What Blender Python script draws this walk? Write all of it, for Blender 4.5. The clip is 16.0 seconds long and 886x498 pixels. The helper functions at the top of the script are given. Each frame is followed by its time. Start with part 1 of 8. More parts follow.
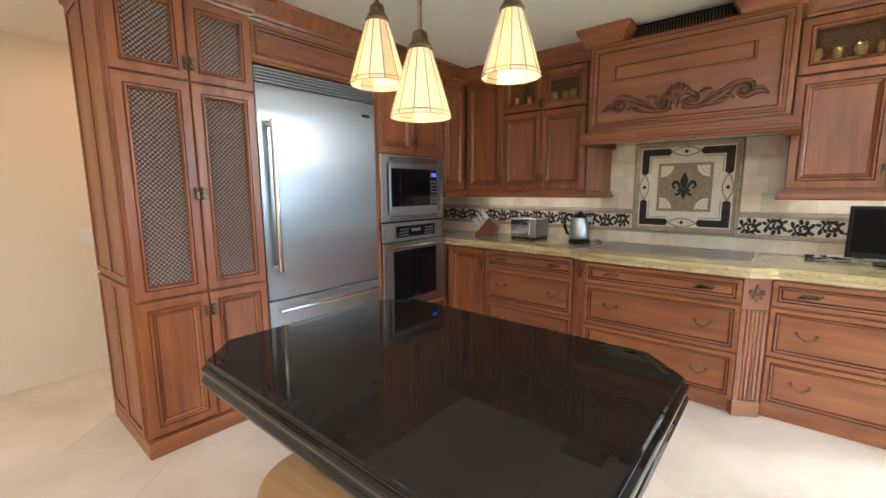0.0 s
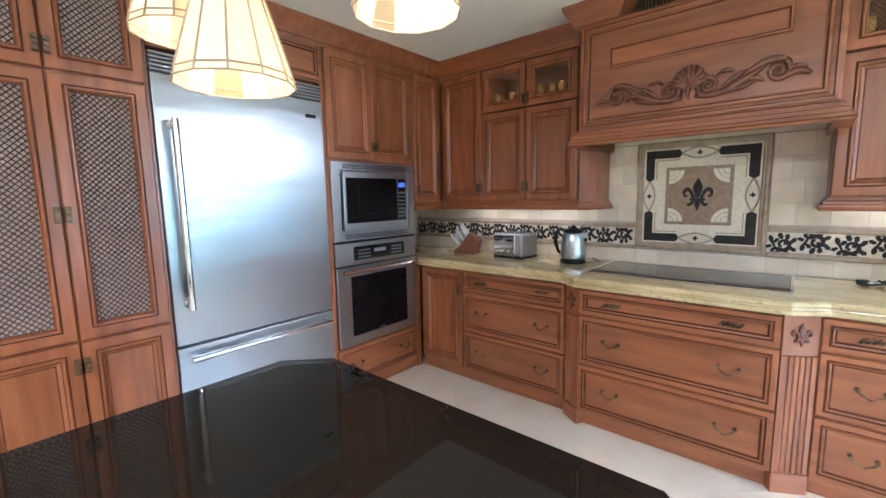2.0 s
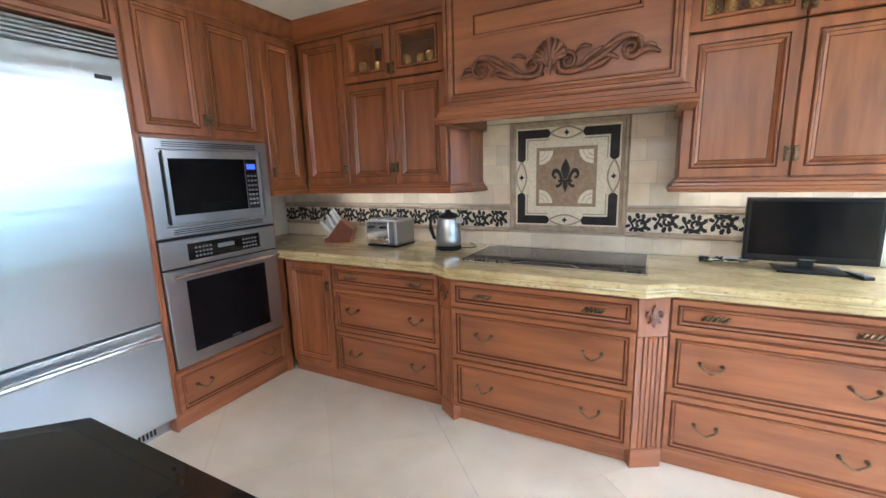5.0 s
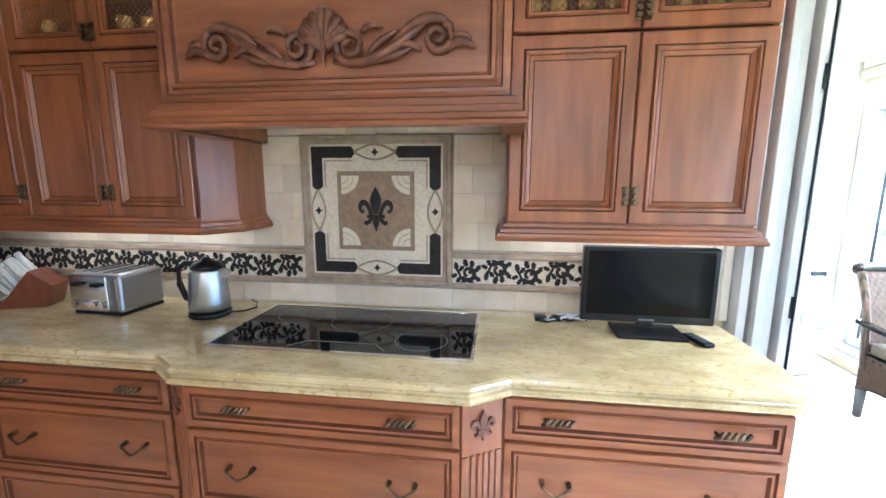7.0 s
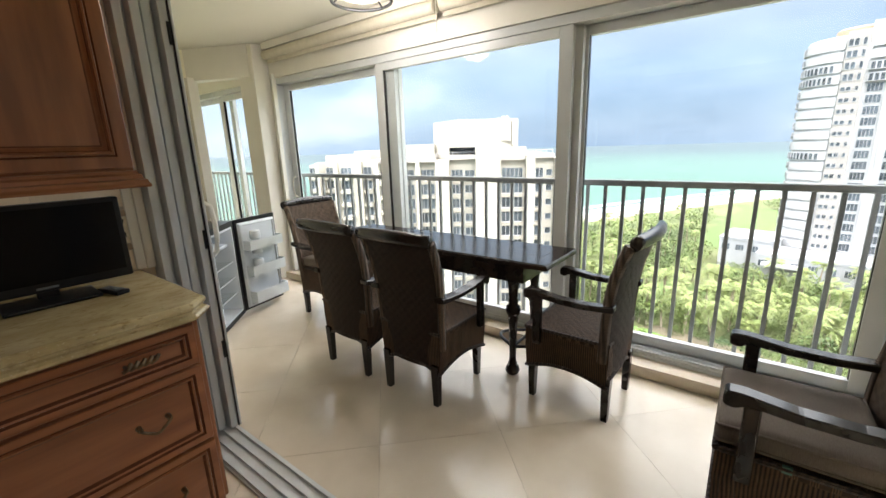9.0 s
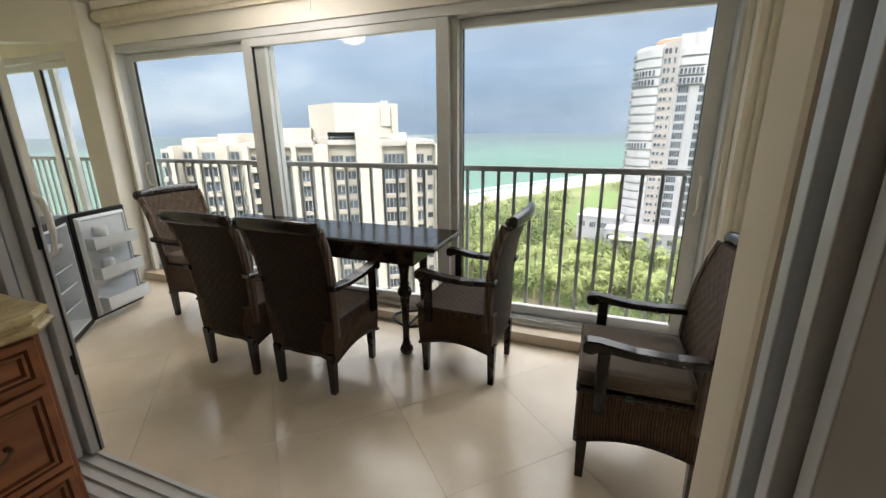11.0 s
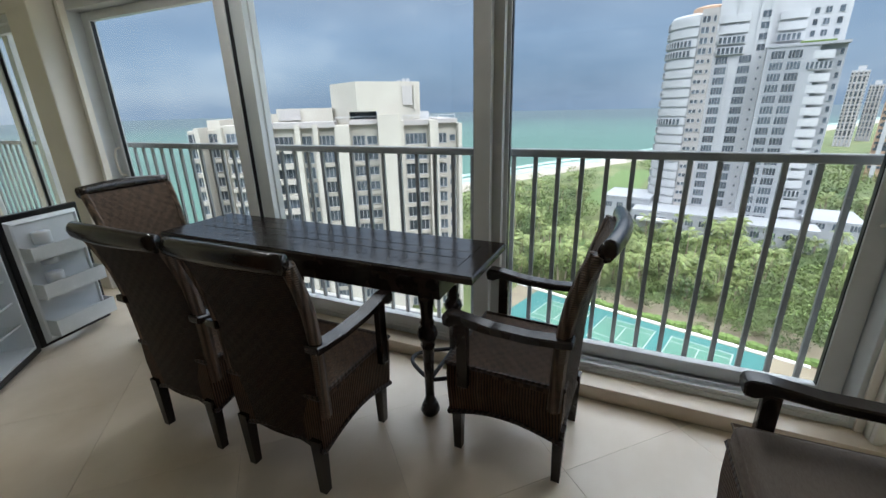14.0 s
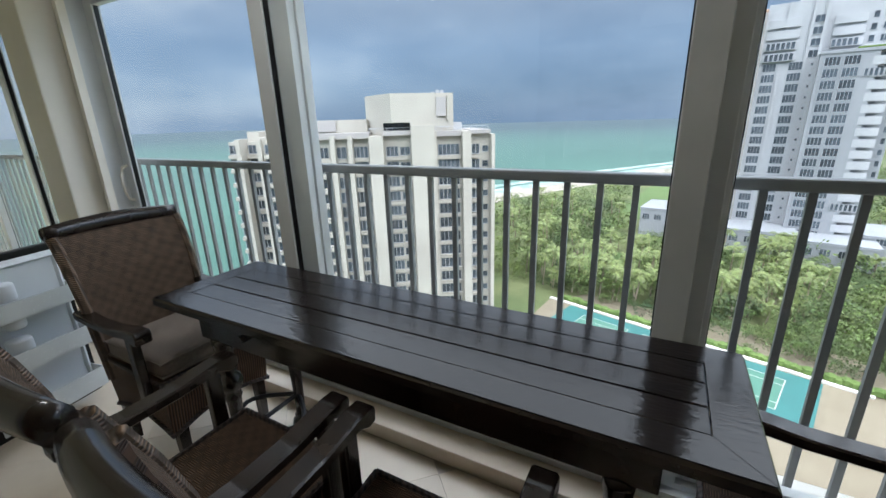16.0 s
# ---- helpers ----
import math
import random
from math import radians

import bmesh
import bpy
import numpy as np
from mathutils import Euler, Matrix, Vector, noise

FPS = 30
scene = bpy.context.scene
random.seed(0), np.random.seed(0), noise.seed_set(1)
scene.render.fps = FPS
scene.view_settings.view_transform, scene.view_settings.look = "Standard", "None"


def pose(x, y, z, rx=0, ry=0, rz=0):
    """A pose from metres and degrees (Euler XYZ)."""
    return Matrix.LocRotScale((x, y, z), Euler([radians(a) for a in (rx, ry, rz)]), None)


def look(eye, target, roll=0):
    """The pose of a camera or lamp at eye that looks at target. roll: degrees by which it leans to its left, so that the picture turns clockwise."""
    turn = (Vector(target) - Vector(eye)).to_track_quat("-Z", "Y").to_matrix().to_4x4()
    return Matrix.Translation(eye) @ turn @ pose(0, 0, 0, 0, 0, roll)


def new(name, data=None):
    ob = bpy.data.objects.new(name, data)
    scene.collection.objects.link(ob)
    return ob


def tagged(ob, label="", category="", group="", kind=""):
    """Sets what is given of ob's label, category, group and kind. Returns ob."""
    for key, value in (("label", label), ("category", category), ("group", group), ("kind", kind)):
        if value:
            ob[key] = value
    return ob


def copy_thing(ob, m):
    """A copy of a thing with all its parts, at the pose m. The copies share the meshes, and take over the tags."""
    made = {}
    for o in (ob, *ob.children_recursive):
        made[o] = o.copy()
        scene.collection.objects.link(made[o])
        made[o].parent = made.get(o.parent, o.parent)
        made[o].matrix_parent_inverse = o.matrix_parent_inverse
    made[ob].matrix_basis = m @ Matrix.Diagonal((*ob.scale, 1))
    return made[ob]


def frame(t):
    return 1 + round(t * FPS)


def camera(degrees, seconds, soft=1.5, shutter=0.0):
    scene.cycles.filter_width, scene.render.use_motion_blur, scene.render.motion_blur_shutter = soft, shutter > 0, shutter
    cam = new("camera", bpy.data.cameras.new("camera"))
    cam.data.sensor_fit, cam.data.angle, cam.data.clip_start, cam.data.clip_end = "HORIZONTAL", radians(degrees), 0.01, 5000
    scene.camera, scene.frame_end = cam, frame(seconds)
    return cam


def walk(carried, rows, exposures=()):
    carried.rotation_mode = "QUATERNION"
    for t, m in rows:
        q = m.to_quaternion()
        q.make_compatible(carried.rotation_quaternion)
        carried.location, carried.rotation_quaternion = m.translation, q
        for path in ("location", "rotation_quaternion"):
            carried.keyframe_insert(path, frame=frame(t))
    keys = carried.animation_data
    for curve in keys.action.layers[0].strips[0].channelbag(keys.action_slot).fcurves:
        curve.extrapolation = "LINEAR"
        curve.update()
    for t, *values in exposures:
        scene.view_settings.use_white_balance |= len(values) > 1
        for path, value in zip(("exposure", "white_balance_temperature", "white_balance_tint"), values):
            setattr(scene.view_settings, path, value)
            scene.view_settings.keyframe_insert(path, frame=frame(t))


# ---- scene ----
cam = camera(94.1, 16.0)
PATH = [
    (0, (0.04, -0.04, 1.38), (-1.232, 1.476, 1.09), -0.3),
    (0.5, (-0.168, -0.037, 1.382), (-1.446, 1.481, 1.129), -2.2),
    (1, (-0.212, 0.137, 1.392), (-1.543, 1.611, 1.16), -1.3),
    (1.5, (-0.125, 0.354, 1.411), (-1.476, 1.811, 1.188), -0.7),
    (2, (-0.12, 0.552, 1.404), (-1.409, 2.06, 1.153), -1.1),
    (2.5, (-0.117, 0.742, 1.413), (-1.404, 2.25, 1.143), -1.3),
    (3, (-0.1, 0.852, 1.42), (-1.484, 2.27, 1.139), -0.5),
    (5.5, (-0.086, 0.96, 1.437), (-0.865, 2.766, 1.079), -0.4),
    (6, (-0.028, 1.258, 1.48), (-0.744, 3.099, 1.166), 1.5),
    (6.5, (-0.044, 1.517, 1.52), (-0.608, 3.412, 1.216), 1.4),
    (7, (-0.033, 1.725, 1.524), (-0.29, 3.681, 1.196), 0.2),
    (7.5, (-0.001, 1.744, 1.515), (0.194, 3.696, 1.125), -1.1),
    (8, (0.091, 1.728, 1.454), (0.808, 3.543, 1.017), -1.9),
    (8.5, (0.19, 1.647, 1.42), (1.444, 3.142, 0.983), -2.5),
    (9, (0.323, 1.456, 1.411), (1.863, 2.639, 0.931), -1.8),
    (9.5, (0.33, 1.394, 1.419), (2.021, 2.343, 0.928), 0.5),
    (12, (0.232, 1.514, 1.403), (2.031, 2.176, 0.833), -1.0),
    (12.5, (0.346, 1.545, 1.394), (2.123, 2.238, 0.791), -1.2),
    (13, (0.612, 1.575, 1.385), (2.364, 2.308, 0.757), -1.3),
    (13.5, (0.801, 1.651, 1.363), (2.527, 2.429, 0.719), -1.5),
    (14, (1.01, 1.819, 1.375), (2.733, 2.606, 0.731), -1.4),
    (14.5, (1.276, 1.922, 1.363), (2.989, 2.756, 0.757), -1.0),
    (15, (1.545, 2.072, 1.321), (3.059, 3.24, 0.736), -0.3),
    (15.5, (1.61, 2.317, 1.323), (3.078, 3.529, 0.71), -1.5),
    (16, (1.654, 2.544, 1.355), (3.329, 3.463, 0.761), -1.7),
]
EXPOSURES = [(0, 4.2, 5600, 10), (2, 4.5, 5050, 10), (5.5, 4.5, 5200, 10), (6.5, 4.58, 5100, 10), (7.0, 4.6, 4900, 10), (7.5, 4.4, 4950, 10), (8.0, 4.05, 5200, 10), (8.5, 2.85, 5700, 8), (9.0, 1.82, 6500, 12), (9.5, 1.97, 6700, 12), (10.4, 1.45, 6600, 12), (12, 1.3, 6800, 15), (13, 1.05, 6400, 13), (13.5, 0.95, 6100, 11), (14, 0.8, 5850, 10), (15.5, 0.82, 5750, 10), (16, 0.78, 5750, 10)]
walk(cam, [(t, look(eye, target, roll)) for t, eye, target, roll in PATH], EXPOSURES)
SKY, SUN_ROT, ZENITH, SUN, GLOW = 0.062, 215, 4.2, 0.7, 2.4

# ---- world and light ----
world = bpy.data.worlds.new("sky")
scene.world = world
world.use_nodes = True


def build_world():
    nt = world.node_tree
    nt.nodes.clear()
    N, L = nt.nodes.new, nt.links.new
    out = N("ShaderNodeOutputWorld")
    bg = N("ShaderNodeBackground")
    sky = N("ShaderNodeTexSky")
    sky.sky_type = "NISHITA"
    sky.sun_disc = False
    sky.sun_elevation, sky.sun_rotation = radians(48), radians(SUN_ROT)
    sky.air_density, sky.dust_density = 1.0, 2.0
    tc = N("ShaderNodeTexCoord")
    mp = N("ShaderNodeMapping")
    mp.inputs["Scale"].default_value = (1.6, 1.6, 4.5)
    mp.inputs["Location"].default_value = (0.4, 0.75, 0.1)
    L(tc.outputs["Generated"], mp.inputs["Vector"])
    n1 = N("ShaderNodeTexNoise")
    n1.inputs["Scale"].default_value = 1.5
    n1.inputs["Detail"].default_value = 7
    n1.inputs["Roughness"].default_value = 0.52
    L(mp.outputs["Vector"], n1.inputs["Vector"])
    r1 = N("ShaderNodeValToRGB")
    e = r1.color_ramp.elements
    e[0].position, e[0].color = 0.30, (2.11, 3.08, 4.40, 1)
    e[1].position, e[1].color = 0.70, (5.63, 6.51, 7.39, 1)
    m = e.new(0.52)
    m.color = (3.26, 4.31, 5.63, 1)
    L(n1.outputs["Fac"], r1.inputs["Fac"])
    mix = N("ShaderNodeMix")
    mix.data_type = "RGBA"
    mix.inputs["Factor"].default_value = 0.82
    L(sky.outputs["Color"], mix.inputs["A"])
    L(r1.outputs["Color"], mix.inputs["B"])
    sep = N("ShaderNodeSeparateXYZ")
    L(tc.outputs["Generated"], sep.inputs["Vector"])
    zen = N("ShaderNodeMapRange")
    zen.interpolation_type = "SMOOTHSTEP"
    zen.inputs["From Min"].default_value, zen.inputs["From Max"].default_value = 0.22, 0.52
    zen.inputs["To Min"].default_value, zen.inputs["To Max"].default_value = 1.0, ZENITH
    L(sep.outputs["Z"], zen.inputs["Value"])
    mul = N("ShaderNodeVectorMath")
    mul.operation = "SCALE"
    white = N("ShaderNodeMix")
    white.data_type = "RGBA"
    wf = N("ShaderNodeMapRange")
    wf.inputs["From Min"].default_value, wf.inputs["From Max"].default_value = 0.15, 0.5
    wf.inputs["To Max"].default_value = 0.8
    L(sep.outputs["Z"], wf.inputs["Value"])
    L(wf.outputs["Result"], white.inputs["Factor"])
    L(mix.outputs["Result"], white.inputs["A"])
    white.inputs["B"].default_value = (5.8, 5.6, 5.3, 1)
    L(white.outputs["Result"], mul.inputs[0])
    toward = N("ShaderNodeVectorMath")
    toward.operation = "DOT_PRODUCT"
    toward.inputs[1].default_value = Vector((-50, -50, 60)).normalized()
    L(tc.outputs["Generated"], toward.inputs[0])
    glow = N("ShaderNodeMapRange")
    glow.interpolation_type = "SMOOTHSTEP"
    glow.inputs["From Min"].default_value, glow.inputs["From Max"].default_value = -0.30, 0.75
    glow.inputs["To Min"].default_value, glow.inputs["To Max"].default_value = 1.0, GLOW
    L(toward.outputs["Value"], glow.inputs["Value"])
    both = N("ShaderNodeMath")
    both.operation = "MULTIPLY"
    L(zen.outputs["Result"], both.inputs[0])
    L(glow.outputs["Result"], both.inputs[1])
    L(both.outputs["Value"], mul.inputs["Scale"])
    L(mul.outputs["Vector"], bg.inputs["Color"])
    bg.inputs["Strength"].default_value = SKY
    L(bg.outputs["Background"], out.inputs["Surface"])


build_world()


def lamp(name, kind, at, energy, color, size=0.1, aim=None, angle=0.0):
    d = bpy.data.lights.new(name, kind)
    d.energy, d.color = energy, color
    if kind == "SUN":
        d.angle = angle
    elif kind == "AREA":
        d.size = size
    else:
        d.shadow_soft_size = size
    ob = new(name, d)
    ob.matrix_world = look(at, aim if aim else (at[0], at[1], at[2] - 1))
    return ob


lamp("sun", "SUN", (-30, -40, 60), SUN, (1.0, 0.95, 0.88), angle=radians(12), aim=(20, 10, 0))

# ---- materials ----


def node_mat(name):
    m = bpy.data.materials.new(name)
    m.use_nodes = True
    nt = m.node_tree
    b = nt.nodes["Principled BSDF"]
    return m, nt, b


def mat(name, c1, c2=None, scale=8.0, rough=0.5, metal=0.0, bump=0.0, bscale=60.0, stretch=(1, 1, 1), rvar=0.08, coat=0.0, vary=0.0, spec=None, detail=6.0):
    """A surface with two tones in large patches, fine grain in the gloss and the relief, and a tone of its own for each object."""
    m, nt, b = node_mat(name)
    N, L = nt.nodes.new, nt.links.new
    c2 = c2 or tuple(v * 0.8 for v in c1)
    tc = N("ShaderNodeTexCoord")
    mp = N("ShaderNodeMapping")
    mp.inputs["Scale"].default_value = stretch
    L(tc.outputs["Object"], mp.inputs["Vector"])
    n = N("ShaderNodeTexNoise")
    n.inputs["Scale"].default_value, n.inputs["Detail"].default_value = scale, detail
    L(mp.outputs["Vector"], n.inputs["Vector"])
    r = N("ShaderNodeValToRGB")
    r.color_ramp.elements[0].position, r.color_ramp.elements[1].position = 0.32, 0.68
    r.color_ramp.elements[0].color, r.color_ramp.elements[1].color = (*c1, 1), (*c2, 1)
    L(n.outputs["Fac"], r.inputs["Fac"])
    col = r.outputs["Color"]
    if vary:
        oi = N("ShaderNodeObjectInfo")
        hs = N("ShaderNodeHueSaturation")
        mr = N("ShaderNodeMapRange")
        mr.inputs["To Min"].default_value, mr.inputs["To Max"].default_value = 1 - vary, 1 + vary
        L(oi.outputs["Random"], mr.inputs["Value"])
        L(mr.outputs["Result"], hs.inputs["Value"])
        L(col, hs.inputs["Color"])
        col = hs.outputs["Color"]
    L(col, b.inputs["Base Color"])
    f = N("ShaderNodeTexNoise")
    f.inputs["Scale"].default_value, f.inputs["Detail"].default_value = bscale, 3
    L(mp.outputs["Vector"], f.inputs["Vector"])
    rr = N("ShaderNodeMapRange")
    rr.inputs["To Min"].default_value, rr.inputs["To Max"].default_value = max(0.02, rough - rvar), min(1, rough + rvar)
    L(f.outputs["Fac"], rr.inputs["Value"])
    L(rr.outputs["Result"], b.inputs["Roughness"])
    b.inputs["Metallic"].default_value = metal
    if coat:
        b.inputs["Coat Weight"].default_value = coat
        b.inputs["Coat Roughness"].default_value = 0.06
    if spec is not None:
        b.inputs["Specular IOR Level"].default_value = spec
    if bump:
        bp = N("ShaderNodeBump")
        bp.inputs["Strength"].default_value, bp.inputs["Distance"].default_value = bump, 0.004
        L(f.outputs["Fac"], bp.inputs["Height"])
        L(bp.outputs["Normal"], b.inputs["Normal"])
    return m


def wicker(name, c1, c2, pitch=90.0, axis=0):
    """Woven strands: two sets of waves that cross, with strong relief."""
    m, nt, b = node_mat(name)
    N, L = nt.nodes.new, nt.links.new
    tc = N("ShaderNodeTexCoord")
    w1, w2 = N("ShaderNodeTexWave"), N("ShaderNodeTexWave")
    for w, d, s in ((w1, "Z", pitch), (w2, "DIAGONAL", pitch * 0.55)):
        w.bands_direction = d
        w.inputs["Scale"].default_value = s
        w.inputs["Distortion"].default_value = 1.2
        w.inputs["Detail"].default_value = 2
        w.inputs["Detail Scale"].default_value = 2.0
        L(tc.outputs["Object"], w.inputs["Vector"])
    mp = N("ShaderNodeMapping")
    mp.inputs["Scale"].default_value = (1, 1, 0)
    L(tc.outputs["Object"], mp.inputs["Vector"])
    L(mp.outputs["Vector"], w2.inputs["Vector"])
    if axis:
        w1.bands_direction = "DIAGONAL"
        w2.bands_direction = "Z"
        L(mp.outputs["Vector"], w1.inputs["Vector"])
        L(tc.outputs["Object"], w2.inputs["Vector"])
    mul = N("ShaderNodeMath")
    mul.operation = "MULTIPLY"
    L(w1.outputs["Fac"], mul.inputs[0])
    L(w2.outputs["Fac"], mul.inputs[1])
    add = N("ShaderNodeMath")
    add.operation = "ADD"
    L(mul.outputs["Value"], add.inputs[0])
    nz = N("ShaderNodeTexNoise")
    nz.inputs["Scale"].default_value = 35
    sc = N("ShaderNodeMath")
    sc.operation = "MULTIPLY"
    sc.inputs[1].default_value = 0.55
    L(tc.outputs["Object"], nz.inputs["Vector"])
    L(nz.outputs["Fac"], sc.inputs[0])
    L(sc.outputs["Value"], add.inputs[1])
    r = N("ShaderNodeValToRGB")
    r.color_ramp.elements[0].position, r.color_ramp.elements[1].position = 0.2, 0.95
    r.color_ramp.elements[0].color, r.color_ramp.elements[1].color = (*c1, 1), (*c2, 1)
    L(add.outputs["Value"], r.inputs["Fac"])
    L(r.outputs["Color"], b.inputs["Base Color"])
    b.inputs["Roughness"].default_value = 0.5
    bp = N("ShaderNodeBump")
    bp.inputs["Strength"].default_value, bp.inputs["Distance"].default_value = 0.8, 0.006
    L(add.outputs["Value"], bp.inputs["Height"])
    L(bp.outputs["Normal"], b.inputs["Normal"])
    return m


def weave(name, c1, c2, cell, strand, flat=False):
    """Basket weave: cells in which fine strands run by turns along and across; upright rods alone when cell is 0."""
    m, nt, b = node_mat(name)
    N, L = nt.nodes.new, nt.links.new
    tc = N("ShaderNodeTexCoord")
    sep, com, add = N("ShaderNodeSeparateXYZ"), N("ShaderNodeCombineXYZ"), N("ShaderNodeMath")
    L(tc.outputs["Object"], sep.inputs["Vector"])
    L(sep.outputs["X"], add.inputs[0])
    if flat:
        add.inputs[1].default_value = 0.0
    else:
        L(sep.outputs["Y"], add.inputs[1])
    L(add.outputs["Value"], com.inputs["X"])
    L(sep.outputs["Y" if flat else "Z"], com.inputs["Y"])
    waves = []
    for d in ("X", "Y"):
        w = N("ShaderNodeTexWave")
        w.bands_direction = d
        w.inputs["Scale"].default_value = 2 * math.pi / (20 * strand)
        w.inputs["Distortion"].default_value = 0.9
        w.inputs["Detail"].default_value = 2
        w.inputs["Detail Scale"].default_value = 0.6
        L(com.outputs["Vector"], w.inputs["Vector"])
        waves.append(w)
    h = waves[0].outputs["Fac"]
    if cell:
        ch, mx = N("ShaderNodeTexChecker"), N("ShaderNodeMix")
        ch.inputs["Scale"].default_value = 1 / cell
        off = N("ShaderNodeVectorMath")
        off.operation = "ADD"
        off.inputs[1].default_value = (0.0, 0.0, 0.5 * cell)
        L(com.outputs["Vector"], off.inputs[0])
        L(off.outputs["Vector"], ch.inputs["Vector"])
        L(ch.outputs["Fac"], mx.inputs["Factor"])
        lift = N("ShaderNodeMath")
        lift.operation, lift.inputs[1].default_value = "MULTIPLY", 0.62
        L(waves[0].outputs["Fac"], lift.inputs[0])
        L(lift.outputs["Value"], mx.inputs["A"])
        L(waves[1].outputs["Fac"], mx.inputs["B"])
        h = mx.outputs["Result"]
    nz = N("ShaderNodeTexNoise")
    nz.inputs["Scale"].default_value, nz.inputs["Detail"].default_value = 22, 4
    L(tc.outputs["Object"], nz.inputs["Vector"])
    mul = N("ShaderNodeMath")
    mul.operation = "MULTIPLY_ADD"
    mul.inputs[1].default_value = 0.7
    tone = N("ShaderNodeMath")
    tone.operation, tone.inputs[1].default_value = "MULTIPLY", 0.45
    L(nz.outputs["Fac"], tone.inputs[0])
    L(h, mul.inputs[0])
    L(tone.outputs["Value"], mul.inputs[2])
    r = N("ShaderNodeValToRGB")
    r.color_ramp.elements[0].position, r.color_ramp.elements[1].position = 0.15, 0.95
    r.color_ramp.elements[0].color, r.color_ramp.elements[1].color = (*c1, 1), (*c2, 1)
    L(mul.outputs["Value"], r.inputs["Fac"])
    L(r.outputs["Color"], b.inputs["Base Color"])
    b.inputs["Roughness"].default_value = 0.62
    b.inputs["Specular IOR Level"].default_value = 0.25
    bp = N("ShaderNodeBump")
    bp.inputs["Strength"].default_value, bp.inputs["Distance"].default_value = 0.8, 0.004
    L(h, bp.inputs["Height"])
    L(bp.outputs["Normal"], b.inputs["Normal"])
    return m


def glowing(name, color, strength, rough=0.4):
    m, nt, b = node_mat(name)
    b.inputs["Base Color"].default_value = (*color, 1)
    b.inputs["Emission Color"].default_value = (*color, 1)
    b.inputs["Emission Strength"].default_value = strength
    b.inputs["Roughness"].default_value = rough
    return m


def glass(name, tint=(1, 1, 1), rough=0.0):
    """Thin clear pane: straight through, with a mirror gloss that grows towards the edge."""
    m, nt, b = node_mat(name)
    N, L = nt.nodes.new, nt.links.new
    nt.nodes.remove(b)
    t, g, mx, fr, pw = N("ShaderNodeBsdfTransparent"), N("ShaderNodeBsdfGlossy"), N("ShaderNodeMixShader"), N("ShaderNodeLayerWeight"), N("ShaderNodeMath")
    t.inputs["Color"].default_value = (*tint, 1)
    g.inputs["Roughness"].default_value = rough
    pw.operation = "MULTIPLY_ADD"
    p5 = N("ShaderNodeMath")
    p5.operation, p5.inputs[1].default_value = "POWER", 5.0
    L(fr.outputs["Facing"], p5.inputs[0])
    L(p5.outputs["Value"], pw.inputs[0])
    pw.inputs[1].default_value, pw.inputs[2].default_value = 0.55, 0.02
    L(pw.outputs["Value"], mx.inputs["Fac"])
    L(t.outputs["BSDF"], mx.inputs[1])
    L(g.outputs["BSDF"], mx.inputs[2])
    L(mx.outputs["Shader"], nt.nodes["Material Output"].inputs["Surface"])
    return m


M_WOOD = mat("stained_cherry", (0.335, 0.112, 0.036), (0.195, 0.060, 0.018), 4.0, 0.34, bump=0.06, bscale=40, stretch=(5, 5, 0.55), vary=0.07, spec=0.75)
M_WOODH = mat("stained_cherry_across", (0.335, 0.112, 0.036), (0.195, 0.060, 0.018), 4.0, 0.34, bump=0.06, bscale=40, stretch=(0.55, 5, 5), vary=0.07, spec=0.75)
M_GLAZE = mat("dark_glaze", (0.145, 0.048, 0.020), (0.095, 0.030, 0.013), 20.0, 0.6, spec=0.25)
M_CARVED = mat("carved_walnut", (0.22, 0.088, 0.045), (0.11, 0.042, 0.024), 30.0, 0.30, bump=0.12, bscale=90)
# back and shelf colour darkened so the case reads dark behind the mesh
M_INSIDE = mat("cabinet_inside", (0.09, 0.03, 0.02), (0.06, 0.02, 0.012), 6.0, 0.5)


def brushed(name, c, rough, anis):
    """Brushed metal whose gloss spreads along the level direction."""
    m = mat(name, c, tuple(v * 0.94 for v in c), 2.0, rough, metal=1.0, rvar=0.0)
    nt = m.node_tree
    b = nt.nodes["Principled BSDF"]
    t = nt.nodes.new("ShaderNodeTangent")
    t.direction_type, t.axis = "RADIAL", "Z"
    nt.links.new(t.outputs["Tangent"], b.inputs["Tangent"])
    b.inputs["Anisotropic"].default_value = anis
    return m


def rippled(m):
    """Slight level ripples, as in large steel sheets."""
    nt = m.node_tree
    N, L = nt.nodes.new, nt.links.new
    tc, mp, n, bp = N("ShaderNodeTexCoord"), N("ShaderNodeMapping"), N("ShaderNodeTexNoise"), N("ShaderNodeBump")
    mp.inputs["Scale"].default_value = (0.5, 0.5, 5.0)
    n.inputs["Scale"].default_value, n.inputs["Detail"].default_value = 1.6, 2
    bp.inputs["Strength"].default_value, bp.inputs["Distance"].default_value = 0.5, 0.006
    L(tc.outputs["Object"], mp.inputs["Vector"])
    L(mp.outputs["Vector"], n.inputs["Vector"])
    L(n.outputs["Fac"], bp.inputs["Height"])
    L(bp.outputs["Normal"], nt.nodes["Principled BSDF"].inputs["Normal"])
    return m


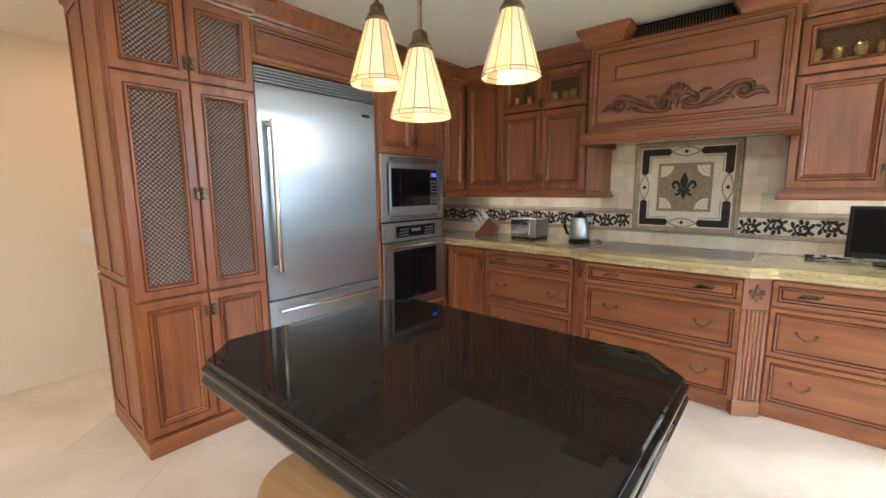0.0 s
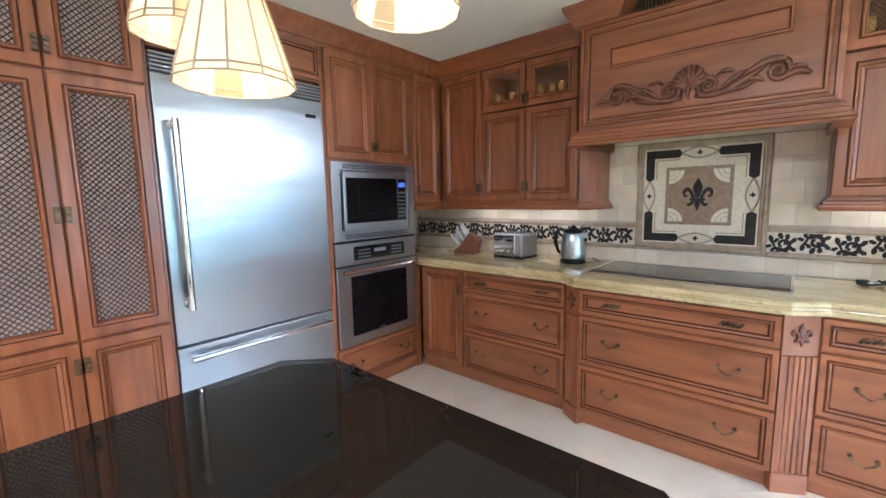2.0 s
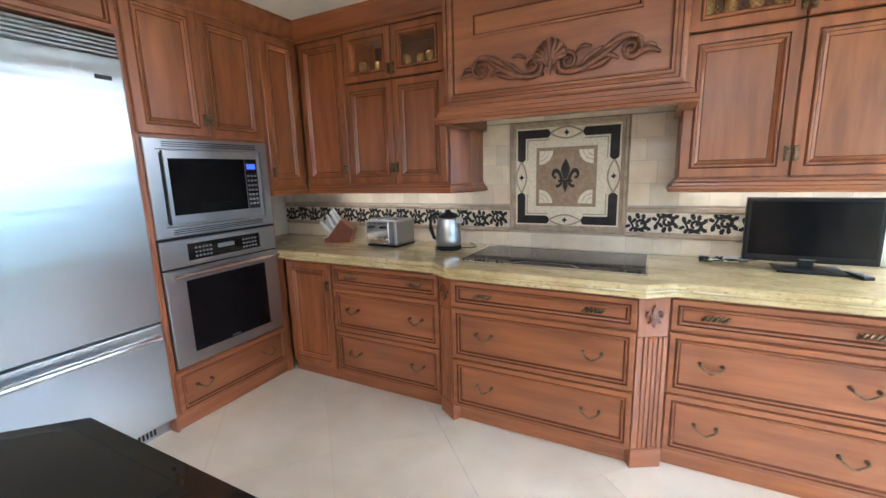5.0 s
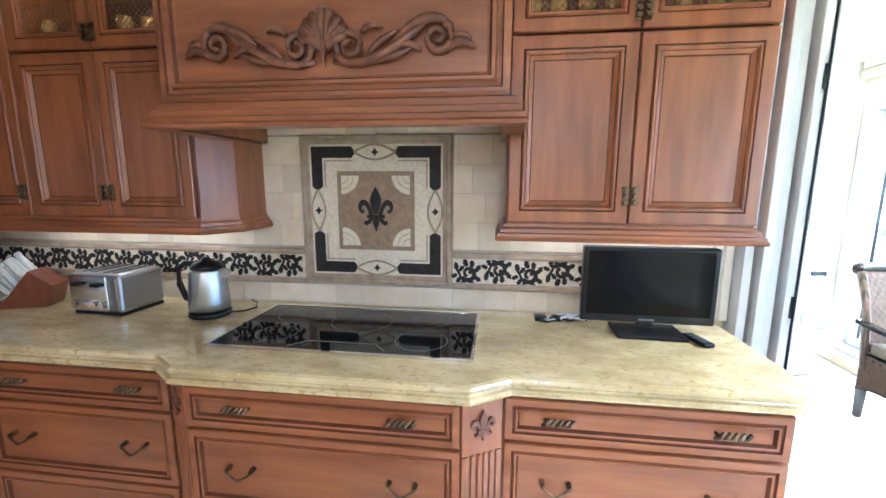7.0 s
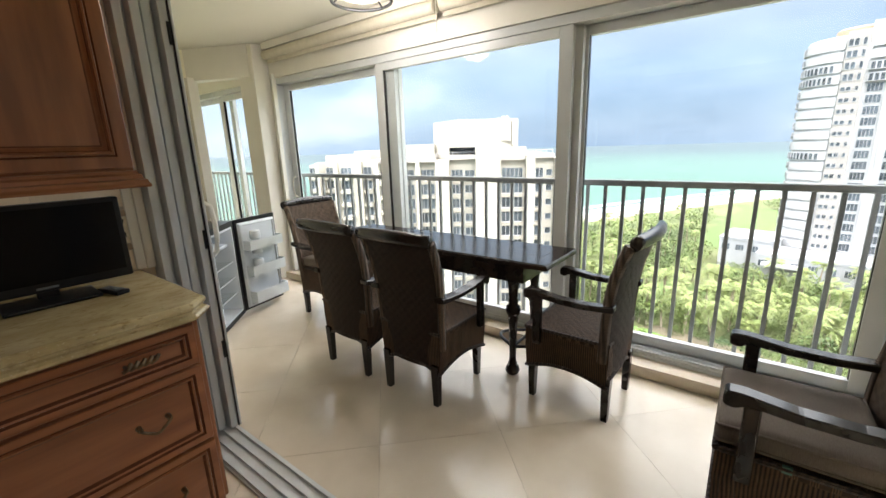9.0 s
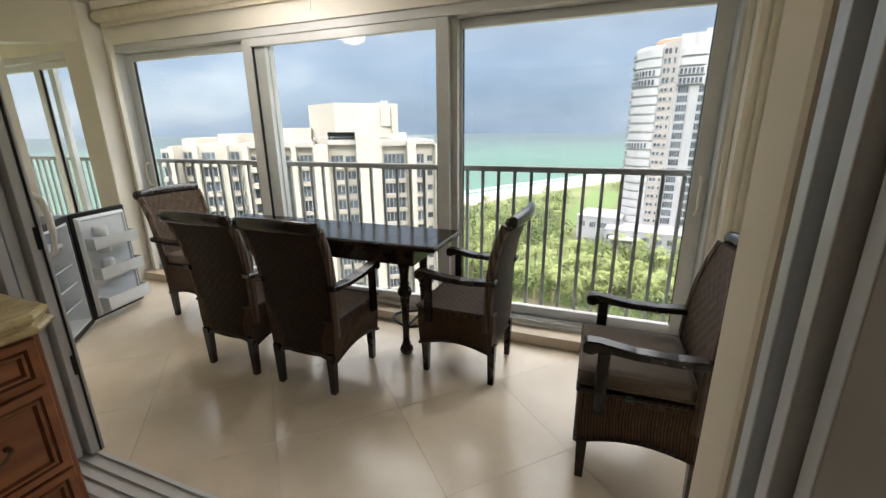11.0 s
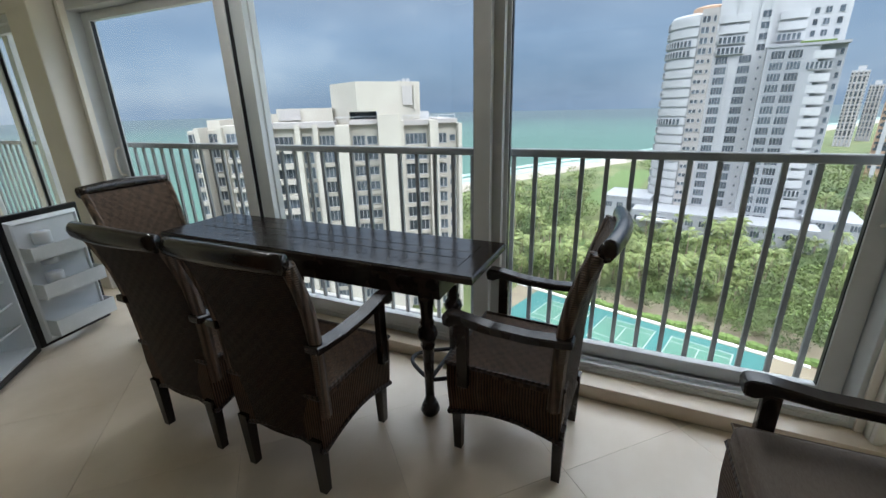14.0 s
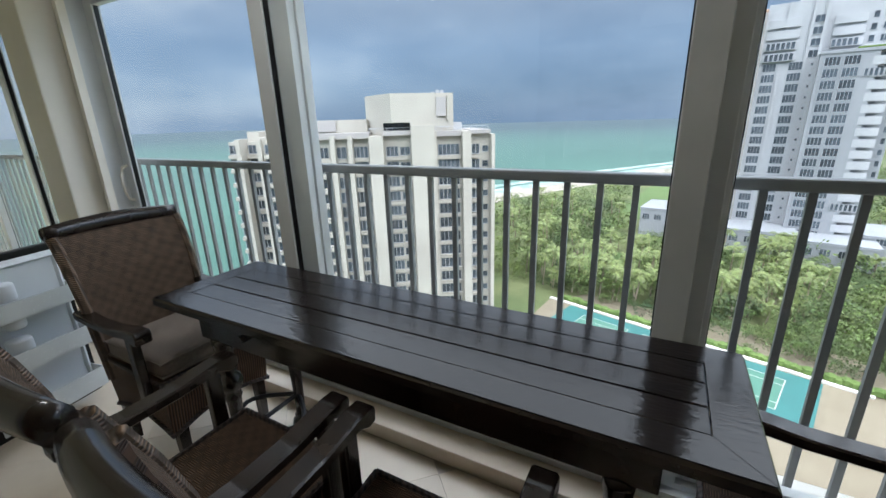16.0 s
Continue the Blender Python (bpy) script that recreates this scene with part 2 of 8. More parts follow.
M_STEEL = brushed("brushed_steel", (0.40, 0.425, 0.44), 0.29, 0.6)
rippled(M_STEEL)
M_STEELH = brushed("satin_steel", (0.37, 0.375, 0.385), 0.30, 0.5)
M_CHROME = mat("chrome", (0.75, 0.75, 0.76), (0.7, 0.7, 0.72), 3.0, 0.12, metal=1.0, rvar=0.03)
M_BLACKGLASS = mat("black_glass", (0.008, 0.008, 0.009), (0.006, 0.006, 0.007), 3.0, 0.06, rvar=0.02)
M_BLACK = mat("black_plastic", (0.012, 0.012, 0.013), (0.008, 0.008, 0.009), 10.0, 0.35, spec=0.3)
M_BRONZE = mat("aged_bronze", (0.24, 0.165, 0.095), (0.09, 0.062, 0.04), 40.0, 0.38, metal=0.9, bump=0.3, bscale=150)
M_GRANITE = mat("black_granite", (0.010, 0.008, 0.007), (0.016, 0.013, 0.010), 120.0, 0.035, rvar=0.015, spec=0.45)
M_FLOOR = mat("cream_marble", (0.79, 0.70, 0.585), (0.63, 0.535, 0.415), 1.8, 0.22, bump=0.02, bscale=14, rvar=0.07, vary=0.03, coat=0.2)
M_GROUT = mat("grout", (0.50, 0.43, 0.35), (0.44, 0.37, 0.30), 30.0, 0.8)
M_TILE = mat("beige_travertine", (0.80, 0.70, 0.56), (0.70, 0.59, 0.44), 9.0, 0.32, bump=0.08, bscale=60, vary=0.10)
M_CREAM = mat("cream_mosaic", (0.82, 0.74, 0.60), (0.68, 0.59, 0.45), 70.0, 0.4, bump=0.35, bscale=180)
M_TAN = mat("tan_marble", (0.36, 0.25, 0.155), (0.27, 0.18, 0.11), 40.0, 0.4, bump=0.25, bscale=180)
M_TRIM = mat("noce_trim", (0.46, 0.36, 0.25), (0.34, 0.25, 0.17), 25.0, 0.45, bump=0.2, bscale=90)
M_DARKSTONE = mat("dark_marble", (0.020, 0.017, 0.016), (0.04, 0.033, 0.03), 25.0, 0.5, bump=0.1, bscale=80, spec=0.25)
M_WALL = mat("cream_plaster", (0.78, 0.69, 0.54), (0.74, 0.65, 0.50), 1.5, 0.75, bump=0.05, bscale=90)
M_WALLY = mat("pale_yellow_plaster", (0.84, 0.77, 0.58), (0.80, 0.73, 0.54), 1.5, 0.75, bump=0.05, bscale=90)
M_CEIL = mat("ceiling_paint", (0.82, 0.80, 0.72), (0.79, 0.77, 0.69), 1.2, 0.85, bump=0.08, bscale=120)
M_TRIMW = mat("white_trim", (0.80, 0.77, 0.70), (0.74, 0.71, 0.64), 3.0, 0.45)
M_ALU = mat("white_aluminium", (0.62, 0.64, 0.65), (0.55, 0.57, 0.58), 4.0, 0.38, bump=0.03, bscale=60)
M_RAIL = mat("rail_paint", (0.22, 0.23, 0.24), (0.18, 0.19, 0.20), 7.0, 0.5)
M_DARKWOOD = mat("espresso_wood", (0.007, 0.006, 0.006), (0.013, 0.009, 0.008), 8.0, 0.13, bump=0.26, bscale=30, stretch=(4, 0.8, 4), rvar=0.06, spec=0.33)
M_DARKW2 = mat("espresso_wood_turned", (0.014, 0.010, 0.009), (0.026, 0.018, 0.014), 12.0, 0.22, bump=0.02, bscale=30)
M_WICKER = wicker("dark_wicker", (0.010, 0.007, 0.005), (0.062, 0.034, 0.021), 52)
M_WICKERB = wicker("brown_wicker", (0.03, 0.02, 0.013), (0.20, 0.125, 0.075), 40)
M_STRAND = weave("upright_strands", (0.010, 0.006, 0.004), (0.115, 0.066, 0.037), 0.0, 0.011)
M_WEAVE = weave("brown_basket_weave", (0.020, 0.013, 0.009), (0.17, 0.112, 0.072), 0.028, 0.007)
# same weave darkened: the shade on the rear faces is put into the colour
M_WEAVE_SHADE = weave("shaded_basket_weave", (0.006, 0.004, 0.003), (0.050, 0.026, 0.015), 0.028, 0.007)
M_WEAVES = weave("woven_seat", (0.014, 0.009, 0.006), (0.16, 0.098, 0.058), 0.024, 0.006, flat=True)
M_CUSHION = mat("taupe_cushion", (0.185, 0.150, 0.122), (0.135, 0.108, 0.088), 60.0, 0.9, bump=0.5, bscale=130, stretch=(1, 12, 1))
M_WHITEP = mat("white_plastic", (0.70, 0.74, 0.78), (0.64, 0.68, 0.72), 5.0, 0.35)
M_CLEARP = mat("frosted_shelf", (0.78, 0.82, 0.84), (0.72, 0.76, 0.78), 6.0, 0.25)
M_YGRANITE = None
M_GLASS = glass("clear_glass", (0.98, 0.99, 0.985))
M_SCREEN = mat("screen", (0.004, 0.004, 0.005), (0.006, 0.006, 0.007), 2.0, 0.10, rvar=0.02, spec=0.15)
M_KNIFEW = mat("white_handle", (0.72, 0.72, 0.70), (0.62, 0.62, 0.60), 20.0, 0.35)
M_BLOCKW = mat("mahogany_block", (0.20, 0.055, 0.022), (0.14, 0.035, 0.015), 8.0, 0.35, stretch=(6, 6, 0.7))
M_CREAMP = mat("cream_paint", (0.66, 0.55, 0.37), (0.58, 0.47, 0.30), 6.0, 0.5, bump=0.1, bscale=70)
M_MESHC = mat("wire_mesh", (0.13, 0.09, 0.07), (0.07, 0.05, 0.04), 30.0, 0.35, metal=0.8)
M_FABRIC = mat("mesh_backing", (0.46, 0.35, 0.30), (0.38, 0.28, 0.235), 40.0, 0.8, bump=0.2, bscale=200)


def yellow_granite():
    m, nt, b = node_mat("yellow_granite")
    N, L = nt.nodes.new, nt.links.new
    tc = N("ShaderNodeTexCoord")
    n1, n2, n3 = N("ShaderNodeTexNoise"), N("ShaderNodeTexNoise"), N("ShaderNodeTexNoise")
    mp = N("ShaderNodeMapping")
    mp.inputs["Scale"].default_value = (1, 2.2, 1)
    mp.inputs["Rotation"].default_value = (0, 0, 0.5)
    L(tc.outputs["Object"], mp.inputs["Vector"])
    for n, s, d in ((n1, 7, 6), (n2, 42, 8), (n3, 110, 4)):
        n.inputs["Scale"].default_value, n.inputs["Detail"].default_value = s, d
        L(mp.outputs["Vector"], n.inputs["Vector"])
    r1, r2 = N("ShaderNodeValToRGB"), N("ShaderNodeValToRGB")
    r1.color_ramp.elements[0].position, r1.color_ramp.elements[0].color = 0.35, (0.49, 0.38, 0.185, 1)
    r1.color_ramp.elements[1].position, r1.color_ramp.elements[1].color = 0.66, (0.66, 0.54, 0.30, 1)
    L(n1.outputs["Fac"], r1.inputs["Fac"])
    r2.color_ramp.elements[0].position, r2.color_ramp.elements[0].color = 0.56, (0, 0, 0, 1)
    r2.color_ramp.elements[1].position, r2.color_ramp.elements[1].color = 0.70, (1, 1, 1, 1)
    L(n2.outputs["Fac"], r2.inputs["Fac"])
    mx = N("ShaderNodeMix")
    mx.data_type = "RGBA"
    L(r2.outputs["Color"], mx.inputs["Factor"])
    L(r1.outputs["Color"], mx.inputs["A"])
    mx.inputs["B"].default_value = (0.40, 0.29, 0.13, 1)
    mx2 = N("ShaderNodeMix")
    mx2.data_type = "RGBA"
    r3 = N("ShaderNodeValToRGB")
    r3.color_ramp.elements[0].position, r3.color_ramp.elements[0].color = 0.60, (0, 0, 0, 1)
    r3.color_ramp.elements[1].position, r3.color_ramp.elements[1].color = 0.72, (0.7, 0.7, 0.7, 1)
    L(n3.outputs["Fac"], r3.inputs["Fac"])
    L(r3.outputs["Color"], mx2.inputs["Factor"])
    L(mx.outputs["Result"], mx2.inputs["A"])
    mx2.inputs["B"].default_value = (0.70, 0.60, 0.40, 1)
    L(mx2.outputs["Result"], b.inputs["Base Color"])
    b.inputs["Roughness"].default_value = 0.1
    b.inputs["Coat Weight"].default_value = 0.3
    b.inputs["Coat Roughness"].default_value = 0.05
    return m


M_YGRANITE = yellow_granite()

# ---- shape helpers ----


def part(name, bm, material, parent=None, label="", m=None, kind="", smooth=False):
    """Links a bmesh as one mesh object, under a thing or a part."""
    me = bpy.data.meshes.new(name)
    bm.normal_update()
    bm.to_mesh(me)
    bm.free()
    for k in material if isinstance(material, (list, tuple)) else [material]:
        me.materials.append(k)
    if smooth:
        for p in me.polygons:
            p.use_smooth = True
    ob = new(name, me)
    if parent:
        ob.parent = parent
    if m is not None:
        ob.matrix_basis = m
    if label or kind:
        tagged(ob, label=label, kind=kind)
    return ob


def share(ob, name, parent, m):
    """Another object on the same mesh."""
    o = new(name, ob.data)
    o.parent = parent
    o.matrix_basis = m
    return o


def thing(name, m, label, category, group="", kind=""):
    ob = new(name)
    ob.empty_display_size = 0.05
    ob.matrix_world = m
    return tagged(ob, label, category, group, kind)


def box(bm, x0, x1, y0, y1, z0, z1, bev=0.0, mi=0):
    v = [bm.verts.new((x, y, z)) for x in (x0, x1) for y in (y0, y1) for z in (z0, z1)]
    fs = [bm.faces.new([v[i] for i in q]) for q in ((0, 1, 3, 2), (4, 6, 7, 5), (0, 4, 5, 1), (2, 3, 7, 6), (0, 2, 6, 4), (1, 5, 7, 3))]
    for f in fs:
        f.material_index = mi
    if bev:
        es = list({e for f in fs for e in f.edges})
        r = bmesh.ops.bevel(bm, geom=es, offset=bev, segments=2, affect="EDGES", profile=0.5)
        for f in r["faces"]:
            f.material_index = mi
    return bm


def bx(*a, **k):
    return box(bmesh.new(), *a, **k)


def prism(bm, pts, z0, z1, mi=0, axis="z"):
    """A polygon drawn out along an axis. pts in the plane of the two other axes."""
    def at(p, h):
        return {"z": (p[0], p[1], h), "y": (p[0], h, p[1]), "x": (h, p[0], p[1])}[axis]
    a = [bm.verts.new(at(p, z0)) for p in pts]
    b = [bm.verts.new(at(p, z1)) for p in pts]
    n = len(pts)
    fs = [bm.faces.new(a[::-1]), bm.faces.new(b)] + [bm.faces.new((a[i], a[(i + 1) % n], b[(i + 1) % n], b[i])) for i in range(n)]
    for f in fs:
        f.material_index = mi
    bmesh.ops.recalc_face_normals(bm, faces=fs)
    return bm


def lathe(bm, prof, seg=20, cx=0, cy=0, mi=0, phase=0.0):
    """A profile of (radius, height) turned round an upright axis."""
    rings = [[bm.verts.new((cx + r * math.cos(phase + 2 * math.pi * k / seg), cy + r * math.sin(phase + 2 * math.pi * k / seg), z)) for k in range(seg)] for r, z in prof]
    for a, b in zip(rings, rings[1:]):
        for k in range(seg):
            bm.faces.new((a[k], a[(k + 1) % seg], b[(k + 1) % seg], b[k])).material_index = mi
    for ring, flip in ((rings[0], True), (rings[-1], False)):
        bm.faces.new(ring[::-1] if flip else ring).material_index = mi
    return bm


def tube(bm, pts, r, seg=8, mi=0, taper=None, squash=1.0):
    """A round bar along a line of points."""
    pts = [Vector(p) for p in pts]
    rings = []
    n = len(pts)
    side = None
    for i, p in enumerate(pts):
        d = (pts[min(i + 1, n - 1)] - pts[max(i - 1, 0)]).normalized()
        ref = Vector((0, 0, 1)) if abs(d.z) < 0.95 else Vector((0, 1, 0))
        s = d.cross(ref).normalized()
        if side is not None and s.dot(side) < 0:
            s = -s
        side = s
        u = s.cross(d)
        k = r * (taper(i / (n - 1)) if taper else 1)
        rings.append([bm.verts.new(p + s * k * math.cos(2 * math.pi * j / seg) + u * k * squash * math.sin(2 * math.pi * j / seg)) for j in range(seg)])
    fs = []
    for a, b in zip(rings, rings[1:]):
        fs += [bm.faces.new((a[j], a[(j + 1) % seg], b[(j + 1) % seg], b[j])) for j in range(seg)]
    fs += [bm.faces.new(rings[0][::-1]), bm.faces.new(rings[-1])]
    for f in fs:
        f.material_index = mi
    bmesh.ops.recalc_face_normals(bm, faces=fs)
    return bm


def panel(bm, x0, x1, z0, z1, prof, mi_of=None, fill=True):
    """A framed panel that faces -y: rings of (inset, y) from the outer edge inwards; mi_of names the rings in another material."""
    rings = []
    for ins, y in prof:
        rings.append([bm.verts.new(c) for c in ((x0 + ins, y, z0 + ins), (x1 - ins, y, z0 + ins), (x1 - ins, y, z1 - ins), (x0 + ins, y, z1 - ins))])
    for i, (a, b) in enumerate(zip(rings, rings[1:])):
        for k in range(4):
            f = bm.faces.new((a[k], a[(k + 1) % 4], b[(k + 1) % 4], b[k]))
            f.material_index = 1 if mi_of and i in mi_of else 0
    if fill:
        bm.faces.new(rings[-1])
    return bm


def sweep(bm, line, prof, closed=False, mi=0):
    """A moulding: profile (out, z) carried along a flat line of (x, y), mitred; out is to the right of the way."""
    n = len(line)
    P = [Vector(p) for p in line]
    rings = []
    for i in range(n):
        a = P[i] - P[i - 1] if (i or closed) else P[1] - P[0]
        b = P[(i + 1) % n] - P[i] if (i < n - 1 or closed) else P[i] - P[i - 1]
        a, b = a.normalized(), b.normalized()
        na, nb = Vector((a.y, -a.x)), Vector((b.y, -b.x))
        m = (na + nb)
        m = m / max(0.2, m.dot(na))
        rings.append([bm.verts.new((P[i].x + m.x * o, P[i].y + m.y * o, z)) for o, z in prof])
    fs = []
    for i in range(n if closed else n - 1):
        a, b = rings[i], rings[(i + 1) % n]
        fs += [bm.faces.new((a[k], b[k], b[k + 1], a[k + 1])) for k in range(len(prof) - 1)]
    if not closed:
        fs += [bm.faces.new(rings[0]), bm.faces.new(rings[-1][::-1])]
    for f in fs:
        f.material_index = mi
    bmesh.ops.recalc_face_normals(bm, faces=fs)
    return bm

# ---- the setting ----
CEIL = 2.48


def structure(name, bm, material, label, category, m=None):
    return tagged(part(name, bm, material, m=m), label, category, kind="structure")


def build_setting():
    structure("wall_west", bx(-3.20, -3.08, 0.62, 3.74, 0, CEIL), M_WALL, "cream plaster wall behind the tall cabinets", "wall")
    structure("wall_range", bx(-3.08, 1.03, 3.63, 3.75, 0, CEIL), M_WALL, "cream plaster wall behind the range counter", "wall")
    structure("wall_hall", bx(-4.12, -3.96, -3.60, 2.0, 0, 2.40), M_WALL, "plain cream wall of the passage", "wall")
    structure("wall_hall_end", bx(-3.96, -3.20, 1.90, 2.0, 0, 2.40), M_WALL, "plain cream wall at the passage end", "wall")
    structure("wall_south", bx(-4.12, 1.03, -3.72, -3.60, 0, CEIL), M_WALL, "plain cream wall closing the kitchen", "wall")
    bm = bx(1.03, 1.17, -3.60, 0.98, 0, CEIL)
    box(bm, 1.085, 1.30, 0.981, 1.17, 0, CEIL, 0.02)
    structure("wall_east", bm, M_WALL, "cream plaster wall beside the sliding door", "wall")
    structure("wall_east_north", bx(1.03, 1.17, 3.75, 6.44, 0, CEIL), M_WALLY, "pale yellow plaster wall of the balcony room", "wall")
    structure("wall_north", bx(1.03, 2.43, 6.44, 6.56, 0, CEIL), M_WALLY, "pale yellow plaster wall of the balcony room", "wall")
    bm = bmesh.new()
    prism(bm, [(2.43, 6.44), (2.75, 5.75), (2.85, 5.78), (2.53, 6.50)], 2.17, CEIL)
    structure("wall_header_north", bm, M_TRIMW, "painted header over the corner opening", "wall")
    structure("wall_far_north", bx(2.0, 3.2, 9.4, 9.5, 0, CEIL), M_WALLY, "pale yellow end wall of the balcony room", "wall")
    structure("wall_far_west", bx(2.31, 2.43, 6.56, 9.4, 0, CEIL), M_WALLY, "pale yellow wall past the corner opening", "wall")
    structure("wall_lanai_south", bx(1.17, 3.2, -1.62, -1.5, 0, CEIL), M_WALL, "plain cream end wall of the balcony room", "wall")
    structure("pier_north", bx(2.76, 3.14, 5.68, 5.98, 0, CEIL, 0.01), M_TRIMW, "painted pier between the window bays", "pier")
    pier = structure("pier_south", bx(2.90, 3.14, 0.655, 0.83, 0, CEIL, 0.01), M_TRIMW, "painted pier between the window bays", "pier")
    for y0, y1, d in ((0.659, 0.688, 0.022), (0.712, 0.732, 0.012), (0.755, 0.772, 0.012), (0.792, 0.826, 0.026)):
        part("rib", bx(2.90 - d, 2.899, y0, y1, 0.076, CEIL - 0.002, 0.004), M_TRIMW, pier)
    for n, y0, y1 in (("wall_header_main", 0.83, 5.68), ("wall_header_bay", 5.98, 9.4), ("wall_header_south", -1.5, 0.655)):
        structure(n, bx(2.93, 3.14, y0, y1, 2.16, CEIL), M_TRIMW, "painted header wall over the windows", "wall")
    structure("curb", bx(2.84, 3.14, -1.5, 9.4, 0.0, 0.075, 0.004), M_FLOOR, "marble curb under the sliding windows", "curb")
    # ceilings
    structure("ceiling_kitchen", bx(-4.12, 1.03, -3.72, 3.75, CEIL, CEIL + 0.12), M_CEIL, "painted flat kitchen ceiling", "ceiling")
    structure("ceiling_lanai", bx(1.03, 3.14, -1.62, 9.5, CEIL, CEIL + 0.12), M_CEIL, "painted flat ceiling of the balcony room", "ceiling")
    structure("ceiling_hall", bx(-4.12, -3.08, -3.60, 2.0, 2.40, CEIL - 0.004), M_CEIL, "lower painted ceiling of the passage", "ceiling")
    structure("roof_slab", bx(-4.3, 3.6, -3.9, 9.7, CEIL + 0.124, CEIL + 0.35), M_CEIL, "concrete slab over the rooms", "slab")
    # switch plate on the passage wall
    w = thing("light_switch", pose(-3.96, 0.60, 1.05), "white light switch plate on the passage wall", "light switch")
    part("plate", bx(0.0, 0.006, -0.04, 0.04, -0.06, 0.06, 0.002), M_TRIMW, w)
    part("rocker", bx(0.006, 0.010, -0.016, 0.016, -0.03, 0.03, 0.002), M_TRIMW, w)
    # opening between kitchen and balcony room
    structure("door_header", bx(1.03, 1.17, 0.98, 3.75, 2.25, CEIL), M_WALL, "cream plaster header over the sliding door", "wall")
    bm = bmesh.new()
    for x in (0.99, 1.04, 1.09, 1.14):
        box(bm, x - 0.005, x + 0.005, 0.98, 3.60, 0.0, 0.022)
    box(bm, 0.975, 1.16, 0.98, 3.60, 0.0, 0.010)
    structure("door_track", bm, M_ALU, "ribbed aluminium floor track of the sliding door", "track")
    bm = bmesh.new()
    for i, x in enumerate((0.985, 1.035, 1.085, 1.135)):
        box(bm, x - 0.017, x + 0.017, 3.52 - 0.03 * (i % 2), 3.628, 0.022, 2.25, 0.003)
    box(bm, 0.969, 1.151, 3.552, 3.627, 0.022, 2.249)
    jamb = structure("door_jamb_north", bm, M_ALU, "ribbed white aluminium jamb of the sliding door", "door jamb")
    part("gasket", bx(1.1525, 1.158, 3.484, 3.490, 0.022, 2.25), M_BLACK, jamb, "black rubber edge")
    part("edge_strip", bx(1.1585, 1.170, 3.484, 3.628, 0.022, 2.25, 0.003), M_ALU, jamb)
    for z in (0.42, 0.98, 1.86):
        part("latch_plate", bx(1.140, 1.152, 3.485, 3.4895, z, z + 0.09, 0.001), M_BLACK, jamb)
    bm = bmesh.new()
    tube(bm, [(1.18, 3.53, 0.93), (1.205, 3.525, 0.95), (1.215, 3.52, 1.02), (1.215, 3.52, 1.10), (1.205, 3.525, 1.17), (1.18, 3.53, 1.19)], 0.013, 8)
    part("pull_handle", bm, M_TRIMW, jamb, "white door pull", smooth=True)
    bm = bmesh.new()
    for i, x in enumerate((0.885, 0.935, 0.985, 1.035)):
        box(bm, x - 0.019, x + 0.019, 0.985, 1.145 + 0.025 * (i % 2), 0.022, 2.25, 0.003)
    structure("door_jamb_south", bm, M_ALU, "stacked white aluminium edges of the open sliding door", "door jamb")
    # trim boards beside the right upper cabinet
    bm = bmesh.new()
    for x0, x1, y in ((0.895, 0.93, 3.60), (0.93, 0.965, 3.585), (0.965, 1.0, 3.60)):
        box(bm, x0, x1, y, 3.629, 0.925, 2.36, 0.003)
    structure("trim_range_end", bm, M_TRIMW, "fluted white trim at the end of the range wall", "trim")
    bm = bx(2.40, 2.50, 6.36, 6.437, 0, 2.2, 0.004)
    structure("trim_opening", bm, M_TRIMW, "painted casing of the corner opening", "trim")


def clip_poly(pts, x0, x1, y0, y1):
    for ax, lim, sgn in ((0, x0, 1), (0, x1, -1), (1, y0, 1), (1, y1, -1)):
        res = []
        for i, p in enumerate(pts):
            q = pts[(i + 1) % len(pts)]
            a, b = sgn * (p[ax] - lim), sgn * (q[ax] - lim)
            if a >= 0:
                res.append(p)
            if (a > 0) != (b > 0) and a != b:
                k = a / (a - b)
                res.append((p[0] + k * (q[0] - p[0]), p[1] + k * (q[1] - p[1])))
        pts = res
        if len(pts) < 3:
            return []
    return pts


def build_floor():
    floor = structure("floor", bx(-4.12, 3.14, -3.72, 9.5, -0.20, -0.004), M_GROUT, "cream polished marble floor laid diagonally", "floor")
    step, g = 0.862, 0.0010
    for region in ((-3.955, 0.974, -3.595, 3.62), (1.162, 2.838, -1.49, 6.43), (2.44, 2.838, 6.43, 9.38)):
        for i in range(-14, 16):
            for j in range(-14, 16):
                u0, v0 = -0.43 + step * i, 3.415 + step * j
                u1, v1 = u0 + step, v0 + step
                u0, v0, u1, v1 = u0 + g, v0 + g, u1 - g, v1 - g
                poly = clip_poly([((u + v) / 2, (v - u) / 2) for u, v in ((u0, v0), (u0, v1), (u1, v1), (u1, v0))], *region)
                if len(poly) < 3:
                    continue
                area = abs(sum(poly[k][0] * poly[(k + 1) % len(poly)][1] - poly[(k + 1) % len(poly)][0] * poly[k][1] for k in range(len(poly)))) / 2
                if area < 0.004:
                    continue
                bm = bmesh.new()
                prism(bm, poly, -0.012, 0.0)
                part("tile", bm, M_FLOOR, floor)
    return floor


